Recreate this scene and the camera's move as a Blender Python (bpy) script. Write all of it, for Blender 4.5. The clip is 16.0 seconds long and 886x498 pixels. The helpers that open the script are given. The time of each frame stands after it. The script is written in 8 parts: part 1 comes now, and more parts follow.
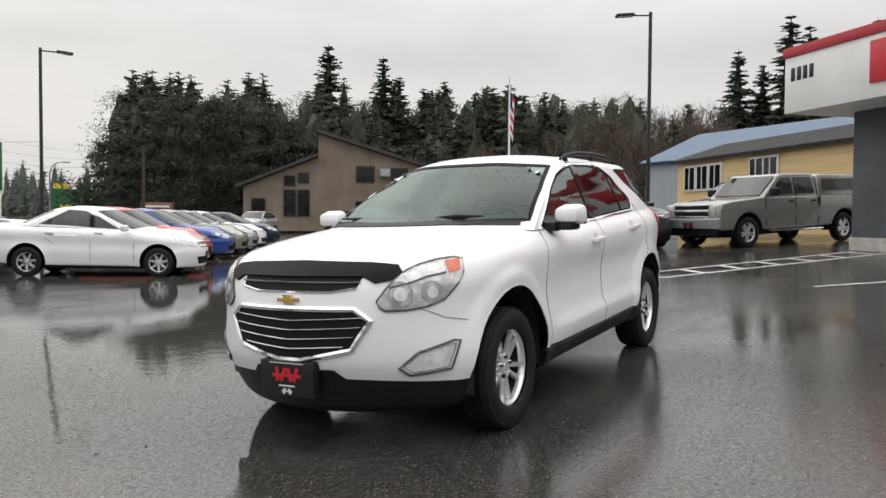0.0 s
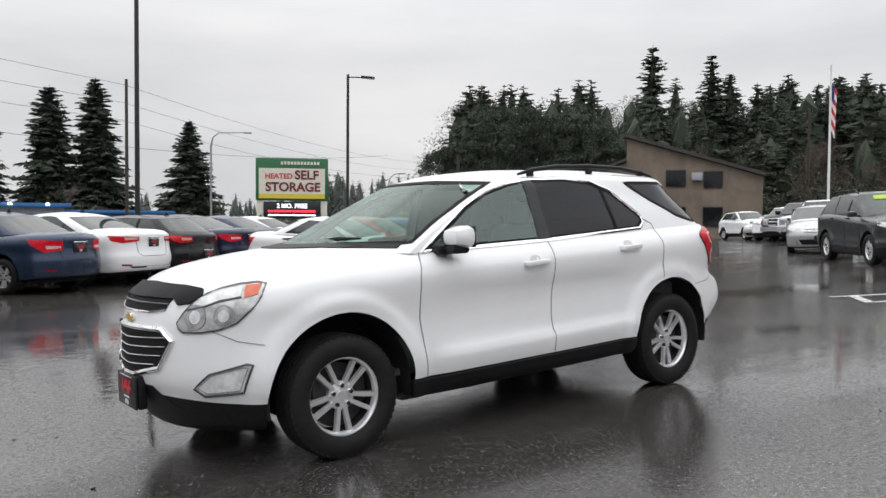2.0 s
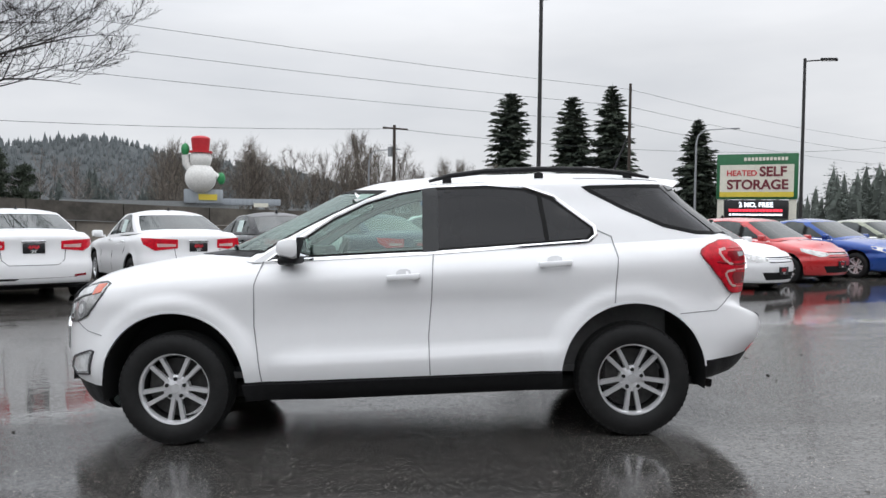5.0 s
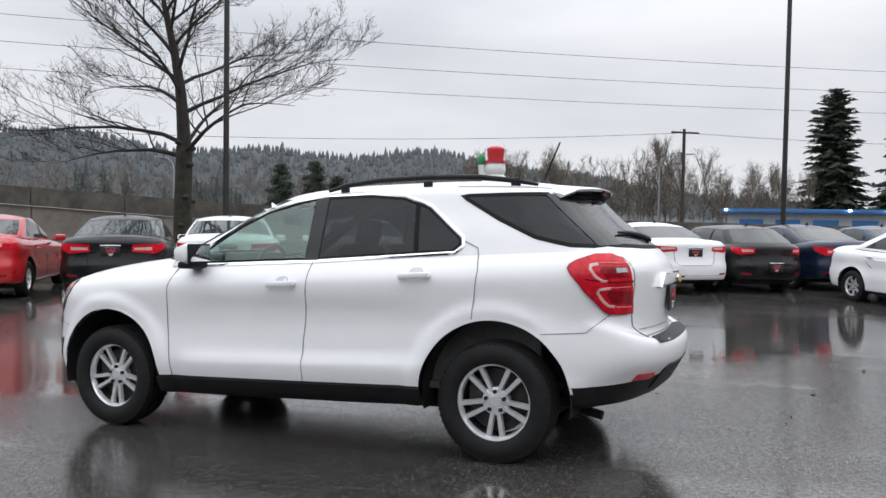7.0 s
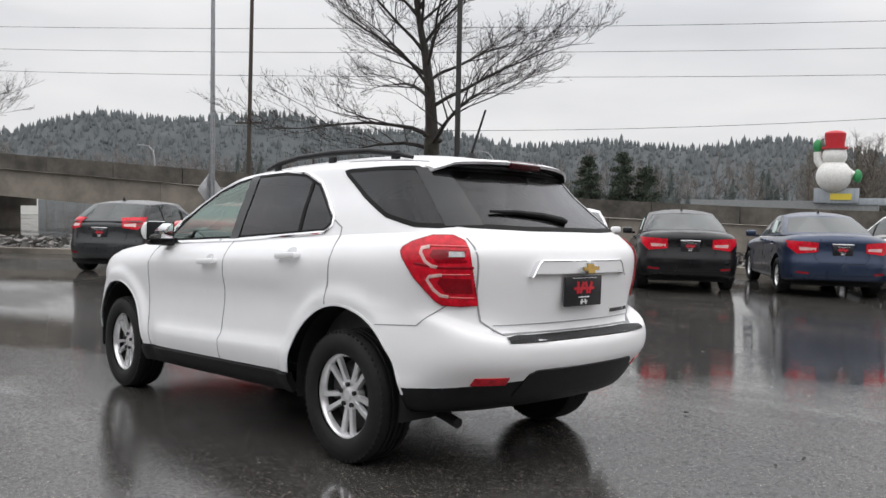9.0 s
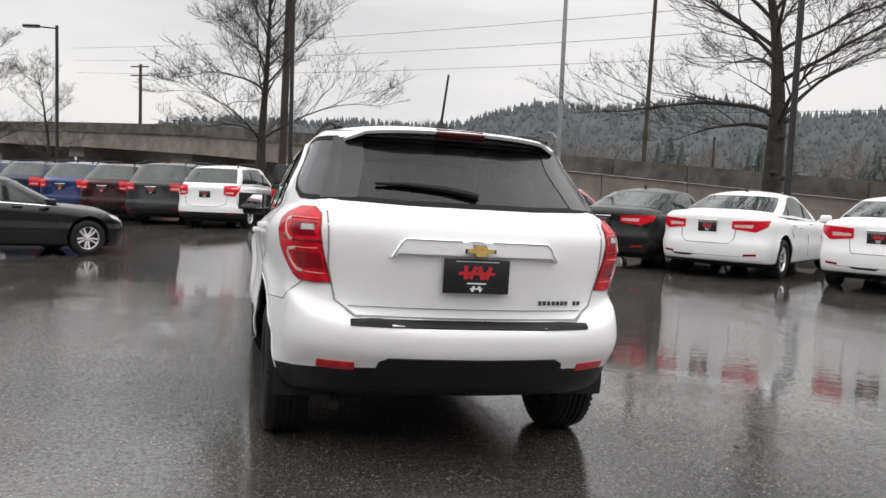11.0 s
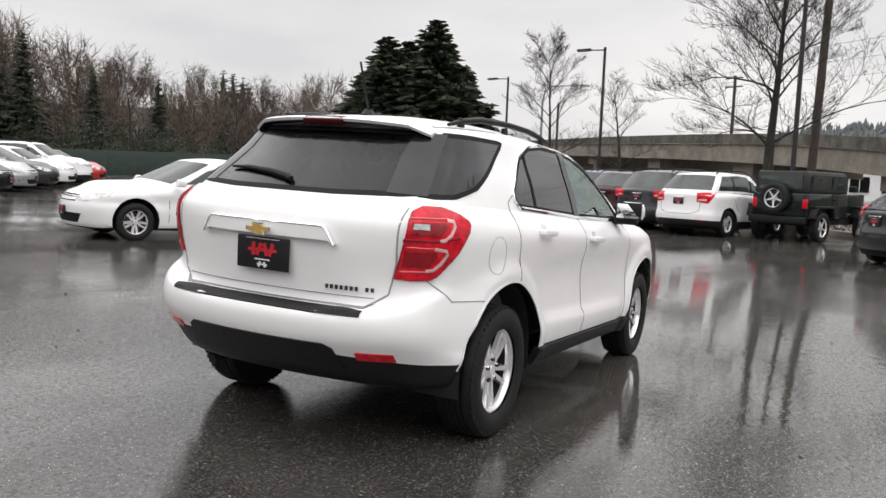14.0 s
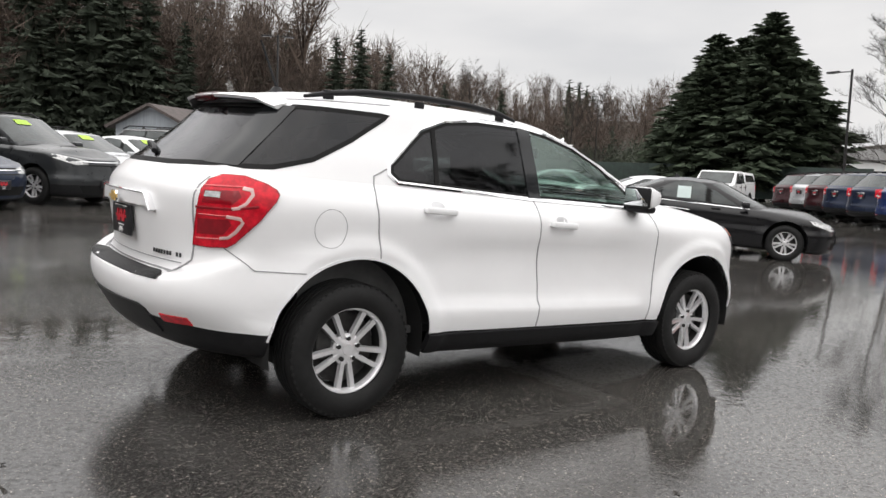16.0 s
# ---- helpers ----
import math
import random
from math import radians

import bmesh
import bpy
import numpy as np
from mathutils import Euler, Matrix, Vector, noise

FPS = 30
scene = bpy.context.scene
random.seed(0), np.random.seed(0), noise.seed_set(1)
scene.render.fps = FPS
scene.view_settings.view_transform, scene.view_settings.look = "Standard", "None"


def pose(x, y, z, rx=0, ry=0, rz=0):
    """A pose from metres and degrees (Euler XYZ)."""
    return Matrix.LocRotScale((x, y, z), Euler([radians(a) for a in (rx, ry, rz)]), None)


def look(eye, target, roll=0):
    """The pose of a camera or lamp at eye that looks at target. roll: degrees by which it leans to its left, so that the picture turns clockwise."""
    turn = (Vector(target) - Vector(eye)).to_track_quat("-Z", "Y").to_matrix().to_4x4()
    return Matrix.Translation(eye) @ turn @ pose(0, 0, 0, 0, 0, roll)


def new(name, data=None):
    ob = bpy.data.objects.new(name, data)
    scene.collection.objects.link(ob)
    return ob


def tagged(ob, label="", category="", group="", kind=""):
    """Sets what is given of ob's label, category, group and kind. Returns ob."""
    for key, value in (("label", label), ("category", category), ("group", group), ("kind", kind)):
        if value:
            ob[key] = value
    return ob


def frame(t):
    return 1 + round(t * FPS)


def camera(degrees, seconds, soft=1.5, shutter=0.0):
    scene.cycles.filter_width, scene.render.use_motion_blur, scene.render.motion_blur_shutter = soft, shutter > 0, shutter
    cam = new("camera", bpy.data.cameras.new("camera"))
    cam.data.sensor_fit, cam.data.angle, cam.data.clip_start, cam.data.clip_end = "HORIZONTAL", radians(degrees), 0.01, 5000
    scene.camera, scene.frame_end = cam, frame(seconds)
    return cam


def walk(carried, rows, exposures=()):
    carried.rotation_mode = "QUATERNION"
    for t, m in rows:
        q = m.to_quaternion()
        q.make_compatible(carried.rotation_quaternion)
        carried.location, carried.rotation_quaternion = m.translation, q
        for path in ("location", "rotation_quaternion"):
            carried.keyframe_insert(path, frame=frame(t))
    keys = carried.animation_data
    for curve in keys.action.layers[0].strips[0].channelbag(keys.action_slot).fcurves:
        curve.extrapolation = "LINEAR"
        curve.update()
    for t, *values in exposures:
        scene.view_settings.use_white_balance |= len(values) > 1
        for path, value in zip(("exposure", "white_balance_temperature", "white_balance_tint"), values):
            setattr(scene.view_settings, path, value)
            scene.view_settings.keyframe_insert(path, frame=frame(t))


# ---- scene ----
cam = camera(57.5, 16.0)
PATH = [
    (0, (5.69, 2.817, 1.183), (3.953, 1.83, 1.111), 0.4),
    (0.5, (5.268, 3.41, 1.216), (3.657, 2.227, 1.145), 0.5),
    (1, (4.793, 3.926, 1.243), (3.33, 2.563, 1.174), 0.5),
    (1.5, (4.277, 4.42, 1.272), (2.944, 2.931, 1.209), 0.4),
    (2, (3.678, 4.804, 1.312), (2.49, 3.196, 1.246), 0.4),
    (2.5, (3.09, 5.16, 1.347), (2.086, 3.432, 1.263), 0.5),
    (3, (2.453, 5.405, 1.376), (1.718, 3.548, 1.291), 0.5),
    (3.5, (1.785, 5.694, 1.395), (1.281, 3.761, 1.313), 0.5),
    (4, (1.105, 5.861, 1.399), (0.763, 3.892, 1.316), 0.5),
    (6.5, (-2.264, 5.509, 1.486), (-1.671, 3.601, 1.411), 0.9),
    (7, (-2.905, 5.236, 1.485), (-2.138, 3.39, 1.409), 0.9),
    (7.5, (-3.461, 4.823, 1.476), (-2.538, 3.05, 1.402), 1.1),
    (8, (-3.997, 4.399, 1.466), (-2.919, 2.716, 1.385), 0.9),
    (10.5, (-5.585, 1.632, 1.421), (-3.722, 0.922, 1.262), 2.1),
    (11, (-5.772, 1.03, 1.442), (-3.842, 0.536, 1.273), 2.2),
    (11.5, (-5.819, 0.422, 1.438), (-3.844, 0.16, 1.263), 2.2),
    (12, (-5.863, -0.16, 1.454), (-3.871, -0.152, 1.272), 2.2),
    (12.5, (-5.847, -0.787, 1.45), (-3.875, -0.507, 1.265), 2.3),
    (13, (-5.692, -1.39, 1.447), (-3.761, -0.906, 1.258), 2.2),
    (13.5, (-5.513, -1.989, 1.458), (-3.641, -1.309, 1.268), 2.0),
    (14, (-5.274, -2.54, 1.44), (-3.509, -1.619, 1.243), 2.1),
    (14.5, (-4.953, -3.084, 1.42), (-3.303, -1.971, 1.22), 2.2),
    (15, (-4.554, -3.539, 1.402), (-3.0, -2.296, 1.202), 2.1),
    (15.5, (-4.095, -4.006, 1.371), (-2.706, -2.582, 1.166), 2.0),
    (16, (-3.518, -4.349, 1.349), (-2.305, -2.773, 1.14), 2.0),
]
EXPOSURES = [(0, -0.02, 6700, 10), (0.5, -0.20, 6650, 10), (1, -0.24, 6580, 10), (1.5, -0.10, 6500, 10), (2.5, 0.04, 6350, 10), (4, 0.05, 6250, 10), (7.5, 0.08, 6200, 11), (9, 0.10, 6450, 11), (11, 0.16, 6600, 11), (12.5, 0.20, 6650, 12), (16, 0.24, 6650, 11)]
walk(cam, [(t, look(eye, target, roll)) for t, eye, target, roll in PATH], EXPOSURES)

# ---- world and light ----
world = bpy.data.worlds.new("overcast")
scene.world = world
world.use_nodes = True
wn, wl = world.node_tree.nodes, world.node_tree.links
wn.clear()
w_out = wn.new("ShaderNodeOutputWorld")
w_bg = wn.new("ShaderNodeBackground")
w_sky = wn.new("ShaderNodeTexSky")
w_sky.sky_type, w_sky.sun_disc = "NISHITA", False
w_sky.sun_elevation, w_sky.sun_rotation = radians(38), radians(200)
w_sky.air_density, w_sky.dust_density = 1.0, 3.0
w_co = wn.new("ShaderNodeTexCoord")
w_map = wn.new("ShaderNodeMapping")
w_map.inputs["Scale"].default_value = (1.2, 1.2, 4.5)
w_noise = wn.new("ShaderNodeTexNoise")
w_noise.inputs["Scale"].default_value, w_noise.inputs["Detail"].default_value = 1.6, 5
w_ramp = wn.new("ShaderNodeValToRGB")
w_ramp.color_ramp.elements[0].position, w_ramp.color_ramp.elements[0].color = 0.32, (0.60, 0.612, 0.63, 1)
w_ramp.color_ramp.elements[1].position, w_ramp.color_ramp.elements[1].color = 0.66, (0.80, 0.797, 0.795, 1)
w_dim = wn.new("ShaderNodeVectorMath")
w_dim.operation = "SCALE"
w_dim.inputs["Scale"].default_value = 0.06
w_mix = wn.new("ShaderNodeMixRGB")
w_mix.inputs["Fac"].default_value = 0.94
wl.new(w_co.outputs["Generated"], w_map.inputs["Vector"])
wl.new(w_map.outputs["Vector"], w_noise.inputs["Vector"])
wl.new(w_noise.outputs["Fac"], w_ramp.inputs["Fac"])
wl.new(w_sky.outputs["Color"], w_dim.inputs[0])
wl.new(w_dim.outputs["Vector"], w_mix.inputs["Color1"])
wl.new(w_ramp.outputs["Color"], w_mix.inputs["Color2"])
w_sep = wn.new("ShaderNodeSeparateXYZ")
w_up = wn.new("ShaderNodeMapRange")
w_up.inputs["From Min"].default_value, w_up.inputs["From Max"].default_value = 0.20, 0.62
w_up.inputs["To Min"].default_value, w_up.inputs["To Max"].default_value = 1.04, 2.45
wl.new(w_co.outputs["Generated"], w_sep.inputs[0])
wl.new(w_sep.outputs["Z"], w_up.inputs["Value"])
wl.new(w_mix.outputs["Color"], w_bg.inputs["Color"])
wl.new(w_up.outputs["Result"], w_bg.inputs["Strength"])
wl.new(w_bg.outputs["Background"], w_out.inputs["Surface"])

sun = new("sun", bpy.data.lights.new("sun", "SUN"))
sun.data.energy, sun.data.angle, sun.data.color = 0.5, radians(80), (1.0, 0.98, 0.95)
sun.matrix_world = look((0, 0, 40), (4, 2, 0))

# ---- materials ----
MATS = {}


def ramp_node(nt, fac, lo, hi, p0=0.35, p1=0.65):
    r = nt.nodes.new("ShaderNodeValToRGB")
    r.color_ramp.elements[0].position, r.color_ramp.elements[0].color = p0, (*lo, 1)
    r.color_ramp.elements[1].position, r.color_ramp.elements[1].color = p1, (*hi, 1)
    nt.links.new(fac, r.inputs["Fac"])
    return r.outputs["Color"]


def noise_node(nt, scale, detail=4, rough=0.6, stretch=None, rand=False):
    co = nt.nodes.new("ShaderNodeTexCoord")
    n = nt.nodes.new("ShaderNodeTexNoise")
    n.inputs["Scale"].default_value, n.inputs["Detail"].default_value, n.inputs["Roughness"].default_value = scale, detail, rough
    vec = co.outputs["Object"]
    if stretch:
        mp = nt.nodes.new("ShaderNodeMapping")
        mp.inputs["Scale"].default_value = stretch
        nt.links.new(vec, mp.inputs["Vector"])
        vec = mp.outputs["Vector"]
    nt.links.new(vec, n.inputs["Vector"])
    return n.outputs["Fac"]


def mat(name, col, rough=0.5, metal=0.0, var=0.15, scale=6.0, bump=0.0, bscale=40.0, coat=0.0, spec=0.5, rvar=0.0, island=False, stretch=None, emit=0.0, trans=0.0):
    """A surface with two scales of variation in colour, some in gloss, and fine relief."""
    if name in MATS:
        return MATS[name]
    m = bpy.data.materials.new(name)
    m.use_nodes = True
    nt = m.node_tree
    b = nt.nodes["Principled BSDF"]
    col = tuple(col)
    lo, hi = tuple(c * (1 - var) for c in col), tuple(min(1, c * (1 + var)) for c in col)
    fac = noise_node(nt, scale, 5, 0.65, stretch)
    if island:
        geo = nt.nodes.new("ShaderNodeNewGeometry")
        mx = nt.nodes.new("ShaderNodeMath")
        mx.operation = "MULTIPLY_ADD"
        nt.links.new(geo.outputs["Random Per Island"], mx.inputs[0])
        mx.inputs[1].default_value = 0.5
        sc = nt.nodes.new("ShaderNodeMath")
        sc.operation = "MULTIPLY"
        sc.inputs[1].default_value = 0.5
        nt.links.new(fac, sc.inputs[0])
        nt.links.new(sc.outputs[0], mx.inputs[2])
        fac = mx.outputs[0]
    nt.links.new(ramp_node(nt, fac, lo, hi), b.inputs["Base Color"])
    b.inputs["Roughness"].default_value, b.inputs["Metallic"].default_value = rough, metal
    b.inputs["Coat Weight"].default_value, b.inputs["Coat Roughness"].default_value = coat, 0.04
    b.inputs["Specular IOR Level"].default_value = spec
    b.inputs["Transmission Weight"].default_value = trans
    if rvar:
        r2 = ramp_node(nt, noise_node(nt, scale * 2.3, 4), (max(0.02, rough - rvar),) * 3, (min(1, rough + rvar),) * 3)
        nt.links.new(r2, b.inputs["Roughness"])
    if bump:
        bp = nt.nodes.new("ShaderNodeBump")
        bp.inputs["Strength"].default_value, bp.inputs["Distance"].default_value = bump, 0.01
        nt.links.new(noise_node(nt, bscale, 6, 0.7, stretch), bp.inputs["Height"])
        nt.links.new(bp.outputs["Normal"], b.inputs["Normal"])
    if emit:
        b.inputs["Emission Color"].default_value, b.inputs["Emission Strength"].default_value = (*col, 1), emit
    MATS[name] = m
    return m


def paint(name, col, metal=0.0, rough=0.32):
    return mat("paint_" + name, col, rough, metal, 0.04, 3.0, coat=1.0 if max(col) > 0.1 else 0.6, rvar=0.05, spec=0.1 if max(col) < 0.3 else 0.5)


def glass(name, tint, rough=0.02, base=0.07, drops=False):
    """Clear or tinted car glass: lets light through by its tint and mirrors at grazing angles."""
    if name in MATS:
        return MATS[name]
    m = bpy.data.materials.new(name)
    m.use_nodes = True
    nt = m.node_tree
    out = nt.nodes["Material Output"]
    nt.nodes.remove(nt.nodes["Principled BSDF"])
    tr, gl = nt.nodes.new("ShaderNodeBsdfTransparent"), nt.nodes.new("ShaderNodeBsdfGlossy")
    tr.inputs["Color"].default_value = (*tint, 1)
    gl.inputs["Roughness"].default_value = rough
    gl.inputs["Color"].default_value = (0.80, 0.92, 0.87, 1) if tint[1] > 0.5 else (0.9, 0.9, 0.92, 1)
    lw = nt.nodes.new("ShaderNodeLayerWeight")
    pw, ad = nt.nodes.new("ShaderNodeMath"), nt.nodes.new("ShaderNodeMath")
    pw.operation, ad.operation = "POWER", "MULTIPLY_ADD"
    pw.inputs[1].default_value = 4.0
    ad.inputs[1].default_value, ad.inputs[2].default_value = 0.9 - base, base
    nt.links.new(lw.outputs["Facing"], pw.inputs[0])
    nt.links.new(pw.outputs[0], ad.inputs[0])
    if drops:
        bp = nt.nodes.new("ShaderNodeBump")
        bp.inputs["Strength"].default_value, bp.inputs["Distance"].default_value = 0.35, 0.004
        nt.links.new(ramp_node(nt, noise_node(nt, 95, 2, 0.5), (0, 0, 0), (1, 1, 1), 0.60, 0.70), bp.inputs["Height"])
        nt.links.new(bp.outputs["Normal"], gl.inputs["Normal"])
    mx = nt.nodes.new("ShaderNodeMixShader")
    nt.links.new(ad.outputs[0], mx.inputs["Fac"])
    nt.links.new(tr.outputs["BSDF"], mx.inputs[1])
    nt.links.new(gl.outputs["BSDF"], mx.inputs[2])
    nt.links.new(mx.outputs["Shader"], out.inputs["Surface"])
    MATS[name] = m
    return m


WHITE = mat("paint_white", (0.84, 0.84, 0.845), 0.4, 0.0, 0.015, 3.0, coat=0.5, rvar=0.05, spec=0.35)
PLASTIC = mat("black_plastic", (0.012, 0.012, 0.013), 0.5, spec=0.22, var=0.2, scale=30, bump=0.15, bscale=400)
RUBBER = mat("tyre_rubber", (0.010, 0.010, 0.010), 0.65, spec=0.3, var=0.25, scale=14, bump=0.2, bscale=120)
ALLOY = mat("alloy", (0.84, 0.84, 0.85), 0.18, 0.6, 0.06, 20, coat=0.6)
DARKALLOY = mat("dark_alloy", (0.10, 0.10, 0.105), 0.4, 0.8, 0.2, 20)
CHROME = mat("chrome", (0.85, 0.85, 0.86), 0.06, 1.0, 0.03, 10)
GOLD = mat("gold_badge", (0.80, 0.53, 0.16), 0.32, 0.55, 0.1, 40)
SEAM = mat("shut_line", (0.012, 0.012, 0.012), 0.7, var=0.1, spec=0.15)
GREYSEAM = mat("panel_gap", (0.27, 0.27, 0.275), 0.7, var=0.1)
REDLENS = mat("red_lens", (0.56, 0.008, 0.022), 0.22, var=0.3, scale=25, coat=0.3, spec=0.2)
DARKRED = mat("dark_red_lens", (0.24, 0.003, 0.010), 0.15, var=0.15, scale=25, coat=0.4, spec=0.3)
CLEARLENS = mat("clear_lens", (0.72, 0.73, 0.73), 0.15, 0.1, 0.2, 18, coat=1.0)
LAMPBOWL = mat("lamp_reflector", (0.50, 0.50, 0.49), 0.25, 0.35, 0.35, 14, coat=1.0)
LAMPDEEP = mat("lamp_projector", (0.40, 0.41, 0.41), 0.18, 0.3, 0.3, 30, coat=1.0)
MIRRORGLASS = mat("mirror_glass", (0.72, 0.74, 0.75), 0.05, 1.0, 0.05, 10)
SATIN = mat("satin_chrome", (0.50, 0.50, 0.51), 0.22, 0.9, 0.1, 10)
DISC = mat("brake_iron", (0.035, 0.034, 0.033), 0.5, 0.4, 0.3, 20)
AMBER = mat("amber_lens", (0.62, 0.10, 0.03), 0.15, var=0.15, scale=30, coat=1.0)
DARKGLASS = mat("dark_glass", (0.010, 0.011, 0.012), 0.06, var=0.2, scale=3, spec=0.4)
HOOKLENS = mat("pink_lens", (0.66, 0.42, 0.40), 0.15, var=0.15, scale=25, coat=1.0)
REDGUIDE = mat("bright_red_guide", (0.62, 0.05, 0.06), 0.2, var=0.1, scale=25, coat=0.6)
AUTOGLASS = mat("car_glass", (0.030, 0.038, 0.037), 0.03, var=0.45, scale=1.6, spec=0.65)
CLEARGLASS = glass("clear_green_glass", (0.66, 0.82, 0.75), 0.02, 0.12)
SCREENGLASS = glass("windscreen_glass", (0.40, 0.52, 0.47), 0.05, 0.03)
PRIVACY = glass("privacy_glass", (0.045, 0.048, 0.05), 0.03, 0.035)
REARGLASS = glass("wet_rear_glass", (0.03, 0.032, 0.034), 0.08, 0.03, True)
CABIN = mat("cabin_trim", (0.09, 0.09, 0.09), 0.7, var=0.2, scale=8)
SEATCLOTH = mat("seat_cloth", (0.20, 0.20, 0.195), 0.85, var=0.2, scale=20, bump=0.2, bscale=200)
PLATEBLACK = mat("dealer_plate_black", (0.012, 0.012, 0.014), 0.35, var=0.2)
PLATERED = mat("dealer_plate_red", (0.55, 0.02, 0.035), 0.4, var=0.1)
PLATEWHITE = mat("dealer_plate_white", (0.8, 0.8, 0.8), 0.4, var=0.05)
UNDER = mat("underbody", (0.01, 0.01, 0.01), 0.8, var=0.3)


# ---- building blocks ----
def part(name, bm, material, parent=None, label="", smooth=True, m=None):
    """One mesh object out of a bmesh or a ready mesh, under a thing or a part."""
    if isinstance(bm, bpy.types.Mesh):
        me = bm
    else:
        me = bpy.data.meshes.new(name)
        bm.normal_update()
        bm.to_mesh(me)
        bm.free()
        if smooth:
            me.polygons.foreach_set("use_smooth", [True] * len(me.polygons))
            me.set_sharp_from_angle(angle=radians(38))
        for k in (material if isinstance(material, (list, tuple)) else [material]):
            me.materials.append(k)
    ob = new(name, me)
    if parent is not None:
        ob.parent = parent
    if m is not None:
        ob.matrix_local = m
    if label:
        tagged(ob, label)
    return ob


def thing(name, label, category, m, group="", kind=""):
    return tagged_at(new(name), label, category, m, group, kind)


def tagged_at(ob, label, category, m, group="", kind=""):
    tagged(ob, label, category, group, kind)
    ob.matrix_world = m
    return ob


def box(bm, sx, sy, sz, m=None, bevel=0.0):
    g = bmesh.ops.create_cube(bm, size=1.0)
    vs = g["verts"]
    bmesh.ops.scale(bm, vec=(sx, sy, sz), verts=vs)
    if bevel:
        es = list({e for v in vs for e in v.link_edges})
        r = bmesh.ops.bevel(bm, geom=es, offset=bevel, segments=2, affect="EDGES", profile=0.5)
        vs = list({v for f in r["faces"] for v in f.verts} | {v for v in vs if v.is_valid})
    if m is not None:
        bmesh.ops.transform(bm, matrix=m, verts=vs)
    return vs


def boxed(sx, sy, sz, m=None, bevel=0.0):
    bm = bmesh.new()
    box(bm, sx, sy, sz, m, bevel)
    return bm


def cone(bm, r1, r2, depth, m=None, seg=16):
    g = bmesh.ops.create_cone(bm, cap_ends=True, segments=seg, radius1=r1, radius2=r2, depth=depth)
    if m is not None:
        bmesh.ops.transform(bm, matrix=m, verts=g["verts"])
    return g["verts"]


def tube(bm, pts, radii, seg=8):
    """A tapered round bar through the points."""
    rings = []
    n = len(pts)
    for i, p in enumerate(pts):
        p = Vector(p)
        d = (Vector(pts[min(i + 1, n - 1)]) - Vector(pts[max(i - 1, 0)])).normalized()
        a = d.orthogonal().normalized() if i == 0 else (side - d * side.dot(d)).normalized()
        side = a
        b = d.cross(a)
        r = radii[i] if isinstance(radii, (list, tuple)) else radii
        rings.append([bm.verts.new(p + r * (math.cos(t) * a + math.sin(t) * b)) for t in [2 * math.pi * k / seg for k in range(seg)]])
    for r0, r1 in zip(rings, rings[1:]):
        for k in range(seg):
            bm.faces.new((r0[k], r0[(k + 1) % seg], r1[(k + 1) % seg], r1[k]))
    bm.faces.new(rings[0][::-1])
    bm.faces.new(rings[-1])


def lathe(bm, prof, seg=40, axis="Y", m=None):
    """A profile of (radius, offset) turned round an axis."""
    rings = []
    for r, o in prof:
        ring = []
        for k in range(seg):
            t = 2 * math.pi * k / seg
            p = Vector((r * math.cos(t), o, r * math.sin(t))) if axis == "Y" else Vector((r * math.cos(t), r * math.sin(t), o))
            ring.append(bm.verts.new(m @ p if m is not None else p))
        rings.append(ring)
    for r0, r1 in zip(rings, rings[1:]):
        for k in range(seg):
            bm.faces.new((r0[k], r0[(k + 1) % seg], r1[(k + 1) % seg], r1[k]))
    return rings


def smoothstep(a, b, x):
    """0 at a, 1 at b; a may be the larger."""
    t = min(1.0, max(0.0, (x - a) / (b - a)))
    return t * t * (3 - 2 * t)


def curve1(xs, ys):
    """A smooth curve through given heights that does not overshoot."""
    o = np.argsort(xs)
    xs, ys = np.array(xs, float)[o], np.array(ys, float)[o]
    h, dl = np.diff(xs), np.diff(ys) / np.diff(xs)
    d = np.zeros(len(xs))
    for i in range(1, len(xs) - 1):
        if dl[i - 1] * dl[i] > 0:
            d[i] = 2 * dl[i - 1] * dl[i] / (dl[i - 1] + dl[i])
    d[0], d[-1] = dl[0], dl[-1]

    def at(x):
        x = min(xs[-1], max(xs[0], x))
        i = min(len(h) - 1, max(0, int(np.searchsorted(xs, x)) - 1))
        t = (x - xs[i]) / h[i]
        return float((2 * t**3 - 3 * t**2 + 1) * ys[i] + (t**3 - 2 * t**2 + t) * h[i] * d[i] + (3 * t**2 - 2 * t**3) * ys[i + 1] + (t**3 - t**2) * h[i] * d[i + 1])
    return at


# ---- ground ----
def ground_z(x, y):
    """Height of the lot: it falls gently to a shallow gutter and levels out beyond it."""
    d, u = 0.588 * x - 0.809 * y, 0.809 * x + 0.588 * y
    near = -0.0395 * max(-13.0, d) - 0.0134 * min(20.0, max(-20.0, u))
    b = smoothstep(2.5, 8.5, d)
    z = 0.009 + near * (1 - b) + (-0.01 - 0.006 * min(20.0, max(0.0, u))) * b
    return z * (1 - smoothstep(35, 90, math.hypot(x, y)))


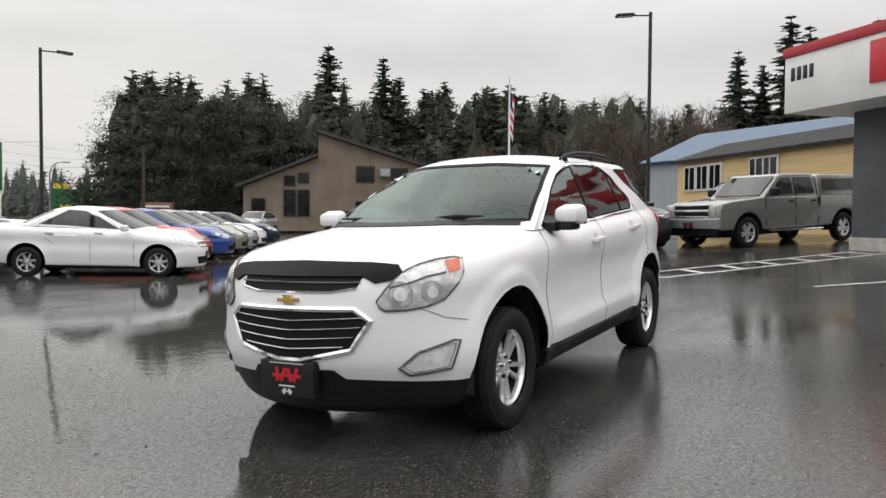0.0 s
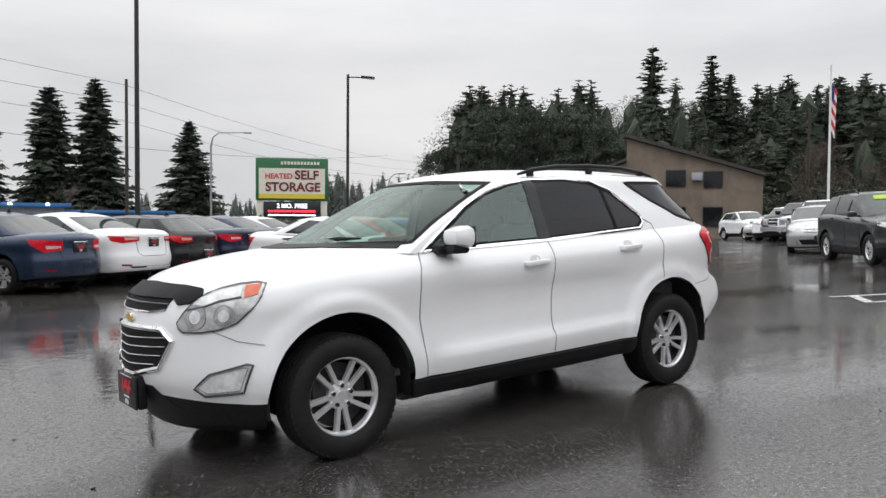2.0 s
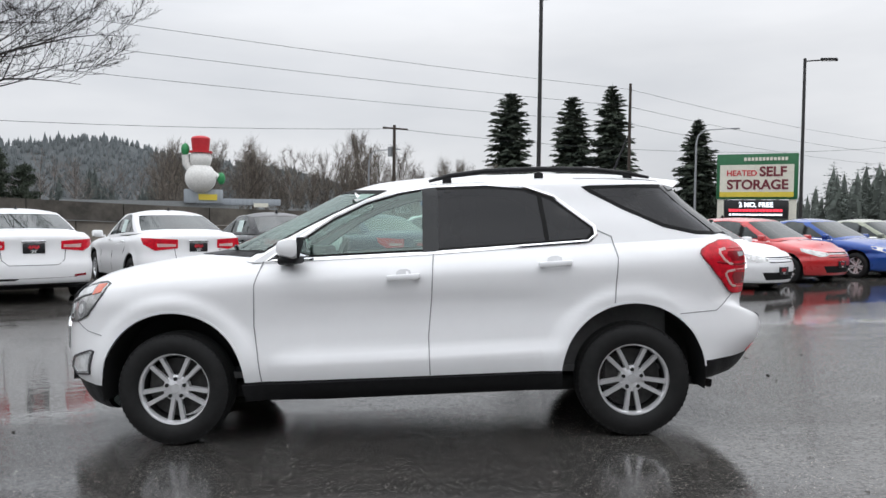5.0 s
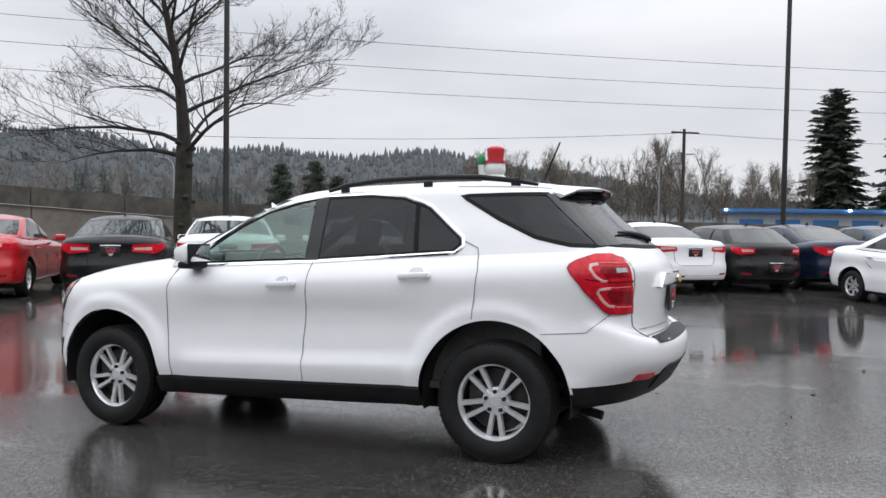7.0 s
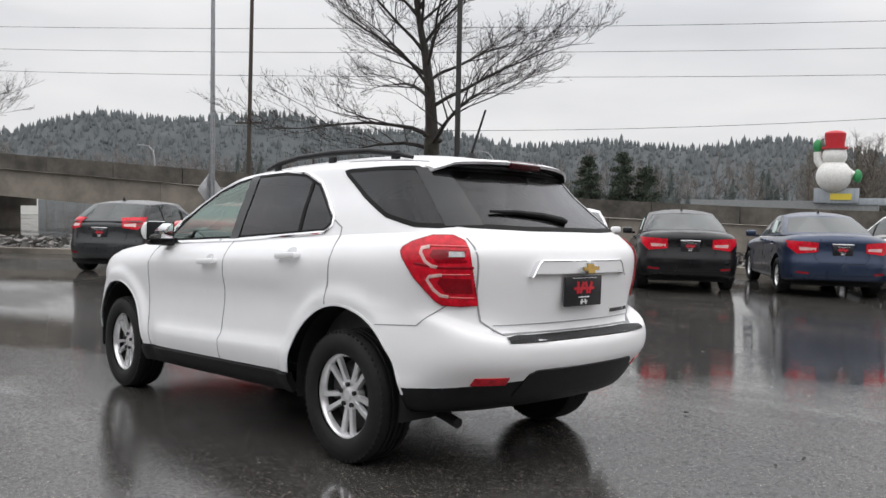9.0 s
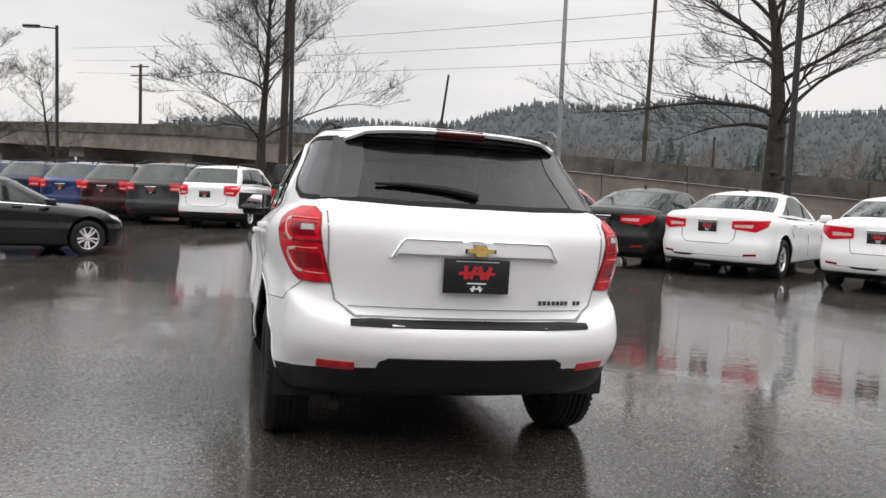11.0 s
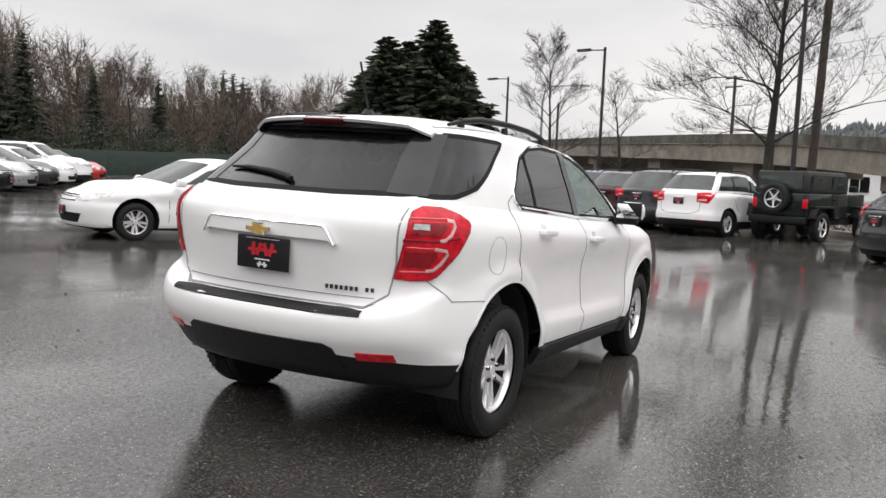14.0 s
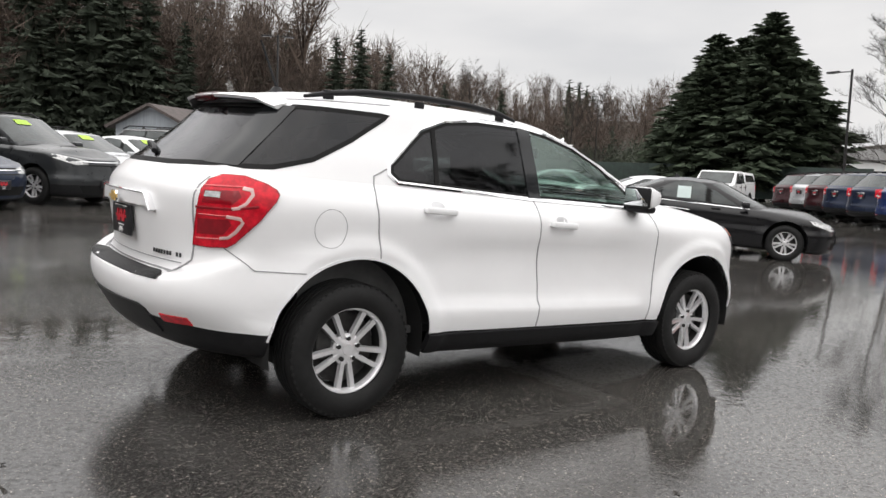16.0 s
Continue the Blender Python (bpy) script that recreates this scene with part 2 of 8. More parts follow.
def on_ground(x, y, heading=0.0, lift=0.0):
    """A pose on the lot that leans with its slope."""
    e = 1.2
    n = Vector((ground_z(x - e, y) - ground_z(x + e, y), ground_z(x, y - e) - ground_z(x, y + e), 2 * e)).normalized()
    a = Vector((math.cos(radians(heading)), math.sin(radians(heading)), 0))
    a = (a - n * a.dot(n)).normalized()
    b = n.cross(a)
    m = Matrix((a, b, n)).transposed().to_4x4()
    m.translation = (x, y, ground_z(x, y) + lift)
    return m


def row_pos(u, d):
    """A place by its run along the parking rows and its distance across them."""
    return 0.809 * u + 0.588 * d, 0.588 * u - 0.809 * d


# ---- vehicle bodies ----
def outline(r, n_f, n_s, n_r):
    """One waterline of a body, from the middle of the nose round the near side to the middle of the tail."""
    pts = []
    xf, xr, hw, fl, rl, pf, pr = r["xf"], r["xr"], r["hw"], r["fl"], r["rl"], r["pf"], r["pr"]
    xa, xb = xf - fl, xr + rl
    for i in range(n_f):
        t = (i / n_f) * math.pi / 2
        y, c = math.sin(t), math.cos(t)
        pts.append((xa + fl * abs(c) ** (2 / pf), hw * abs(y) ** (2 / r["qf"])))
    for i in range(n_s + 1):
        t = i / n_s
        x = xa + (xb - xa) * t
        pts.append((x, hw))
    for i in range(1, n_r + 1):
        t = (1 - i / n_r) * math.pi / 2
        y, c = math.sin(t), math.cos(t)
        pts.append((xb - rl * abs(c) ** (2 / pr), hw * abs(y) ** (2 / r["qr"])))
    return pts


def loft(rows, n_f, n_s, n_r, sub, taper=None, flare=None):
    """A grid of points: waterlines blended by smooth curves in height. Returns grid[k][i] as Vectors on the +y side."""
    lines = []
    for r in rows:
        z = curve1(r["zx"], r["z"])
        lines.append([Vector((x, y, z(x))) for x, y in outline(r, n_f, n_s, n_r)])
    n, cols = len(rows), len(lines[0])
    grid = []
    for k in range(n - 1):
        for s in range(sub if k < n - 2 else sub + 1):
            t = s / sub
            row = []
            for i in range(cols):
                p1, p2 = lines[k][i], lines[k + 1][i]
                p0 = lines[k - 1][i] if k > 0 else p1 * 2 - p2
                p3 = lines[k + 2][i] if k < n - 2 else p2 * 2 - p1
                m1, m2 = (p2 - p0) * 0.5, (p3 - p1) * 0.5
                lim = (p2 - p1).length * 1.2
                if m1.length > lim:
                    m1 = m1 * (lim / m1.length)
                if m2.length > lim:
                    m2 = m2 * (lim / m2.length)
                p = (2 * t**3 - 3 * t**2 + 1) * p1 + (t**3 - 2 * t**2 + t) * m1 + (3 * t**2 - 2 * t**3) * p2 + (t**3 - t**2) * m2
                if taper:
                    p.y *= taper(p.x)
                if flare:
                    p.y += flare(p.x, p.z) * min(1.0, p.y / 0.6)
                row.append(p)
            grid.append(row)
    return grid


def grid_mesh(bm, grid, mirror=True, keep=None, mat_of=None):
    """Faces between the rows of a grid, and of its mirror image."""
    for sgn in ((1, -1) if mirror else (1,)):
        vs = [[bm.verts.new((p.x, p.y * sgn, p.z)) for p in row] for row in grid]
        for k in range(len(grid) - 1):
            for i in range(len(grid[0]) - 1):
                if keep and not keep(k, i, (grid[k][i] + grid[k + 1][i + 1]) * 0.5):
                    continue
                q = (vs[k][i], vs[k][i + 1], vs[k + 1][i + 1], vs[k + 1][i])
                f = bm.faces.new(q if sgn < 0 else q[::-1])
                if mat_of:
                    f.material_index = mat_of(k, i, (grid[k][i] + grid[k + 1][i + 1]) * 0.5)


def top_cap(bm, edge, zc, power=2.4, n=10, xmin=-99, xmax=99):
    """A crowned panel between a waterline and the middle of the vehicle: bonnet, roof or boot lid."""
    cols = [p for p in edge if xmin <= p.x <= xmax]
    for sgn in (1, -1):
        vs = []
        for p in cols:
            z0, z1 = p.z, max(p.z, zc(p.x))
            vs.append([bm.verts.new((p.x, p.y * sgn * (1 - j / n), z0 + (z1 - z0) * (1 - (1 - j / n) ** power))) for j in range(n + 1)])
        for a, b in zip(vs, vs[1:]):
            for j in range(n):
                q = (a[j], b[j], b[j + 1], a[j + 1])
                try:
                    bm.faces.new(q if sgn < 0 else q[::-1])
                except ValueError:
                    pass


def finish(bm, dist=0.0005):
    bmesh.ops.remove_doubles(bm, verts=bm.verts[:], dist=dist)
    bmesh.ops.recalc_face_normals(bm, faces=bm.faces[:])
    return bm


class Skin:
    """Lays panels, lamps and seams on a body: flat outlines are thrown on to it along a direction."""

    def __init__(self, bm):
        from mathutils.bvhtree import BVHTree
        bm.normal_update()
        self.tree = BVHTree.FromBMesh(bm)

    def basis(self, way):
        way = Vector(way).normalized()
        right = Vector((0, 0, 1)).cross(way).normalized()
        return way, right, way.cross(right) * -1 if way.cross(right).z < 0 else way.cross(right)

    def hit(self, way, right, up, a, b, lift):
        o = right * a + up * b - way * 8
        loc, nor, _, _ = self.tree.ray_cast(o, way)
        if loc is None:
            loc, nor, _, _ = self.tree.find_nearest(right * a + up * b - way * 2.2)
        if nor.dot(way) > 0:
            nor = -nor
        return loc + nor * lift, nor

    def panel(self, poly, way, lift=0.004, depth=0.02, step=0.04, curved=0, bm=None, inset=0.0):
        """poly: outline as (across, up) as seen along way; across runs along right = up x way."""
        from mathutils.geometry import delaunay_2d_cdt
        way, right, up = self.basis(way)
        pts = [Vector((a, b)) for a, b in poly]
        for _ in range(curved):
            pts = [q for i, p in enumerate(pts) for q in (p * 0.75 + pts[(i + 1) % len(pts)] * 0.25, p * 0.25 + pts[(i + 1) % len(pts)] * 0.75)]
        rim = []
        for i, p in enumerate(pts):
            q = pts[(i + 1) % len(pts)]
            k = max(1, int((q - p).length / step))
            rim += [p.lerp(q, j / k) for j in range(k)]
        n = len(rim)

        def inside(c):
            odd = False
            for i in range(n):
                p, q = rim[i], rim[(i + 1) % n]
                if (p.y > c.y) != (q.y > c.y) and c.x < (q.x - p.x) * (c.y - p.y) / (q.y - p.y) + p.x:
                    odd = not odd
            return odd
        x0, x1 = min(p.x for p in rim), max(p.x for p in rim)
        y0, y1 = min(p.y for p in rim), max(p.y for p in rim)
        inner = []
        for i in range(1, int((x1 - x0) / step) + 1):
            for j in range(1, int((y1 - y0) / step) + 1):
                c = Vector((x0 + i * step, y0 + j * step))
                if inside(c) and min((c - p).length for p in rim) > step * 0.5:
                    inner.append(c)
        vs, _, fs, _, _, _ = delaunay_2d_cdt(rim + inner, [(i, (i + 1) % n) for i in range(n)], [], 1, 1e-5)
        bm = bm or bmesh.new()
        top, low = [], []
        for v in vs:
            p, nor = self.hit(way, right, up, v.x, v.y, lift)
            top.append(bm.verts.new(p))
            low.append(p - nor * (lift + depth))
        for f in fs:
            try:
                bm.faces.new([top[i] for i in f])
            except ValueError:
                pass
        if depth > 0:
            m = min(n, len(vs))
            lows = [bm.verts.new(low[i]) for i in range(m)]
            for i in range(m):
                try:
                    bm.faces.new((top[i], top[(i + 1) % m], lows[(i + 1) % m], lows[i]))
                except ValueError:
                    pass
        bmesh.ops.recalc_face_normals(bm, faces=bm.faces[:])
        return bm

    def strip(self, line, way, width=0.008, lift=0.0025, step=0.04, bm=None, closed=False, ridge=0.0):
        """A thin band along a line thrown on to the body."""
        way, right, up = self.basis(way)
        pts = [Vector((a, b)) for a, b in line]
        if closed:
            pts.append(pts[0])
        run = []
        for p, q in zip(pts, pts[1:]):
            k = max(1, int((q - p).length / step))
            run += [p.lerp(q, j / k) for j in range(k)]
        run.append(pts[-1])
        bm = bm or bmesh.new()
        prev = None
        for i, p in enumerate(run):
            d = run[min(i + 1, len(run) - 1)] - run[max(i - 1, 0)]
            if closed and i in (0, len(run) - 1):
                d = run[1] - run[-2]
            d = Vector((-d.y, d.x)).normalized() * width / 2
            a, na = self.hit(way, right, up, p.x + d.x, p.y + d.y, lift)
            c, nc = self.hit(way, right, up, p.x, p.y, lift + ridge)
            b, nb = self.hit(way, right, up, p.x - d.x, p.y - d.y, lift)
            cur = [bm.verts.new(v) for v in (a - na * (lift + 0.004), a, c, b, b - nb * (lift + 0.004))]
            if prev:
                for j in range(4):
                    bm.faces.new((prev[j], prev[j + 1], cur[j + 1], cur[j]))
            prev = cur
        bmesh.ops.recalc_face_normals(bm, faces=bm.faces[:])
        return bm


def rows_of(table, zx, fl, rl, pf, pr, qf=2.0, qr=2.0):
    """Waterlines from (nose x, half width, tail x, six heights)."""
    return [dict(xf=t[0], hw=t[1], xr=t[2], z=t[3], zx=[t[0]] + zx + [t[2]], fl=fl, rl=rl, pf=pf, pr=pr, qf=qf, qr=qr) for t in table]


def in_poly(poly, a, b):
    odd, n = False, len(poly)
    for i in range(n):
        (x0, y0), (x1, y1) = poly[i], poly[(i + 1) % n]
        if (y0 > b) != (y1 > b) and a < (x1 - x0) * (b - y0) / (y1 - y0) + x0:
            odd = not odd
    return odd


def near_poly(poly, a, b):
    best = None
    for i in range(len(poly)):
        p, q, c = Vector(poly[i]), Vector(poly[(i + 1) % len(poly)]), Vector((a, b))
        t = min(1, max(0, (c - p).dot(q - p) / max(1e-9, (q - p).length_squared)))
        r = p.lerp(q, t)
        if best is None or (r - c).length < best[0]:
            best = ((r - c).length, r)
    return best


def cut(bm, inside, snap):
    """Opens the skin where inside(centre) holds and draws the ragged edge on to the true line."""
    gone = [f for f in bm.faces if inside(f.calc_center_median())]
    rim = {v for f in gone for v in f.verts}
    bmesh.ops.delete(bm, geom=gone, context="FACES")
    for v in rim:
        if v.is_valid and v.is_boundary:
            p = snap(v.co)
            if p is not None:
                v.co = p


def cut_arch(bm, x, z, r, skin=None):
    def snap(c):
        d = Vector((c.x - x, c.z - z))
        if c.z < z - 0.16 or abs(d.length - r) > 0.09:
            return None
        d = d.normalized() * r
        return on_skin(skin, Vector((x + d.x, c.y, z + d.y)), 1)
    cut(bm, lambda c: abs(c.y) > 0.45 and math.hypot(c.x - x, c.z - z) < r, snap)


def on_skin(skin, p, axis):
    """Moves a point along y (axis 1) or x (axis 0) on to the body's surface."""
    if skin is None:
        return p
    o = Vector((p.x, 4 if p.y > 0 else -4, p.z)) if axis == 1 else Vector((4 if p.x > -0.5 else -4, p.y, p.z))
    way = Vector((0, -1 if p.y > 0 else 1, 0)) if axis == 1 else Vector((-1 if p.x > -0.5 else 1, 0, 0))
    hit = skin.tree.ray_cast(o, way)[0]
    return p if hit is None or (hit - p).length > 0.08 else hit


def cut_pane(bm, poly, axis, lo, hi, skin=None):
    """axis 1: seen from the side (x, z), 0: from the end (y, z); lo..hi bounds the other coordinate."""
    def ab(c):
        return (c.x, c.z) if axis == 1 else (c.y, c.z)

    def inside(c):
        o = abs(c.y) if axis == 1 else c.x
        return lo < o < hi and in_poly(poly, *ab(c))

    def snap(c):
        o = abs(c.y) if axis == 1 else c.x
        if not lo < o < hi:
            return None
        d, r = near_poly(poly, *ab(c))
        return None if d > 0.05 else on_skin(skin, Vector((r.x, c.y, r.y)) if axis == 1 else Vector((c.x, r.x, r.y)), axis)
    cut(bm, inside, snap)


def tyre_mesh(r, w, rim_r, n=56):
    bm = bmesh.new()
    h = w / 2
    prof = [(rim_r, -h * 0.85), (rim_r + 0.02, -h * 0.98), ((r + rim_r) / 2, -h * 1.04), (r - 0.035, -h * 0.97), (r - 0.012, -h * 0.86), (r - 0.002, -h * 0.7)]
    for g in (-0.42, -0.14, 0.14, 0.42) if n > 40 else ():
        prof += [(r, h * (g - 0.07)), (r - 0.009, h * (g - 0.05)), (r - 0.009, h * (g + 0.05)), (r, h * (g + 0.07))]
    prof += [(r - 0.002, h * 0.7), (r - 0.012, h * 0.86), (r - 0.035, h * 0.97), ((r + rim_r) / 2, h * 1.04), (rim_r + 0.02, h * 0.98), (rim_r, h * 0.85)]
    lathe(bm, prof, n)
    for k in range(n if n > 40 else 0):
        for s in (-1, 1):
            t = 2 * math.pi * (k + 0.5 * (s > 0)) / n
            box(bm, 0.016, h * 0.24, 0.012, Matrix.Rotation(-t, 4, "Y") @ pose(r - 0.016, s * h * 0.8, 0, 0, 90, 0))
    me = bpy.data.meshes.new("tyre")
    bmesh.ops.recalc_face_normals(bm, faces=bm.faces[:])
    bm.to_mesh(me)
    bm.free()
    me.polygons.foreach_set("use_smooth", [True] * len(me.polygons))
    me.set_sharp_from_angle(angle=radians(30))
    me.materials.append(RUBBER)
    return me


def rim_mesh(r, w, spokes, pair, material, dish=0.02, width=0.055, seg=56):
    """An alloy wheel, its face on the +y side: rolled lip, spokes in pairs or single, hub with five nuts."""
    bm = bmesh.new()
    h = w / 2
    lathe(bm, [(r * 0.90, -h * 0.8), (r * 0.90, h * 0.45)], seg)
    for f in bm.faces:
        f.material_index = 1
    lathe(bm, [(r * 0.90, h * 0.45), (r * 0.915, h * 0.74), (r * 0.95, h * 0.84), (r * 0.985, h * 0.86), (r, h * 0.82), (r, h * 0.7)], seg)
    y0 = h * 0.80 - dish
    lathe(bm, [(0.0, y0 + 0.004), (0.028, y0 + 0.004), (0.03, y0), (0.05, y0 - 0.004), (0.082, y0 - 0.012), (0.085, y0 - 0.05)], 30 if seg > 40 else 12)
    for k in range(spokes):
        for s in ((-1, 1) if pair else (0,)):
            t = 2 * math.pi * k / spokes - math.pi / 2
            h0, h1 = s * 0.017, s * r * 0.19
            n = 6 if seg > 40 else 3
            prev = None
            for i in range(n + 1):
                f = i / n
                rr = 0.055 + (r * 0.93 - 0.055) * f
                a = t
                wd = width * (0.72 + 0.12 * f) if pair else width * (1.0 - 0.35 * f)
                q = Vector((-math.sin(a), 0, math.cos(a)))
                c = Vector((rr * math.cos(a), 0, rr * math.sin(a))) + q * (h0 + (h1 - h0) * f)
                yy = y0 - 0.006 + 0.012 * f
                ring = [bm.verts.new(c + q * x + Vector((0, y, 0))) for x, y in ((-wd / 2, yy - 0.022), (-wd / 2 * 0.72, yy), (wd / 2 * 0.72, yy), (wd / 2, yy - 0.022))]
                if prev:
                    for j in range(3):
                        bm.faces.new((prev[j], prev[j + 1], ring[j + 1], ring[j]))
                prev = ring
    for k in range(5):
        t = 2 * math.pi * (k + 0.5) / 5 - math.pi / 2
        n0 = len(bm.faces)
        cone(bm, 0.013, 0.011, 0.02, pose(0.058 * math.cos(t), y0 - 0.002, 0.058 * math.sin(t), 90, 0, 0), 6)
        bm.faces.ensure_lookup_table()
        for f in bm.faces[n0:]:
            f.material_index = 1
    bmesh.ops.recalc_face_normals(bm, faces=bm.faces[:])
    me = bpy.data.meshes.new("rim")
    bm.to_mesh(me)
    bm.free()
    me.polygons.foreach_set("use_smooth", [True] * len(me.polygons))
    me.set_sharp_from_angle(angle=radians(35))
    me.materials.append(material)
    me.materials.append(UNDER)
    return me


def brake_mesh(r):
    bm = bmesh.new()
    lathe(bm, [(0.0, 0.0), (r * 0.92, 0.0), (r * 0.92, -0.03), (0.0, -0.03)], 32)
    box(bm, 0.09, 0.06, 0.16, pose(r * 0.62, 0.0, 0.03), 0.01)
    me = bpy.data.meshes.new("brake")
    bm.to_mesh(me)
    bm.free()
    me.materials.append(DISC)
    return me


def add_wheels(car, wb, track, r, tyre, rim, brake):
    for x in (wb / 2, -wb / 2):
        for s in (1, -1):
            w = part("wheel", brake, None, car, m=pose(x, s * track / 2, r, 0, 0, 0 if s > 0 else 180))
            part("tyre", tyre, None, w)
            part("rim", rim, None, w)


def dealer_plate(parent, x, z, way, w=0.31, h=0.155, tilt=0.0):
    """A black dealer plate with a red emblem, a pale emblem under it and a line of print too small to read."""
    m = pose(x, 0, z, 0, tilt, 0) if way < 0 else pose(x, 0, z, 0, -tilt, 180)
    bm = boxed(0.012, w, h, None, 0.004)
    pl = part("dealer_plate", bm, PLATEBLACK, parent, "black dealer plate with red emblem", m=m)
    s, g = w / 0.31, h / 0.155
    bm = bmesh.new()
    for cy, ww, sk in ((0.036, 0.05, 0.012), (-0.036, 0.05, -0.012)):
        for k in (-1, 1):
            box(bm, 0.004, 0.019 * s, 0.062 * g, Matrix.Translation((-0.0075, (cy + k * 0.017) * s, 0.018 * g)) @ Matrix.Rotation(radians(-18 * k if cy < 0 else (0 if k > 0 else 24)), 4, "X"))
    box(bm, 0.004, 0.17 * s, 0.014 * g, Matrix.Translation((-0.007, 0, 0.014 * g)))
    part("emblem", bm, PLATERED, pl)
    bm = bmesh.new()
    for k in (-1, 1):
        box(bm, 0.004, 0.012 * s, 0.026 * g, Matrix.Translation((-0.0075, k * 0.016 * s, -0.055 * g)) @ Matrix.Rotation(radians(20 * k), 4, "X"))
    box(bm, 0.004, 0.06 * s, 0.006 * g, Matrix.Translation((-0.0075, 0, -0.055 * g)))
    part("lower_emblem", bm, PLATEWHITE, pl)
    part("print_line", boxed(0.003, 0.09 * s, 0.006 * g, Matrix.Translation((-0.0075, 0, -0.031 * g))), PLATEWHITE, pl)
    part("top_line", boxed(0.003, 0.2 * s, 0.003 * g, Matrix.Translation((-0.0075, 0, 0.068 * g))), PLATEWHITE, pl)
    return pl


def badge(parent, name, x, z, way, w, h, lift=0.012):
    """The gold cross-shaped badge with a bright rim."""
    prof = [(-0.5, -0.16), (-0.22, -0.16), (-0.27, -0.5), (0.17, -0.5), (0.22, -0.2), (0.5, -0.2), (0.5 * 1.0, 0.16), (0.22, 0.16), (0.27, 0.5), (-0.17, 0.5), (-0.22, 0.2), (-0.5, 0.2)]
    out = None
    for k, (sc, mt, dx) in enumerate(((1.0, CHROME, 0.0), (0.84, GOLD, 0.005))):
        bm = bmesh.new()
        f = bm.faces.new([bm.verts.new((0, a * w * sc * -way, b * h * sc)) for a, b in prof])
        r = bmesh.ops.extrude_face_region(bm, geom=[f])
        bmesh.ops.translate(bm, vec=(way * lift, 0, 0), verts=[v for v in r["geom"] if isinstance(v, bmesh.types.BMVert)])
        bmesh.ops.recalc_face_normals(bm, faces=bm.faces[:])
        o = part("badge" if k == 0 else "badge_face", bm, mt, parent if k == 0 else out, smooth=False, m=pose(x if k == 0 else way * dx, 0, z if k == 0 else 0))
        out = out or o
    return out


def flip(poly):
    return [(-a, b) for a, b in poly]


def mirrored(skin, car, name, poly, way, material, label="", **kw):
    """The same panel on both flanks."""
    obs = []
    for s in (1, -1):
        w = (way[0], way[1] * s, 0)
        obs.append(part(name, skin.panel(poly if s > 0 else flip_for(poly, way), w, **kw), material, car, label))
    return obs


def flip_for(poly, way):
    """The outline as the other flank shows it: across turns round for a mirrored direction."""
    return [(-a, b) for a, b in poly]


def side_strip(skin, car, name, line, material, label="", way=(0, -1, 0), **kw):
    for s in (1, -1):
        part(name, skin.strip(line if s > 0 else flip(line), (way[0], way[1] * s, 0), **kw), material, car, label)


def bucket_seat(name, x, y, parent):
    bm = bmesh.new()
    box(bm, 0.5, 0.5, 0.16, pose(x, y, 0.66, 0, -6, 0), 0.05)
    box(bm, 0.14, 0.48, 0.62, pose(x - 0.30, y, 0.98, 0, -18, 0), 0.05)
    box(bm, 0.09, 0.26, 0.18, pose(x - 0.42, y, 1.36, 0, -14, 0), 0.04)
    return part(name, bm, SEATCLOTH, parent, "grey cloth seat")


# ---- the white crossover ----
CAR_UP = Vector((-0.0342, 0.0241, 0.9991)).normalized()
CAR_X = (Vector((1, 0, 0)) - CAR_UP * CAR_UP.x).normalized()
CAR_M = Matrix((CAR_X, CAR_UP.cross(CAR_X), CAR_UP)).to_4x4()


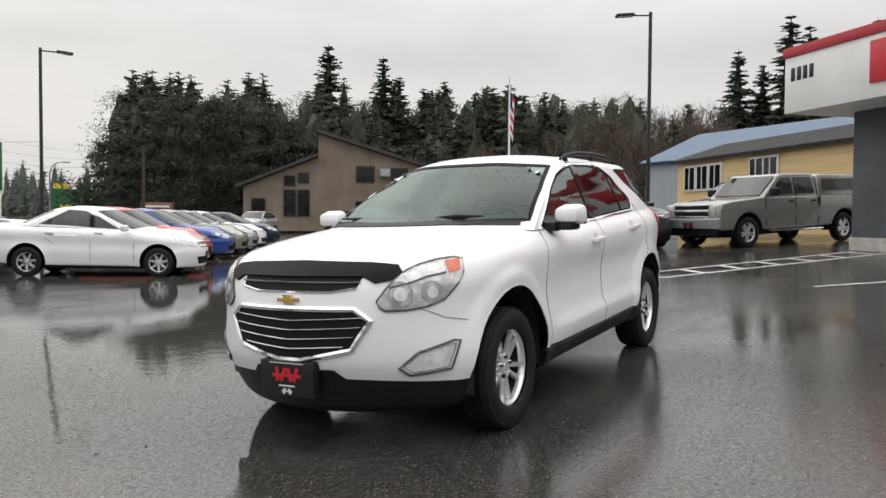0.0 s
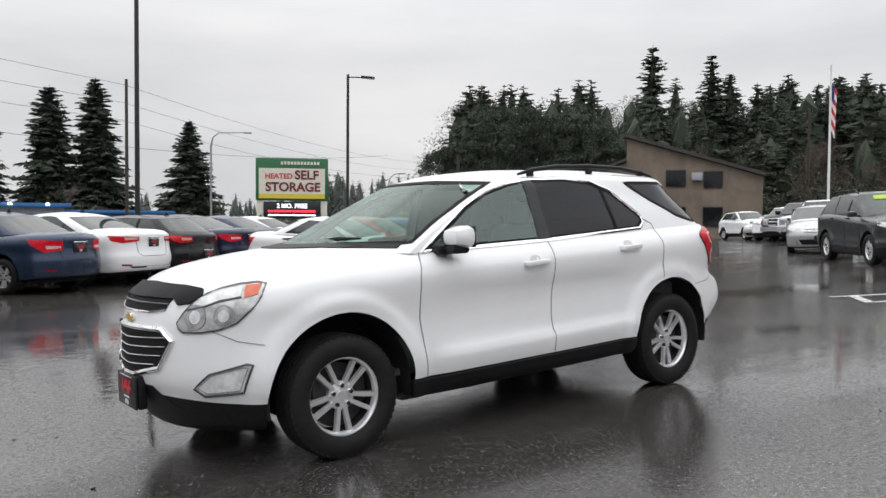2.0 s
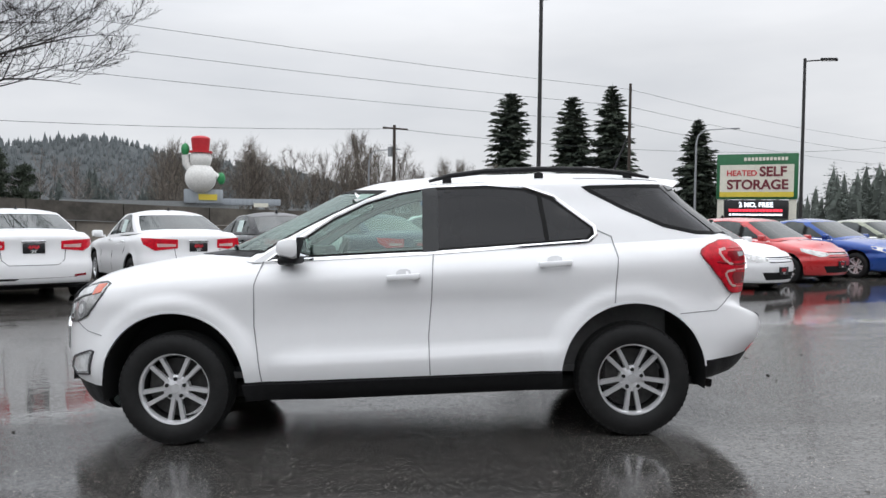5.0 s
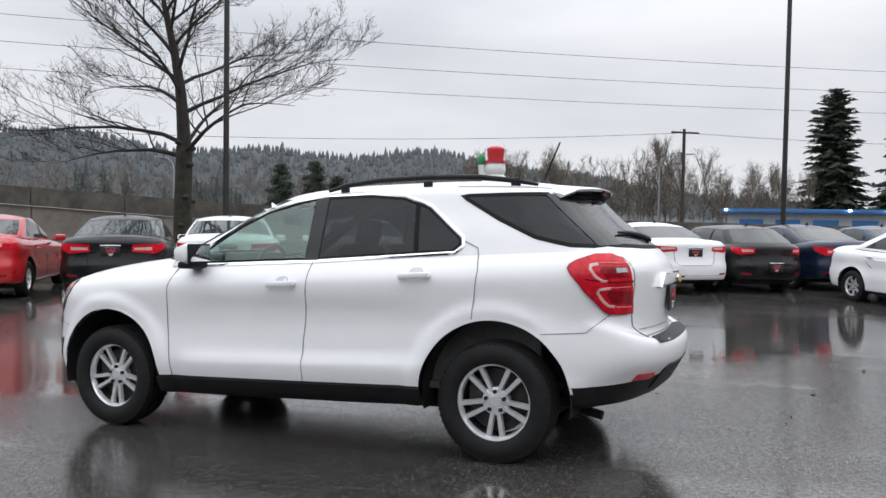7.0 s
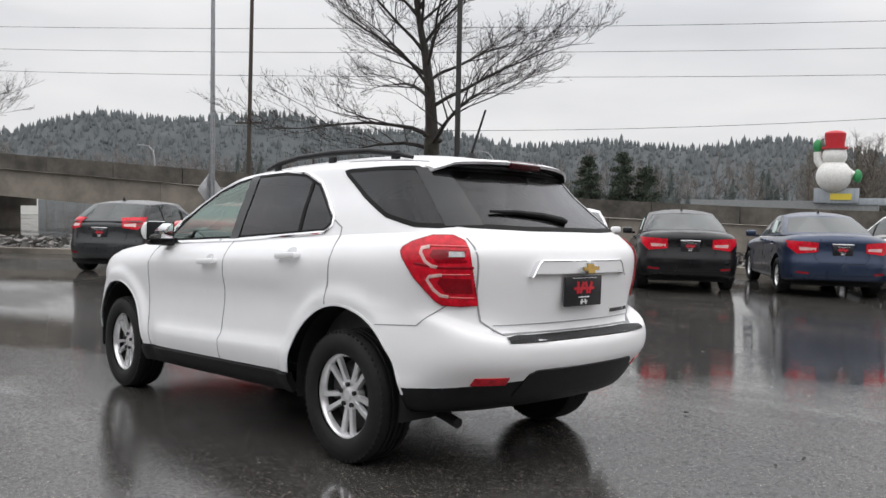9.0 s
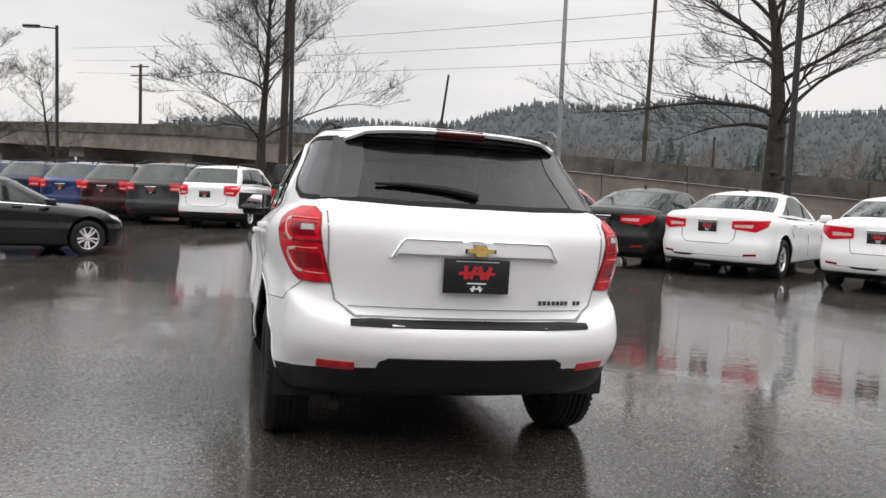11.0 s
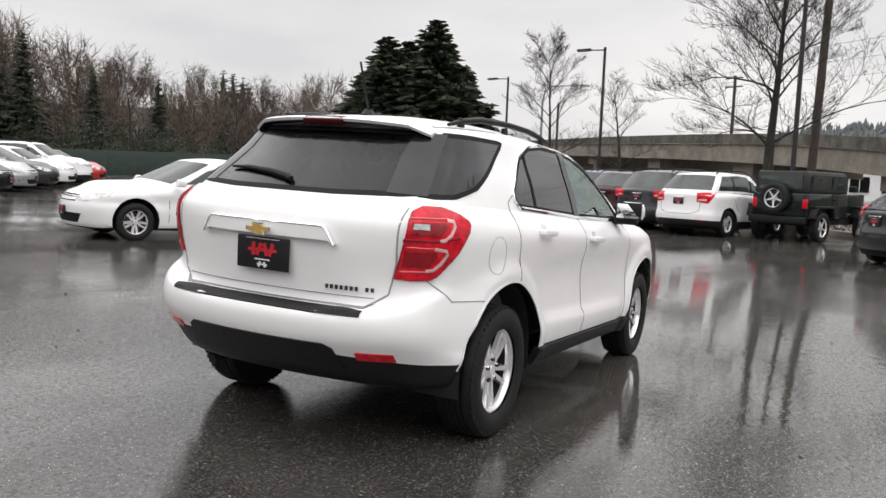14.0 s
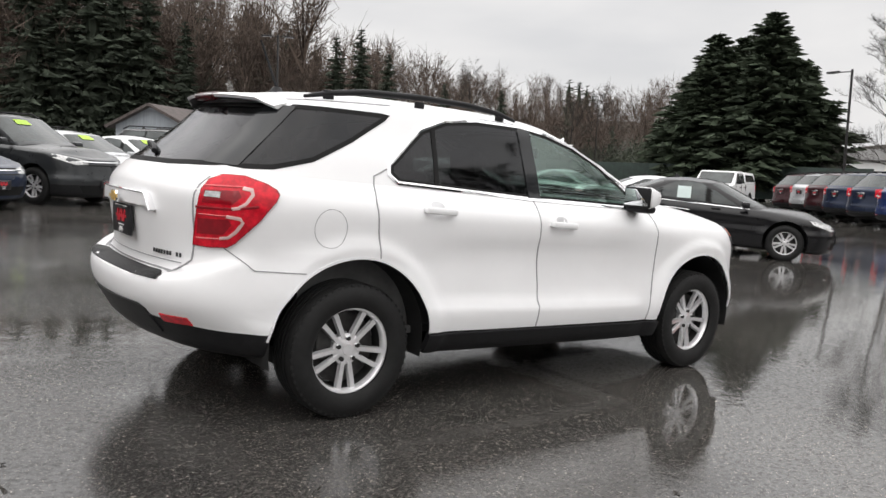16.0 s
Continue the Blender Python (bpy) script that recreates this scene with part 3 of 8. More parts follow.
def crossover():
    car = thing("crossover_car", "white compact crossover on wet asphalt, five doors, clean and dripping", "car", CAR_M)
    zx = [1.9, 0.8, -1.2, -2.0]
    low = rows_of([
        (2.10, 0.74, -2.12, (0.19, 0.20, 0.26, 0.30, 0.33, 0.36)),
        (2.22, 0.84, -2.26, (0.23, 0.24, 0.29, 0.33, 0.36, 0.38)),
        (2.31, 0.885, -2.36, (0.42, 0.385, 0.40, 0.44, 0.475, 0.52)),
        (2.345, 0.905, -2.40, (0.52, 0.52, 0.515, 0.585, 0.62, 0.60)),
        (2.345, 0.890, -2.395, (0.70, 0.70, 0.72, 0.78, 0.78, 0.695)),
        (2.335, 0.893, -2.285, (0.80, 0.80, 0.82, 0.87, 0.86, 0.725)),
        (2.305, 0.908, -2.315, (0.90, 0.905, 0.985, 1.04, 1.05, 1.0)),
        (2.265, 0.880, -2.310, (0.955, 0.995, 1.06, 1.125, 1.15, 1.13)),
        (2.215, 0.822, -2.235, (0.99, 1.045, 1.132, 1.203, 1.23, 1.235))],
        zx, 0.86, 0.62, 2.7, 3.6)
    for q in low[3:7]:
        q.update(pr=4.6)
    low[-1].update(rl=0.50, pr=4.0)
    low[-2].update(rl=0.56, pr=4.4, hw=0.884)
    tail_in = lambda x: 1 - 0.075 * smoothstep(-1.45, -2.15, x) if x < 0 else 1.0

    def flare(x, z):
        f = 0.0
        for cx in (1.4285, -1.4285):
            d = math.hypot(x - cx, z - 0.385)
            f = max(f, 0.027 * (1 - smoothstep(0.50, 0.58, d)) * smoothstep(0.36, 0.46, d))
        f -= 0.012 * smoothstep(1.0, 0.6, abs(x + 0.1)) * (1 - smoothstep(0.12, 0.22, abs(z - 0.74)))
        crease = 0.545 - 0.022 * x
        f += 0.020 * smoothstep(1.0, 0.8, abs(x + 0.1)) * (1 - smoothstep(crease - 0.005, crease + 0.035, z)) * smoothstep(0.30, 0.40, z)
        return f
    grid = loft(low, 34, 110, 30, 5, taper=tail_in, flare=flare)
    bm = bmesh.new()
    n = len(grid)
    grid_mesh(bm, grid, mat_of=lambda k, i, c: 1 if k < 10 else 0)
    hood = curve1([0.6, 1.12, 1.56, 1.9, 2.08, 2.215], [1.23, 1.215, 1.172, 1.118, 1.07, 0.99])
    top_cap(bm, grid[-1], hood, 2.6, 12, xmin=0.55)
    # underside
    top_cap(bm, [p.copy() for p in grid[0]], lambda x: -1, 2, 2)
    # the bonnet's sheet ends at the foot of the windscreen
    bm.normal_update()
    inner = [f for f in bm.faces if f.calc_center_median().z > 1.0 and f.calc_center_median().x > 0.5 and abs(f.normal.z) > 0.3
             and (lambda c: abs(c.y) < 0.74 and (c.x < 0.92 or (c.x - 0.93) / 0.34 + (abs(c.y) / 0.8)**2.4 < 0.90))(f.calc_center_median())]
    bmesh.ops.delete(bm, geom=inner, context="FACES")
    finish(bm)
    green = rows_of([
        (1.27, 0.822, -2.235, (1.205, 1.135, 1.15, 1.195, 1.215, 1.235)),
        (1.00, 0.772, -2.112, (1.33, 1.30, 1.30, 1.335, 1.345, 1.335)),
        (0.715, 0.715, -1.978, (1.46, 1.44, 1.44, 1.46, 1.46, 1.45)),
        (0.46, 0.665, -1.868, (1.585, 1.545, 1.56, 1.585, 1.58, 1.565)),
        (0.36, 0.635, -1.828, (1.615, 1.59, 1.595, 1.622, 1.612, 1.595))],
        [0.95, 0.2, -0.9, -1.65], 0.34, 0.50, 1.0, 3.4, 2.4)
    for r in green:
        r["zx"] = [r["xf"], r["xf"] - 0.30, 0.1, -0.9, -1.6, r["xr"]]
    green[0].update(zx=[1.27, 0.97, 0.8, -1.2, -2.0, -2.235], z=(1.205, 1.14, 1.132, 1.203, 1.23, 1.235))
    ggrid = loft(green, 30, 110, 26, 5, taper=lambda x: tail_in(x + 0.0) if x < -1.45 else 1.0)
    gm = bmesh.new()
    grid_mesh(gm, ggrid)
    roof = curve1([0.36, 0.15, -0.37, -0.9, -1.3, -1.6, -1.828], [1.615, 1.662, 1.697, 1.70, 1.69, 1.662, 1.60])
    top_cap(gm, ggrid[-1], roof, 2.6, 12)
    finish(gm)
    full = bm.copy()
    for f in gm.faces:
        try:
            full.faces.new([full.verts.new(v.co) for v in f.verts])
        except ValueError:
            pass
    skin = Skin(full)
    full.free()
    for cx in (1.4285, -1.4285):
        cut_arch(bm, cx, 0.385, 0.452, skin)
    # window openings
    w_front = [(0.80, 1.155), (0.60, 1.285), (0.42, 1.40), (0.22, 1.495), (0.0, 1.555), (-0.15, 1.580), (-0.15, 1.183)]
    w_rear = [(-0.225, 1.186), (-0.225, 1.585), (-0.55, 1.588), (-0.78, 1.565), (-0.96, 1.50), (-1.20, 1.31), (-1.205, 1.27), (-1.16, 1.232)]
    w_quart = [(-1.17, 1.568), (-1.68, 1.568), (-1.90, 1.40), (-2.03, 1.255), (-1.86, 1.262), (-1.66, 1.31), (-1.42, 1.425)]
    screen = [(-0.765, 1.20), (0.765, 1.20), (0.69, 1.40), (0.60, 1.57), (0.3, 1.592), (-0.3, 1.592), (-0.60, 1.57), (-0.69, 1.40)]
    backlight = [(-0.645, 1.262), (-0.30, 1.25), (0.30, 1.25), (0.645, 1.262), (0.56, 1.45), (0.49, 1.565), (-0.49, 1.565), (-0.56, 1.45)]
    for poly in (w_front, w_rear, w_quart):
        cut_pane(gm, poly, 1, 0.40, 1.2, skin)
    cut_pane(gm, screen, 0, 0.30, 1.5, skin)
    cut_pane(gm, backlight, 0, -2.6, -1.60, skin)
    body = part("body", bm, [WHITE, PLASTIC], car, "glossy white painted body with black lower cladding")
    part("cabin_frame", gm, WHITE, car, "white roof and pillars")
    # glass and the black borders behind its edges
    def pane(name, poly, way, material, label):
        o = part(name, skin.panel(poly, way, lift=0.002, depth=0.0, step=0.05), material, car, label)
        part("glass_border", skin.strip(poly, way, width=0.022, lift=0.003, closed=True), SEAM, o)
        return o
    for s in (1, -1):
        sd = (lambda p: p) if s > 0 else flip
        way = (0, -s, 0)
        pane("front_side_window", sd(w_front), way, CLEARGLASS, "clear greenish glass with raindrops")
        pane("rear_side_window", sd(w_rear), way, PRIVACY, "dark privacy glass")
        pane("quarter_window", sd(w_quart), way, PRIVACY, "dark privacy glass")
        part("pillar_cover", skin.panel(sd([(-0.138, 1.166), (-0.238, 1.170), (-0.238, 1.594), (-0.138, 1.582)]), way, lift=0.007, depth=0.01), DARKGLASS, car, "gloss black pillar cover")
        part("window_divider", skin.strip(sd([(-0.92, 1.225), (-0.885, 1.53)]), way, width=0.028, lift=0.006), SEAM, car)
        trim = [(0.84, 1.140), (0.61, 1.294), (0.425, 1.412), (0.222, 1.508), (0.0, 1.569), (-0.20, 1.596), (-0.55, 1.602), (-0.79, 1.578), (-0.977, 1.510), (-1.218, 1.313), (-1.226, 1.262), (-1.176, 1.221), (-0.22, 1.171)]
        part("window_trim", skin.strip(sd(trim), way, width=0.020, lift=0.006, closed=True, ridge=0.004), CHROME, car, "bright chrome window surround")
        # shut lines
        part("shut_line", skin.strip(sd([(0.86, 1.14), (0.905, 1.0), (0.915, 0.75), (0.875, 0.40)]), way, 0.007), GREYSEAM, car)
        part("shut_line", skin.strip(sd([(-0.205, 1.165), (-0.19, 0.9), (-0.165, 0.66), (-0.17, 0.42)]), way, 0.007), GREYSEAM, car)
        part("shut_line", skin.strip(sd([(-1.235, 1.29), (-1.32, 1.25), (-1.345, 1.12), (-1.315, 0.84)]), way, 0.007), GREYSEAM, car)
        part("shut_line", skin.strip(sd([(-1.72, 0.765), (-1.96, 0.775), (-2.09, 0.88)]), way, 0.005), GREYSEAM, car)
        part("shut_line", skin.strip(sd([(1.88, 0.70), (2.0, 0.725), (2.12, 0.79)]), way, 0.005), GREYSEAM, car)
        part("shut_line", skin.strip(sd([(-1.12, 1.63), (-1.72, 1.605)]), way, 0.005), GREYSEAM, car)
        # sill ledge and arch lips
        part("sill_trim", skin.panel(sd([(0.98, 0.29), (0.99, 0.385), (-0.98, 0.425), (-0.98, 0.325), (-0.6, 0.31), (0.5, 0.285)]), way, lift=0.016, depth=0.03), PLASTIC, car, "black textured sill moulding")
        for cx in (1.4285, -1.4285):
            arc = [(cx + 0.458 * math.cos(t), 0.385 + 0.458 * math.sin(t)) for t in [radians(6 + 168 * k / 40) for k in range(41)]]
            part("arch_lip", skin.strip(sd(arc), way, 0.012, 0.003), WHITE, car)
            bmw = bmesh.new()
            k0 = 26
            ring = []
            for yy in (0.862, 0.50):
                ring.append([bmw.verts.new((cx + 0.452 * math.cos(t), s * yy, 0.385 + 0.452 * math.sin(t))) for t in [radians(-12 + 204 * k / k0) for k in range(k0 + 1)]])
            for k in range(k0):
                bmw.faces.new((ring[0][k], ring[0][k + 1], ring[1][k + 1], ring[1][k]))
            bmw.faces.new(ring[1])
            part("wheel_housing", bmw, UNDER, car, "black wheel arch liner")
        # door handles
        for hx, hz in ((-0.02, 1.03), (-0.955, 1.09)):
            p, nor = skin.hit(*skin.basis(way), hx * s, hz, 0.0)
            bmh = bmesh.new()
            box(bmh, 0.205, 0.026, 0.036, Matrix.Translation(p + Vector((0, s * 0.034, 0))) @ Matrix.Rotation(radians(2.5), 4, "Y"), 0.012)
            for e in (-0.085, 0.085):
                box(bmh, 0.034, 0.04, 0.03, Matrix.Translation(p + Vector((e, s * 0.016, -e * 0.04))), 0.008)
            hd = part("door_handle", bmh, WHITE, car, "white door handle")
            # no recess is cut: a flat grey patch paints the cup's shade
            part("cup_shade_patch", skin.panel(sd([(hx + 0.05, hz + 0.002), (hx + 0.04, hz + 0.045), (hx - 0.04, hz + 0.048), (hx - 0.05, hz + 0.004)]), way, lift=0.0015, depth=0.0, step=0.03, curved=1), mat("handle_shade", (0.55, 0.55, 0.56), 0.35, coat=0.6), hd)
        # mirror
        bmm = bmesh.new()
        vs = box(bmm, 0.15, 0.20, 0.135, None, 0.045)
        for v in vs:
            if v.co.x > 0:
                v.co.z *= 0.78
                v.co.y *= 0.9
        bmesh.ops.transform(bmm, matrix=pose(0.66, s * 0.965, 1.225, 0, 0, -8 * s), verts=bmm.verts[:])
        mir = part("door_mirror", bmm, WHITE, car, "white door mirror cap on black foot")
        part("mirror_foot", boxed(0.12, 0.17, 0.05, pose(0.665, s * 0.93, 1.150, 0, 0, -8 * s), 0.02), PLASTIC, mir)
        part("mirror_frame", boxed(0.018, 0.19, 0.128, pose(0.588, s * 0.96, 1.225, 0, 0, -8 * s), 0.008), PLASTIC, mir)
        part("mirror_glass", boxed(0.006, 0.165, 0.105, pose(0.579, s * 0.96, 1.225, 0, 4, -12 * s), 0.002), MIRRORGLASS, mir)
        part("mirror_stalk", boxed(0.10, 0.14, 0.06, pose(0.70, s * 0.835, 1.15, 0, 0, -12 * s), 0.015), PLASTIC, mir)
        # roof rail
        bmr = bmesh.new()
        tube(bmr, [(-0.18, s * 0.575, 1.635), (-0.32, s * 0.572, 1.668), (-0.55, s * 0.57, 1.692), (-0.9, s * 0.57, 1.699), (-1.25, s * 0.57, 1.687), (-1.48, s * 0.57, 1.658), (-1.62, s * 0.57, 1.628)], [0.010, 0.016, 0.018, 0.018, 0.018, 0.016, 0.009], 10)
        rail = part("roof_rail", bmr, PLASTIC, car, "black roof rail")
        for xx in (-0.30, -0.90, -1.48):
            part("rail_foot", boxed(0.06, 0.024, 0.06, pose(xx, s * 0.57, 1.645), 0.008), PLASTIC, rail)
        # lamps
        hl_way = (-0.75, -0.66 * s, 0)
        hp = lambda pts: [(1.10 - 0.478 * u, 0.775 + 0.25 * v) for u, v in pts]
        hl = hp([(0, 0.19), (0.03, 0.07), (0.09, 0.0), (0.31, 0.0), (0.545, 0.06), (0.74, 0.19), (0.90, 0.47), (0.985, 0.72), (1.0, 0.98), (0.9, 1.01), (0.70, 0.98), (0.506, 0.90), (0.35, 0.80), (0.21, 0.64), (0.09, 0.41)])
        lamp = part("headlight", skin.panel(sd(hl), hl_way, lift=0.008, depth=0.03, step=0.03), LAMPBOWL, car, "clear headlamp with twin projectors")
        part("headlight_rim", skin.strip(sd(hl), hl_way, 0.009, 0.009, closed=True), DARKALLOY, lamp)
        for ca, cb, rr in ((0.257, 0.32, 0.062), (0.60, 0.34, 0.055)):
            (ca, cb), = hp([(ca, cb)])
            circ = [(ca + rr * math.cos(t), cb + rr * math.sin(t)) for t in [2 * math.pi * k / 22 for k in range(22)]]
            part("projector", skin.panel(sd(circ), hl_way, lift=0.011, depth=0.004, step=0.03), LAMPDEEP, lamp)
            part("projector_ring", skin.strip(sd(circ), hl_way, 0.006, 0.012, closed=True), GREYSEAM, lamp)
            part("projector_lens", skin.panel(sd([(ca + (p - ca) * 0.55, cb + (q - cb) * 0.55) for p, q in circ]), hl_way, lift=0.015, depth=0.004, step=0.03), CLEARLENS, lamp)
        part("side_marker", skin.panel(sd(hp([(0.79, 0.95), (0.965, 0.97), (0.95, 0.76), (0.81, 0.70)])), hl_way, lift=0.012, depth=0.004, step=0.03), AMBER, lamp, "amber side marker")
        part("lamp_bar", skin.panel(sd(hp([(0.30, 0.70), (0.52, 0.84), (0.76, 0.93), (0.77, 0.74), (0.55, 0.66), (0.36, 0.55)])), hl_way, lift=0.012, depth=0.004, step=0.03), CLEARLENS, lamp)
        part("lamp_divider", skin.strip(sd(hp([(0.14, 0.46), (0.36, 0.54), (0.55, 0.65), (0.78, 0.72)])), hl_way, 0.008, 0.014), DARKALLOY, lamp)
        fog = [(1.00, 0.475), (0.94, 0.435), (0.72, 0.455), (0.665, 0.60), (0.70, 0.605), (0.90, 0.555)]
        fl = part("fog_light", skin.panel(sd(fog), hl_way, lift=0.004, depth=0.02, step=0.03), CLEARLENS, car, "clear fog lamp in chrome frame")
        part("fog_frame", skin.strip(sd(fog), hl_way, 0.010, 0.010, closed=True, ridge=0.003), DARKALLOY, fl)
        part("fog_frame", skin.strip(sd([(a * 1.0 + (0.83 - a) * 0.16, b + (0.52 - b) * 0.2) for a, b in fog]), hl_way, 0.006, 0.009, closed=True), LAMPDEEP, fl)
        tl_way = (0.66, -0.75 * s, 0)
        # rear lamp: across runs along (0.75, 0.66)
        tp = lambda pts: [(-1.212 + 0.372 * u, 0.882 + 0.322 * v) for u, v in pts]
        tl = tp([(0.0, 0.0), (0.056, 0.417), (0.11, 0.80), (0.17, 0.92), (0.32, 1.0), (0.58, 1.0), (0.84, 0.91), (0.97, 0.83), (1.0, 0.775), (0.975, 0.68), (0.80, 0.39), (0.53, 0.06), (0.44, 0.0), (0.2, -0.015)])
        t_l = part("tail_light", skin.panel(sd(tl), tl_way, lift=0.012, depth=0.03, step=0.02), REDLENS, car, "red wrap-around tail lamp with clear hooks")
        part("tail_rim", skin.strip(sd(tl), tl_way, 0.008, 0.012, closed=True), DARKRED, t_l)
        for cell, hook, line in (
                ([(0.15, 0.79), (0.56, 0.80), (0.60, 0.72), (0.50, 0.61), (0.13, 0.62)], [(0.60, 0.84), (0.70, 0.82), (0.72, 0.76), (0.66, 0.64), (0.58, 0.57), (0.50, 0.555)], [(0.13, 0.84), (0.60, 0.85)]),
                ([(0.08, 0.39), (0.46, 0.40), (0.50, 0.33), (0.40, 0.18), (0.06, 0.17)], [(0.44, 0.445), (0.60, 0.42), (0.63, 0.37), (0.55, 0.23), (0.46, 0.14), (0.36, 0.125)], [(0.10, 0.455), (0.46, 0.45)])):
            part("lamp_cell", skin.panel(sd(tp(cell)), tl_way, lift=0.0135, depth=0.004, step=0.03), DARKRED, t_l)
            part("lamp_hook", skin.strip(sd(tp(hook)), tl_way, 0.015, 0.0145, ridge=0.002), HOOKLENS, t_l, "pale hook-shaped light guide")
            part("lamp_line", skin.strip(sd(tp(line)), tl_way, 0.007, 0.0145, ridge=0.002), REDGUIDE, t_l)
        part("lamp_line", skin.strip(sd(tp([(0.05, 0.55), (0.50, 0.55), (0.80, 0.60)])), tl_way, 0.012, 0.0145, ridge=0.002), DARKRED, t_l)
        part("lamp_line", skin.strip(sd(tp([(0.05, 0.11), (0.38, 0.12)])), tl_way, 0.007, 0.0145, ridge=0.002), REDGUIDE, t_l)
        part("reversing_light", skin.panel(sd(tp([(0.17, 0.77), (0.36, 0.77), (0.355, 0.70), (0.16, 0.70)])), tl_way, lift=0.017, depth=0.004, step=0.03), LAMPDEEP, t_l)
        # rear reflectors
        part("rear_reflector", skin.panel([(s * 0.53, 0.535), (s * 0.69, 0.538), (s * 0.69, 0.502), (s * 0.53, 0.498)], (1, 0, 0), lift=0.006, depth=0.01, step=0.03), REDLENS, car, "red bumper reflector")
    # fuel flap
    cap = [(1.60 + 0.085 * math.cos(t), 0.985 + 0.095 * math.sin(t)) for t in [2 * math.pi * k / 28 for k in range(28)]]
    part("fuel_flap", skin.strip(cap, (0, 1, 0), 0.0025, 0.001, closed=True), GREYSEAM, car, "round fuel flap")
    # windscreen and rear glass
    pane("windscreen", flip(screen), (-1, 0, 0), SCREENGLASS, "clear greenish windscreen beaded with rain")
    pane("rear_window", backlight, (1, 0, 0), REARGLASS, "dark rear glass beaded with rain")
    for s in (1, -1):
        sd = (lambda p: p) if s > 0 else flip
        part("rear_pillar_cover", skin.panel(sd([(-0.86, 1.568), (-1.02, 1.568), (-1.11, 1.45), (-1.235, 1.262), (-1.05, 1.255), (-0.95, 1.42)]), (0.66, -0.75 * s, 0), lift=0.005, depth=0.006), DARKGLASS, car, "gloss black tailgate pillar cover")
        bmw = bmesh.new()
        tube(bmw, [(1.23 - 0.05, s * 0.05 + 0.1, 1.225), (1.15, s * 0.25 + 0.12, 1.235), (1.10, s * 0.05 + s * 0.5, 1.235)], [0.012, 0.014, 0.006], 6)
        part("wiper", bmw, PLASTIC, car, "black windscreen wiper")
    part("cowl_panel", skin.panel(flip([(-0.74, 1.168), (-0.4, 1.186), (0.4, 1.186), (0.74, 1.168), (0.73, 1.192), (0.4, 1.208), (-0.4, 1.208), (-0.73, 1.192)]), (-1, 0, 0), lift=0.006, depth=0.01), PLASTIC, car, "black cowl panel")
    # bonnet deflector, grilles
    dfl = part("bonnet_deflector", skin.panel([(-0.585, 0.962), (-0.54, 0.925), (-0.47, 0.915), (-0.41, 0.945), (0.41, 0.945), (0.47, 0.915), (0.54, 0.925), (0.585, 0.962), (0.55, 0.995), (0.40, 1.010), (0.0, 1.020), (-0.40, 1.010), (-0.55, 0.995)], (-1, 0, 0), lift=0.016, depth=0.02), mat("smoked_plastic", (0.006, 0.006, 0.007), 0.5, spec=0.12), car, "smoked bonnet deflector")
    up_g = part("upper_grille", skin.panel([(-0.40, 0.945), (-0.385, 0.895), (-0.25, 0.875), (0.25, 0.875), (0.385, 0.895), (0.40, 0.945)], (-1, 0, 0), lift=0.003, depth=0.01), SEAM, car, "black upper grille with chrome bar")
    part("grille_bar", skin.strip([(-0.40, 0.920), (0.40, 0.920)], (-1, 0, 0), 0.008, 0.01, ridge=0.004), SATIN, up_g)
    part("grille_bar", skin.strip([(-0.385, 0.892), (-0.25, 0.873), (0.25, 0.873), (0.385, 0.892)], (-1, 0, 0), 0.010, 0.008, ridge=0.005), CHROME, up_g)
    hexa = [(-0.465, 0.725), (-0.385, 0.785), (0.385, 0.785), (0.465, 0.725), (0.37, 0.575), (0.08, 0.515), (-0.08, 0.515), (-0.37, 0.575)]
    lg = part("lower_grille", skin.panel(hexa, (-1, 0, 0), lift=0.003, depth=0.01), SEAM, car, "black hexagonal grille with chrome slats")
    part("grille_frame", skin.strip(hexa, (-1, 0, 0), 0.026, 0.012, closed=True, ridge=0.008), CHROME, lg)
    for zz, ww in ((0.735, 0.43), (0.685, 0.42), (0.635, 0.385), (0.585, 0.33)):
        part("grille_slat", skin.strip([(-ww, zz + 0.008), (0, zz - 0.012), (ww, zz + 0.008)], (-1, 0, 0), 0.007, 0.010, ridge=0.004), SATIN, lg)
    badge(car, "badge", 2.325, 0.832, 1, 0.15, 0.05, 0.014)
    part("front_valance", skin.panel([(-0.33, 0.40), (-0.42, 0.34), (0.42, 0.34), (0.33, 0.40), (0.26, 0.465), (-0.26, 0.465)], (-1, 0, 0), lift=0.006, depth=0.01), PLASTIC, car, "black lower air intake")
    dealer_plate(car, 2.37, 0.415, 1, 0.36, 0.19)
    part("plate_holder", boxed(0.05, 0.36, 0.19, pose(2.335, 0, 0.415), 0.01), PLASTIC, car)
    # tailgate
    part("shut_line", skin.strip([(-0.665, 1.20), (-0.655, 0.95), (-0.62, 0.80), (-0.53, 0.735), (0.53, 0.735), (0.62, 0.80), (0.655, 0.95), (0.665, 1.20)], (1, 0, 0), 0.008), GREYSEAM, car)
    part("shut_line", skin.strip([(-0.56, 0.778), (0.56, 0.778)], (1, 0, 0), 0.004), GREYSEAM, car)
    part("tailgate_bar", skin.panel([(-0.385, 1.012), (-0.355, 1.03), (0.355, 1.03), (0.385, 1.012), (0.345, 1.078), (0.325, 1.088), (-0.325, 1.088), (-0.345, 1.078)], (1, 0, 0), lift=0.030, depth=0.02), WHITE, car, "white tailgate grip bar edged in chrome")
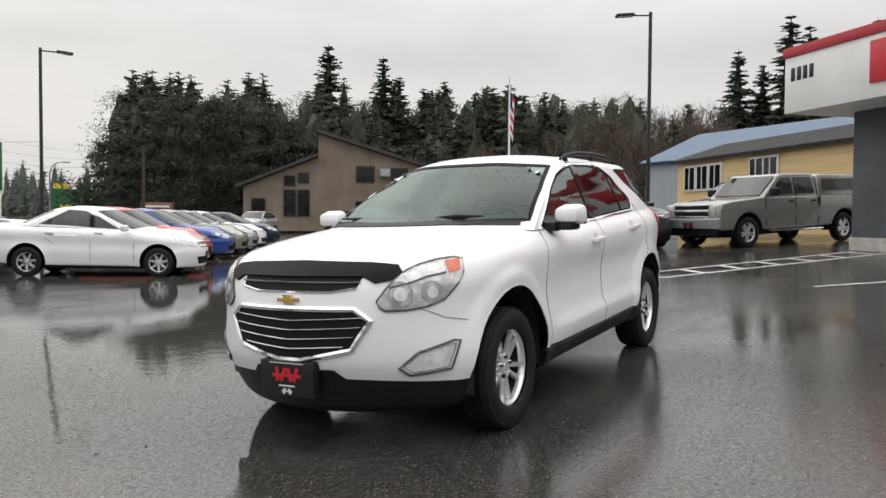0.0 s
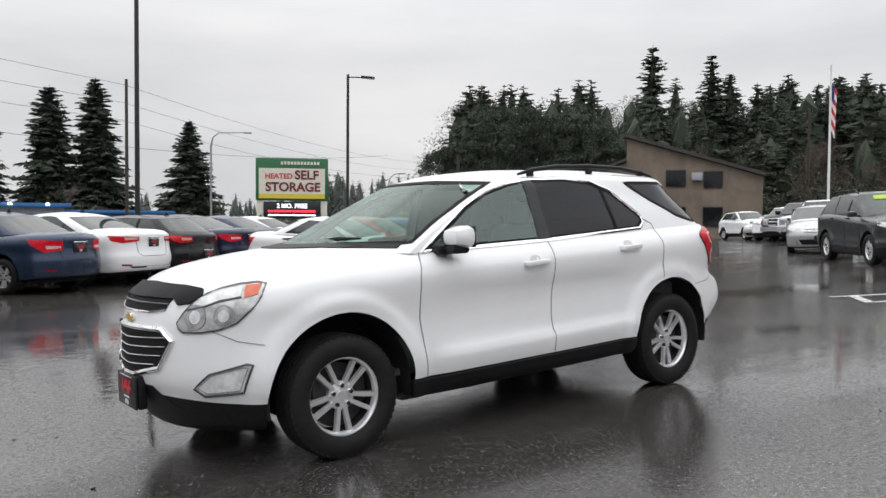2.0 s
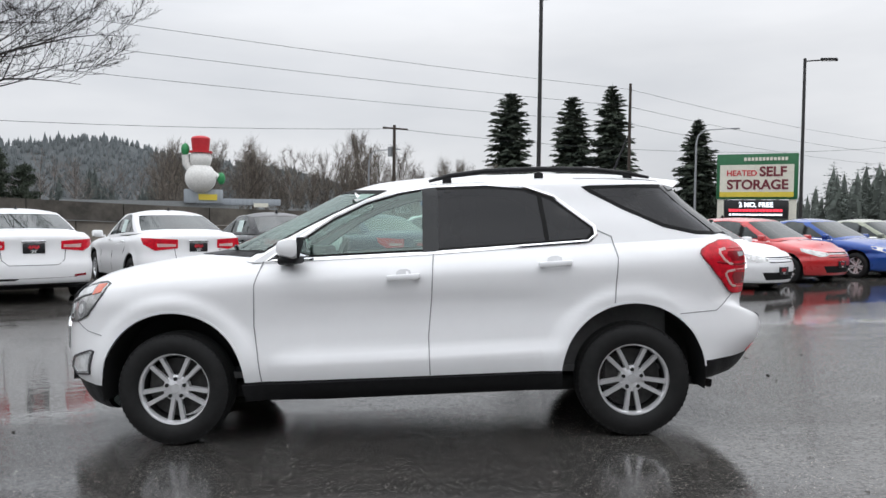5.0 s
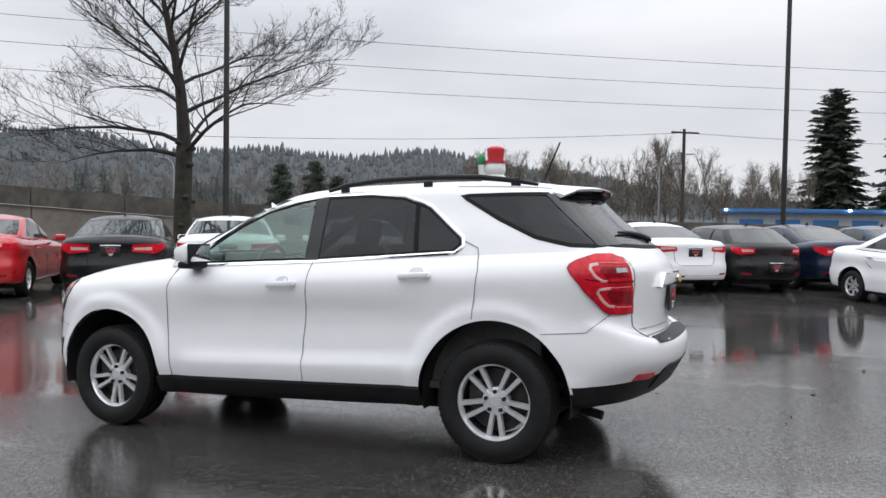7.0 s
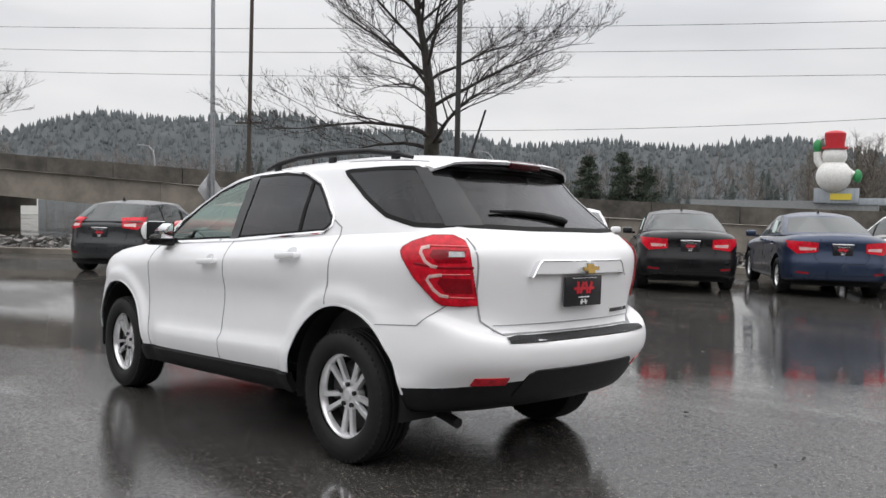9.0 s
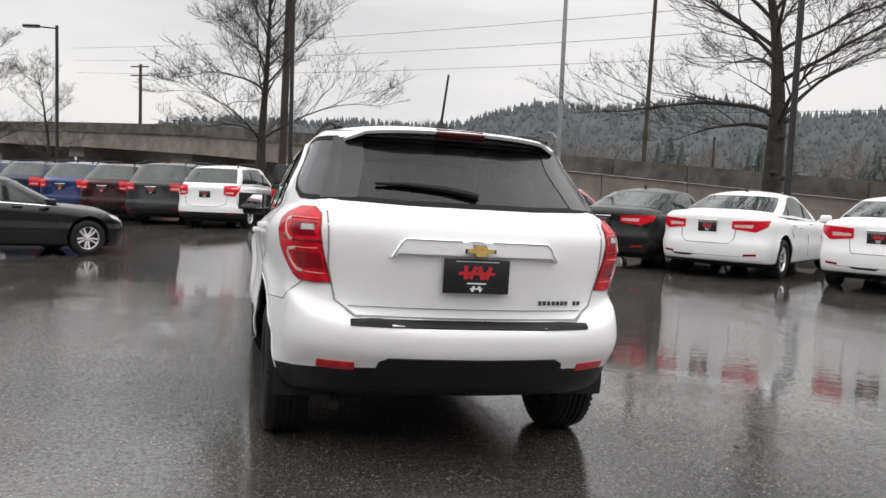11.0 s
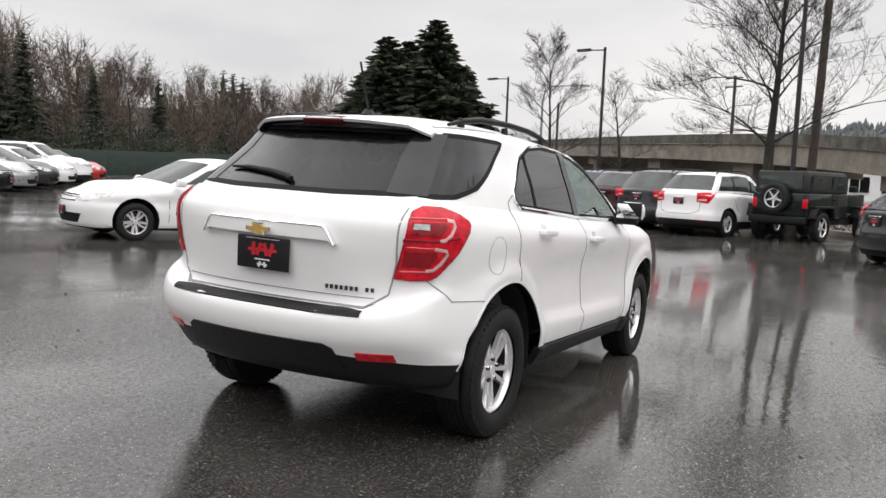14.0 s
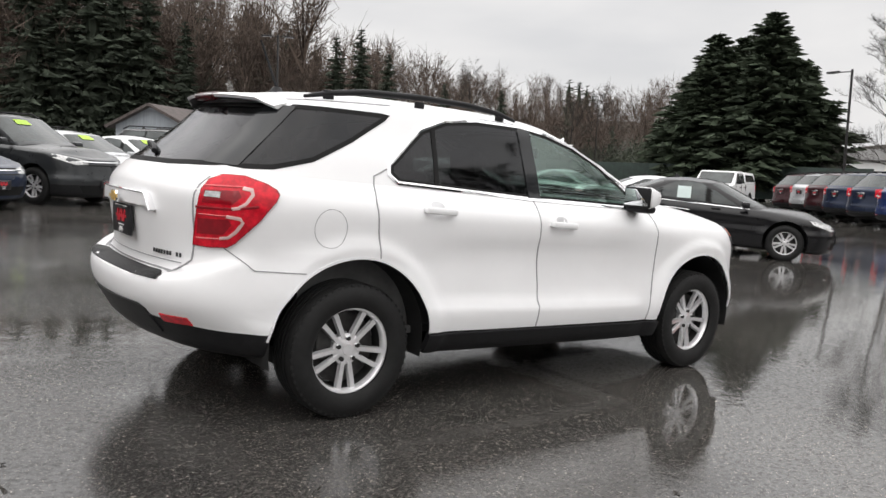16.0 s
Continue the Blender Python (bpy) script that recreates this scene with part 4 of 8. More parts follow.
    part("bar_trim", skin.strip([(-0.385, 1.012), (-0.345, 1.080), (-0.325, 1.09), (0.325, 1.09), (0.345, 1.080), (0.385, 1.012)], (1, 0, 0), 0.010, 0.032, ridge=0.004), CHROME, car)
    badge(car, "badge", -2.36, 1.052, -1, 0.145, 0.055, 0.014)
    dealer_plate(car, -2.325, 0.935, -1, 0.31, 0.155, -2)
    for k in range(10):
        if k != 7:
            p, nor = skin.hit(*skin.basis((1, 0, 0)), -0.335 - 0.024 * k, 0.815, 0.003)
            part("lettering_bar", boxed(0.005, 0.015, 0.019, Matrix.Translation(p)), DARKALLOY, car)
    part("step_pad", skin.strip([(-0.56, 0.714), (-0.3, 0.712), (0.3, 0.712), (0.56, 0.714)], (1, 0, 0), 0.024, 0.006, ridge=0.002), PLASTIC, car, "black ribbed bumper step pad")
    part("rear_valance", skin.panel([(-0.46, 0.43), (0.46, 0.43), (0.43, 0.545), (0.39, 0.565), (-0.39, 0.565), (-0.43, 0.545)], (1, 0, 0), lift=0.008, depth=0.01), PLASTIC, car, "black rear valance")
    # spoiler, brake lamp, wiper, aerial
    bms = bmesh.new()
    sp = []
    for j in range(25):
        y = -0.555 + 1.11 * j / 24
        e = abs(y) / 0.555
        xb = -1.925 + 0.15 * e**3
        zt = 1.648 - 0.024 * e**2.2 - 0.03 * smoothstep(0.82, 1.0, e)
        sp.append([bms.verts.new(v) for v in ((-1.50, y * 1.0, zt + 0.014), (-1.64, y, zt + 0.005), (xb + 0.03, y, zt - 0.020), (xb, y, zt - 0.032), (xb + 0.012, y, zt - 0.046), (-1.74 + 0.05 * e, y * 0.98, zt - 0.052))])
    for a, b in zip(sp, sp[1:]):
        for k in range(5):
            bms.faces.new((a[k], a[k + 1], b[k + 1], b[k])).material_index = 1 if k == 4 else 0
    bms.faces.new(sp[0])
    bms.faces.new(sp[-1][::-1])
    bmesh.ops.recalc_face_normals(bms, faces=bms.faces[:])
    spo = part("roof_spoiler", bms, [WHITE, PLASTIC], car, "white roof spoiler")
    part("brake_light", boxed(0.05, 0.25, 0.036, pose(-1.902, 0, 1.606, 0, -30, 0), 0.008), mat("smoked_red_lens", (0.055, 0.003, 0.006), 0.2, var=0.1, spec=0.3), spo, "dark red high brake lamp")
    bmw = bmesh.new()
    wb_ = skin.basis((1, 0, 0))
    tube(bmw, [skin.hit(*wb_, yy * wb_[1].y, zz, 0.016)[0] for yy, zz in ((0.44, 1.325), (0.30, 1.325), (0.12, 1.312), (0.0, 1.292), (-0.03, 1.282))], [0.007, 0.012, 0.016, 0.018, 0.014], 8)
    part("rear_wiper", bmw, PLASTIC, car, "black rear wiper")
    bma = bmesh.new()
    cone(bma, 0.045, 0.02, 0.03, pose(-1.50, 0, 1.69), 12)
    tube(bma, [(-1.50, 0, 1.70), (-1.61, 0, 1.95)], [0.008, 0.006], 6)
    part("aerial", bma, PLASTIC, car, "black rod aerial")
    bme = bmesh.new()
    tube(bme, [(-1.80, 0.55, 0.30), (-1.92, 0.57, 0.288), (-2.0, 0.58, 0.272)], 0.027, 12)
    part("exhaust_pipe", bme, UNDER, car)
    # cabin
    part("floor_pan", boxed(3.2, 1.5, 0.04, pose(-0.15, 0, 0.42)), CABIN, car)
    part("inner_panel", boxed(2.5, 0.03, 0.72, pose(-0.42, 0.70, 0.78)), CABIN, car)
    part("inner_panel", boxed(2.5, 0.03, 0.72, pose(-0.42, -0.70, 0.78)), CABIN, car)
    bmd = bmesh.new()
    box(bmd, 0.45, 1.45, 0.35, pose(0.78, 0, 1.0), 0.08)
    box(bmd, 0.30, 0.5, 0.08, pose(0.65, 0.36, 1.19), 0.03)
    part("dashboard", bmd, CABIN, car)
    bmq = bmesh.new()
    g = [(0.46 - 0.07 * math.sin(t), 0.37 + 0.18 * math.cos(t), 1.10 + 0.17 * math.sin(t)) for t in [2 * math.pi * k / 20 for k in range(21)]]
    tube(bmq, g, 0.015, 6)
    box(bmq, 0.06, 0.34, 0.06, pose(0.48, 0.37, 1.10), 0.01)
    part("steering_wheel", bmq, CABIN, car)
    bucket_seat("front_seat", 0.05, 0.37, car)
    bucket_seat("front_seat", 0.05, -0.37, car)
    bmb = bmesh.new()
    box(bmb, 0.5, 1.25, 0.16, pose(-0.85, 0, 0.68), 0.05)
    box(bmb, 0.14, 1.25, 0.62, pose(-1.18, 0, 1.0, 0, -18, 0), 0.05)
    for yy in (-0.4, 0, 0.4):
        box(bmb, 0.08, 0.24, 0.14, pose(-1.28, yy, 1.36, 0, -12, 0), 0.03)
    part("rear_seat", bmb, SEATCLOTH, car, "grey cloth rear bench")
    part("rear_view_mirror", boxed(0.03, 0.24, 0.07, pose(0.48, 0, 1.47), 0.015), SEAM, car)
    part("underbody", boxed(3.5, 1.3, 0.10, pose(0, 0, 0.31), 0.02), UNDER, car)
    add_wheels(car, 2.857, 1.556, 0.36, tyre_mesh(0.352, 0.228, 0.222), rim_mesh(0.226, 0.20, 5, True, ALLOY, width=0.044), brake_mesh(0.20))
    return car


crossover()


# ---- parked cars ----
WHEELS = {}


def wheel_set(r, spokes, pair, dark=False):
    key = (r, spokes, pair, dark)
    if key not in WHEELS:
        WHEELS[key] = (tyre_mesh(r, 0.21, r * 0.63, 32), rim_mesh(r * 0.645, 0.19, spokes, pair, DARKALLOY if dark else ALLOY, 0.015, 0.06, 28), brake_mesh(r * 0.55))
    return WHEELS[key]


def parked_car(name, label, category, colour, at, L=4.4, W=1.72, H=1.46, wb=2.6, fo=0.85, hood0=0.74, cowl=(0.95, 0.98), belt=(0.93, 1.0), roof=(0.28, -0.95), tail=(-1.75, 1.06),
               deck=None, lamp=(0.74, 0.95, 0.40), wheel=(0.315, 5, True), spare=False, rails=False, plate=True, plate_z=None, cladding=False, clip=0.0, paper=False, headz=None, sticker=False, group="parked cars"):
    """A parked car. belt: window base heights front and rear; roof: its front and rear ends; tail: foot of the rear window (x, z); deck: boot lid height
    where there is a boot; lamp: tail lamp's low and high edge and its inner edge from the middle; paper: a pale sheet in the rear side window."""
    car = thing(name, label, category, at, group)
    xf = wb / 2 + fo
    xr, h = xf - L, W / 2
    zt = deck if deck else tail[1]
    b1, b2 = belt
    zx = [xf - 0.55, wb * 0.28, -wb * 0.32, xr + 0.5]
    low = rows_of([
        (xf - 0.20, h - 0.13, xr + 0.22, (0.17, 0.17, 0.19, 0.20, 0.24, 0.27)),
        (xf - 0.06, h - 0.04, xr + 0.06, (0.21, 0.21, 0.23, 0.25, 0.28, 0.31)),
        (xf - 0.01, h - 0.015, xr + 0.01, (0.38, 0.36, 0.34, 0.36, 0.38, 0.40)),
        (xf, h, xr, (0.52, 0.52, 0.50, 0.52, 0.56, 0.58)),
        (xf - 0.02, h - 0.018, xr + 0.03, (0.62, 0.62, 0.66, 0.68, 0.72, 0.70)),
        (xf - 0.06, h - 0.004, xr + 0.055, (hood0 - 0.06, hood0 - 0.02, b1 - 0.15, b2 - 0.15, zt - 0.20, zt - 0.22)),
        (xf - 0.13, h - 0.03, xr + 0.05, (hood0, hood0 + 0.06, b1 - 0.07, b2 - 0.06, zt - 0.09, zt - 0.07)),
        (xf - 0.22, h - 0.10, xr + 0.12, (hood0 + 0.03, hood0 + 0.10, b1, b2, zt - 0.015, zt))],
        zx, 0.62, 0.55, 2.6, 2.8)
    r = wheel[0]

    def flare(x, z):
        f = 0.0
        for cx in (wb / 2, -wb / 2):
            d = math.hypot(x - cx, z - r)
            f = max(f, 0.018 * (1 - smoothstep(r + 0.07, r + 0.2, d)))
        return f
    grid = loft(low, 14, 56, 14, 3, flare=flare)
    bm = bmesh.new()
    kc = 7 if cladding else -1
    grid_mesh(bm, grid, mat_of=lambda k, i, c: 1 if k < kc or (k < 3 and not cladding) else 0)
    hood = curve1([cowl[0] - 0.5, cowl[0], (cowl[0] + xf) / 2 + 0.1, xf - 0.32, xf - 0.22], [cowl[1] + 0.03, cowl[1] + 0.02, (cowl[1] + hood0) / 2 + 0.09, hood0 + 0.085, hood0 + 0.03])
    top_cap(bm, grid[-1], hood, 2.4, 8, xmin=cowl[0] - 0.55)
    if deck:
        dk = curve1([xr + 0.12, xr + 0.2, tail[0], tail[0] + 0.5], [zt + 0.005, zt + 0.03, zt + 0.045, zt + 0.045])
        top_cap(bm, grid[-1], dk, 2.6, 8, xmax=tail[0] + 0.45)
    finish(bm)
    gb = h - 0.10
    gt = h - 0.26
    gz = [(cowl[1] + 0.01, b1, b1 + 0.3 * (b2 - b1), b2, b2 + 0.5 * (tail[1] - b2), tail[1])]
    edge = H - 0.075
    top = (H - 0.06, edge - 0.03, edge, edge, edge - 0.025, H - 0.075)
    levels = []
    for f in (0.0, 0.33, 0.66, 0.93, 1.0):
        bulge = 0.02 * math.sin(math.pi * f)
        xfr = cowl[0] + 0.12 + (roof[0] - cowl[0] - 0.12) * f
        xre = tail[0] + (roof[1] - tail[0]) * f
        levels.append((xfr, gb + (gt - gb) * f + bulge, xre, tuple(a + (b - a) * f for a, b in zip(gz[0], top))))
    green = rows_of(levels, [0, 0, 0, 0], 0.42, 0.34 if not deck else 0.42, 3.2, 3.2)
    for q in green:
        q["zx"] = [q["xf"], q["xf"] - 0.28, 0.1, -0.5, q["xr"] + 0.3, q["xr"]]
        if q["zx"][3] <= q["zx"][4] + 0.05:
            q["zx"][3] = q["zx"][4] + 0.2
    nf, ns, nr = 12, 48, 12
    ggrid = loft(green, nf, ns, nr, 3)
    kt = len(ggrid) - 3
    roofz = curve1([roof[1], roof[1] + 0.3, (roof[0] + roof[1]) / 2, roof[0] - 0.3, roof[0]], [H - 0.07, H - 0.02, H, H - 0.015, H - 0.06])
    gm = bmesh.new()

    def kind_of(k, i, c):
        if k < 1 or k >= kt:
            return 0
        if i < nf * 0.82:
            return 1
        if i >= nf + ns + nr * 0.22:
            return 2
        if nf + 1 <= i < nf + ns - 1:
            if abs(c.x - (wb * 0.02 - 0.1)) < 0.055:
                return 4
            if abs(c.x - (-wb * 0.34)) < 0.03:
                return 4
            if c.x > cowl[0] - 0.22 - 0.5 * (c.z - b1):
                return 4
            return 3
        return 4 if nf - 2 < i < nf + 3 else 0
    grid_mesh(gm, ggrid, keep=lambda k, i, c: kind_of(k, i, c) in (0, 4), mat_of=lambda k, i, c: 1 if kind_of(k, i, c) == 4 and i > nf + 3 else 0)
    top_cap(gm, ggrid[-1], roofz, 2.4, 8)
    finish(gm)
    full = bm.copy()
    for f in gm.faces:
        full.faces.new([full.verts.new(v.co) for v in f.verts])
    grid_mesh(full, ggrid, keep=lambda k, i, c: kind_of(k, i, c) in (1, 2, 3))
    skin = Skin(full)
    full.free()
    for cx in (wb / 2, -wb / 2):
        cut_arch(bm, cx, r + 0.015, r + 0.065)
    part("body", bm, [colour, PLASTIC], car)
    part("roof", gm, [colour, SEAM], car)
    for code, nm in ((1, "windscreen"), (2, "rear_window"), (3, "side_window")):
        for s in ((1, -1) if code == 3 else (0,)):
            g2 = bmesh.new()
            if s >= 0 or code != 3:
                pass
            for sg in ((s,) if s else (1, -1)):
                vs = {}

                def vert(k, i):
                    if (k, i) not in vs:
                        p = ggrid[k][i]
                        vs[(k, i)] = g2.verts.new((p.x, p.y * sg, p.z))
                    return vs[(k, i)]
                for k in range(len(ggrid) - 1):
                    for i in range(len(ggrid[0]) - 1):
                        if kind_of(k, i, (ggrid[k][i] + ggrid[k + 1][i + 1]) * 0.5) == code:
                            q = (vert(k, i), vert(k, i + 1), vert(k + 1, i + 1), vert(k + 1, i))
                            g2.faces.new(q if sg < 0 else q[::-1])
            finish(g2)
            part(nm, g2, AUTOGLASS, car)
    # wheel housings, shut lines, handles, lamps
    for s in (1, -1):
        sd = (lambda p: p) if s > 0 else flip
        way = (0, -s, 0)
        for cx in (wb / 2, -wb / 2):
            ring, bmw = [], bmesh.new()
            for yy in (h - 0.01, h - 0.36):
                ring.append([bmw.verts.new((cx + (r + 0.064) * math.cos(t), s * yy, r + 0.015 + (r + 0.064) * math.sin(t))) for t in [radians(-20 + 220 * k / 16) for k in range(17)]])
            for k in range(16):
                bmw.faces.new((ring[0][k], ring[0][k + 1], ring[1][k + 1], ring[1][k]))
            bmw.faces.new(ring[1])
            part("wheel_housing", bmw, UNDER, car)
        part("window_trim", skin.strip(sd([(cowl[0] - 0.22, b1 + 0.005), (-wb * 0.3, b2 - 0.005), (-wb * 0.38, b2)]), way, 0.016, 0.004, step=0.15), CHROME if not cladding else SEAM, car)
        xd = wb * 0.02 - 0.1
        for xx, xt in ((cowl[0] - 0.15, cowl[0] - 0.2), (xd, xd), (-wb * 0.36, -wb * 0.42)):
            part("shut_line", skin.strip(sd([(xt, b1 - 0.02), (xx, 0.7), (xx, 0.32)] if xx != -wb * 0.36 else [(xt, b2 - 0.02), (xx + 0.02, 0.78), (xx + 0.16, 0.68)]), way, 0.008, step=0.12), SEAM, car)
        for hx in (xd + 0.16, -wb * 0.33):
            p, nor = skin.hit(*skin.basis(way), hx * s, b2 - 0.10, 0.0)
            part("door_handle", boxed(0.17, 0.04, 0.03, Matrix.Translation(p + Vector((0, s * 0.015, 0))), 0.008), colour, car)
        mir = boxed(0.15, 0.20, 0.13, pose(cowl[0] - 0.30, s * (h + 0.085), b1 + 0.075, 0, 0, -8 * s), 0.04)
        box(mir, 0.06, 0.12, 0.04, pose(cowl[0] - 0.27, s * (h - 0.01), b1 + 0.03))
        part("door_mirror", mir, colour, car)
        hz = headz or hood0
        hl_way = (-0.75, -0.66 * s, 0)
        a0, a1 = 0.66 * (xf - 0.08) - 0.75 * 0.40, 0.66 * (xf - 0.52) - 0.75 * (h - 0.03)
        part("headlight", skin.panel(sd([(a0, hz - 0.10), (a0 - 0.02, hz - 0.03), (a1 + 0.1, hz + 0.055), (a1, hz + 0.06), (a1 + 0.03, hz - 0.01), (a0 - 0.22, hz - 0.12)]), hl_way, lift=0.006, depth=0.02, step=0.06), LAMPBOWL, car)
        tw = (0.75, -0.66 * s, 0)
        z0, z1, yi = lamp
        c0, c1 = 0.66 * (xr + 0.06) + 0.75 * yi, 0.66 * (xr + 0.42) + 0.75 * (h - 0.02)
        tl = part("tail_light", skin.panel(sd([(c0, z0 + 0.04), (c0, z1 - 0.01), (c0 + 0.3 * (c1 - c0), z1), (c1, z1 + 0.01), (c1 - 0.06, z1 - 0.09), (c0 + 0.55 * (c1 - c0), z0)]), tw, lift=0.008, depth=0.02, step=0.06), REDLENS, car)
        part("lamp_cell", skin.panel(sd([(c0 + 0.03, z0 + 0.07), (c0 + 0.03, z0 + 0.11), (c0 + 0.5 * (c1 - c0), z0 + 0.12), (c0 + 0.48 * (c1 - c0), z0 + 0.06)]), tw, lift=0.011, depth=0.003, step=0.08), HOOKLENS, tl)
        part("rear_reflector", skin.panel([(s * (h - 0.34), 0.44), (s * (h - 0.16), 0.45), (s * (h - 0.16), 0.415), (s * (h - 0.34), 0.405)], (1, 0, 0), lift=0.006, depth=0.01, step=0.08), DARKRED, car)
        if paper:
            px = -wb * 0.18
            part("window_sticker", skin_sheet(skin, ggrid, s, px, b2), mat("paper_sheet", (0.62, 0.72, 0.70), 0.7, var=0.05), car, "pale price sheet")
        if rails:
            bmr = bmesh.new()
            tube(bmr, [(roof[0] - 0.25, s * (gt - 0.04), H - 0.05), (roof[0] - 0.45, s * (gt - 0.05), H + 0.035), (roof[1] + 0.35, s * (gt - 0.05), H + 0.03), (roof[1] + 0.15, s * (gt - 0.04), H - 0.06)], 0.018, 6)
            part("roof_rail", bmr, PLASTIC, car)
    if sticker:
        zs = cowl[1] + 0.75 * (H - cowl[1])
        part("windscreen_sticker", skin.panel([(0.12, zs - 0.07), (0.42, zs - 0.07), (0.40, zs + 0.02), (0.12, zs + 0.02)], (-1, 0, 0), lift=0.012, depth=0.0, step=0.06), mat("lime_sticker", (0.40, 0.62, 0.05), 0.5), car, "lime green price sticker")
    gw = h - 0.42
    part("grille", skin.panel([(-gw, hood0 - 0.02), (-gw * 0.85, hood0 - 0.13), (gw * 0.85, hood0 - 0.13), (gw, hood0 - 0.02)], (-1, 0, 0), lift=0.006, depth=0.01, step=0.1), SEAM, car)
    part("grille_bar", skin.strip([(-gw, hood0 - 0.06), (gw, hood0 - 0.06)], (-1, 0, 0), 0.02, 0.014, step=0.15, ridge=0.006), CHROME, car)
    part("lower_intake", skin.panel([(-gw - 0.1, 0.42), (-gw, 0.27), (gw, 0.27), (gw + 0.1, 0.42)], (-1, 0, 0), lift=0.004, depth=0.01, step=0.1), SEAM, car)
    part("rear_diffuser", skin.panel([(-h + 0.3, 0.40), (-h + 0.4, 0.27), (h - 0.4, 0.27), (h - 0.3, 0.40)], (1, 0, 0), lift=0.005, depth=0.01, step=0.1), PLASTIC, car)
    part("shut_line", skin.strip([(-yi_of(lamp) - 0.06, zt - 0.03), (-yi_of(lamp) - 0.02, 0.68), (-0.35, 0.60), (0.35, 0.60), (yi_of(lamp) + 0.02, 0.68), (yi_of(lamp) + 0.06, zt - 0.03)], (1, 0, 0), 0.008, step=0.1), SEAM, car)
    pz = plate_z or (zt - 0.24)
    p, nor = skin.hit(*skin.basis((1, 0, 0)), 0.0, pz, 0.012)
    if plate:
        dealer_plate(car, p.x, pz, -1)
        p2, n2 = skin.hit(*skin.basis((-1, 0, 0)), 0.0, 0.45, 0.012)
        dealer_plate(car, p2.x, 0.45, 1)
    bmb = bmesh.new()
    box(bmb, 0.02, 0.34, 0.03, pose(p.x + 0.0, 0, pz + 0.105), 0.008)
    part("boot_trim", bmb, CHROME, car)
    fin = bmesh.new()
    vs = cone(fin, 0.07, 0.012, 0.07, pose(roof[1] + 0.35, 0, H + 0.02), 10)
    for v in vs:
        v.co.y *= 0.35
    part("aerial", fin, PLASTIC, car)
    part("cabin_floor", boxed(wb + 0.9, W - 0.35, 0.10, pose(0, 0, 0.23)), UNDER, car)
    add_wheels(car, wb, W - 0.22, r, *wheel_set(*wheel))
    return car


def yi_of(lamp):
    return lamp[2]


def skin_sheet(skin, ggrid, s, px, z):
    bm = bmesh.new()
    box(bm, 0.26, 0.004, 0.24, Matrix.Translation((px, 0, z + 0.17)))
    rows = [p for row in ggrid for p in row if abs(p.x - px) < 0.12 and z + 0.02 < p.z < z + 0.32]
    y = sum(p.y for p in rows) / max(1, len(rows)) + 0.02
    bmesh.ops.transform(bm, matrix=pose(0, s * y, 0) @ pose(0, 0, z + 0.17, 17 * s) @ pose(0, 0, -z - 0.17), verts=bm.verts[:])
    return bm


BLACK = paint("black", (0.008, 0.008, 0.009))
DEEPBLUE = paint("deep_blue", (0.010, 0.028, 0.11), 0.3)
NAVY = paint("navy", (0.012, 0.02, 0.045), 0.3)
STEELBLUE = paint("steel_blue", (0.03, 0.045, 0.085), 0.4)
BLUE = paint("blue", (0.012, 0.06, 0.28), 0.3)
RED = paint("red", (0.50, 0.012, 0.015), 0.1)
CHARCOAL = paint("charcoal", (0.045, 0.048, 0.05), 0.5)
GREY = paint("grey", (0.27, 0.265, 0.25), 0.35)
SILVER = paint("silver", (0.45, 0.46, 0.47), 0.6)
DARKGREEN = paint("dark_green", (0.012, 0.018, 0.015), 0.2)
MAROON = paint("maroon", (0.035, 0.006, 0.009), 0.3)
GREENISH = paint("pale_green", (0.25, 0.27, 0.20), 0.5)

SEDAN_S = dict(L=4.37, W=1.70, H=1.455, wb=2.57, fo=0.83, deck=1.05, tail=(-1.62, 1.07), roof=(0.22, -0.95))
SEDAN_M = dict(L=4.63, W=1.78, H=1.47, wb=2.70, fo=0.90, deck=1.08, tail=(-1.75, 1.10), roof=(0.22, -1.0), lamp=(0.78, 0.98, 0.36))
SEDAN_L = dict(L=4.9, W=1.86, H=1.475, wb=2.82, fo=0.95, deck=1.10, tail=(-1.85, 1.12), roof=(0.2, -1.08), lamp=(0.80, 0.98, 0.42), wheel=(0.335, 5, True))
HATCH = dict(L=4.06, W=1.72, H=1.475, wb=2.49, fo=0.80, tail=(-1.92, 1.05), roof=(0.25, -1.45), lamp=(0.88, 1.12, 0.50), wheel=(0.31, 7, False))
SUV = dict(L=4.6, W=1.82, H=1.69, wb=2.65, fo=0.92, hood0=0.92, cowl=(0.98, 1.14), belt=(1.08, 1.16), tail=(-2.16, 1.18), roof=(0.30, -1.72), lamp=(0.88, 1.16, 0.55), wheel=(0.352, 5, True), rails=True, cladding=True, plate_z=0.92)
SUV_L = dict(L=4.95, W=1.92, H=1.76, wb=2.85, fo=0.95, hood0=0.98, cowl=(1.05, 1.18), belt=(1.10, 1.18), tail=(-2.36, 1.2), roof=(0.32, -1.95), lamp=(0.92, 1.16, 0.58), wheel=(0.37, 5, False), rails=True, cladding=True, plate_z=0.95)


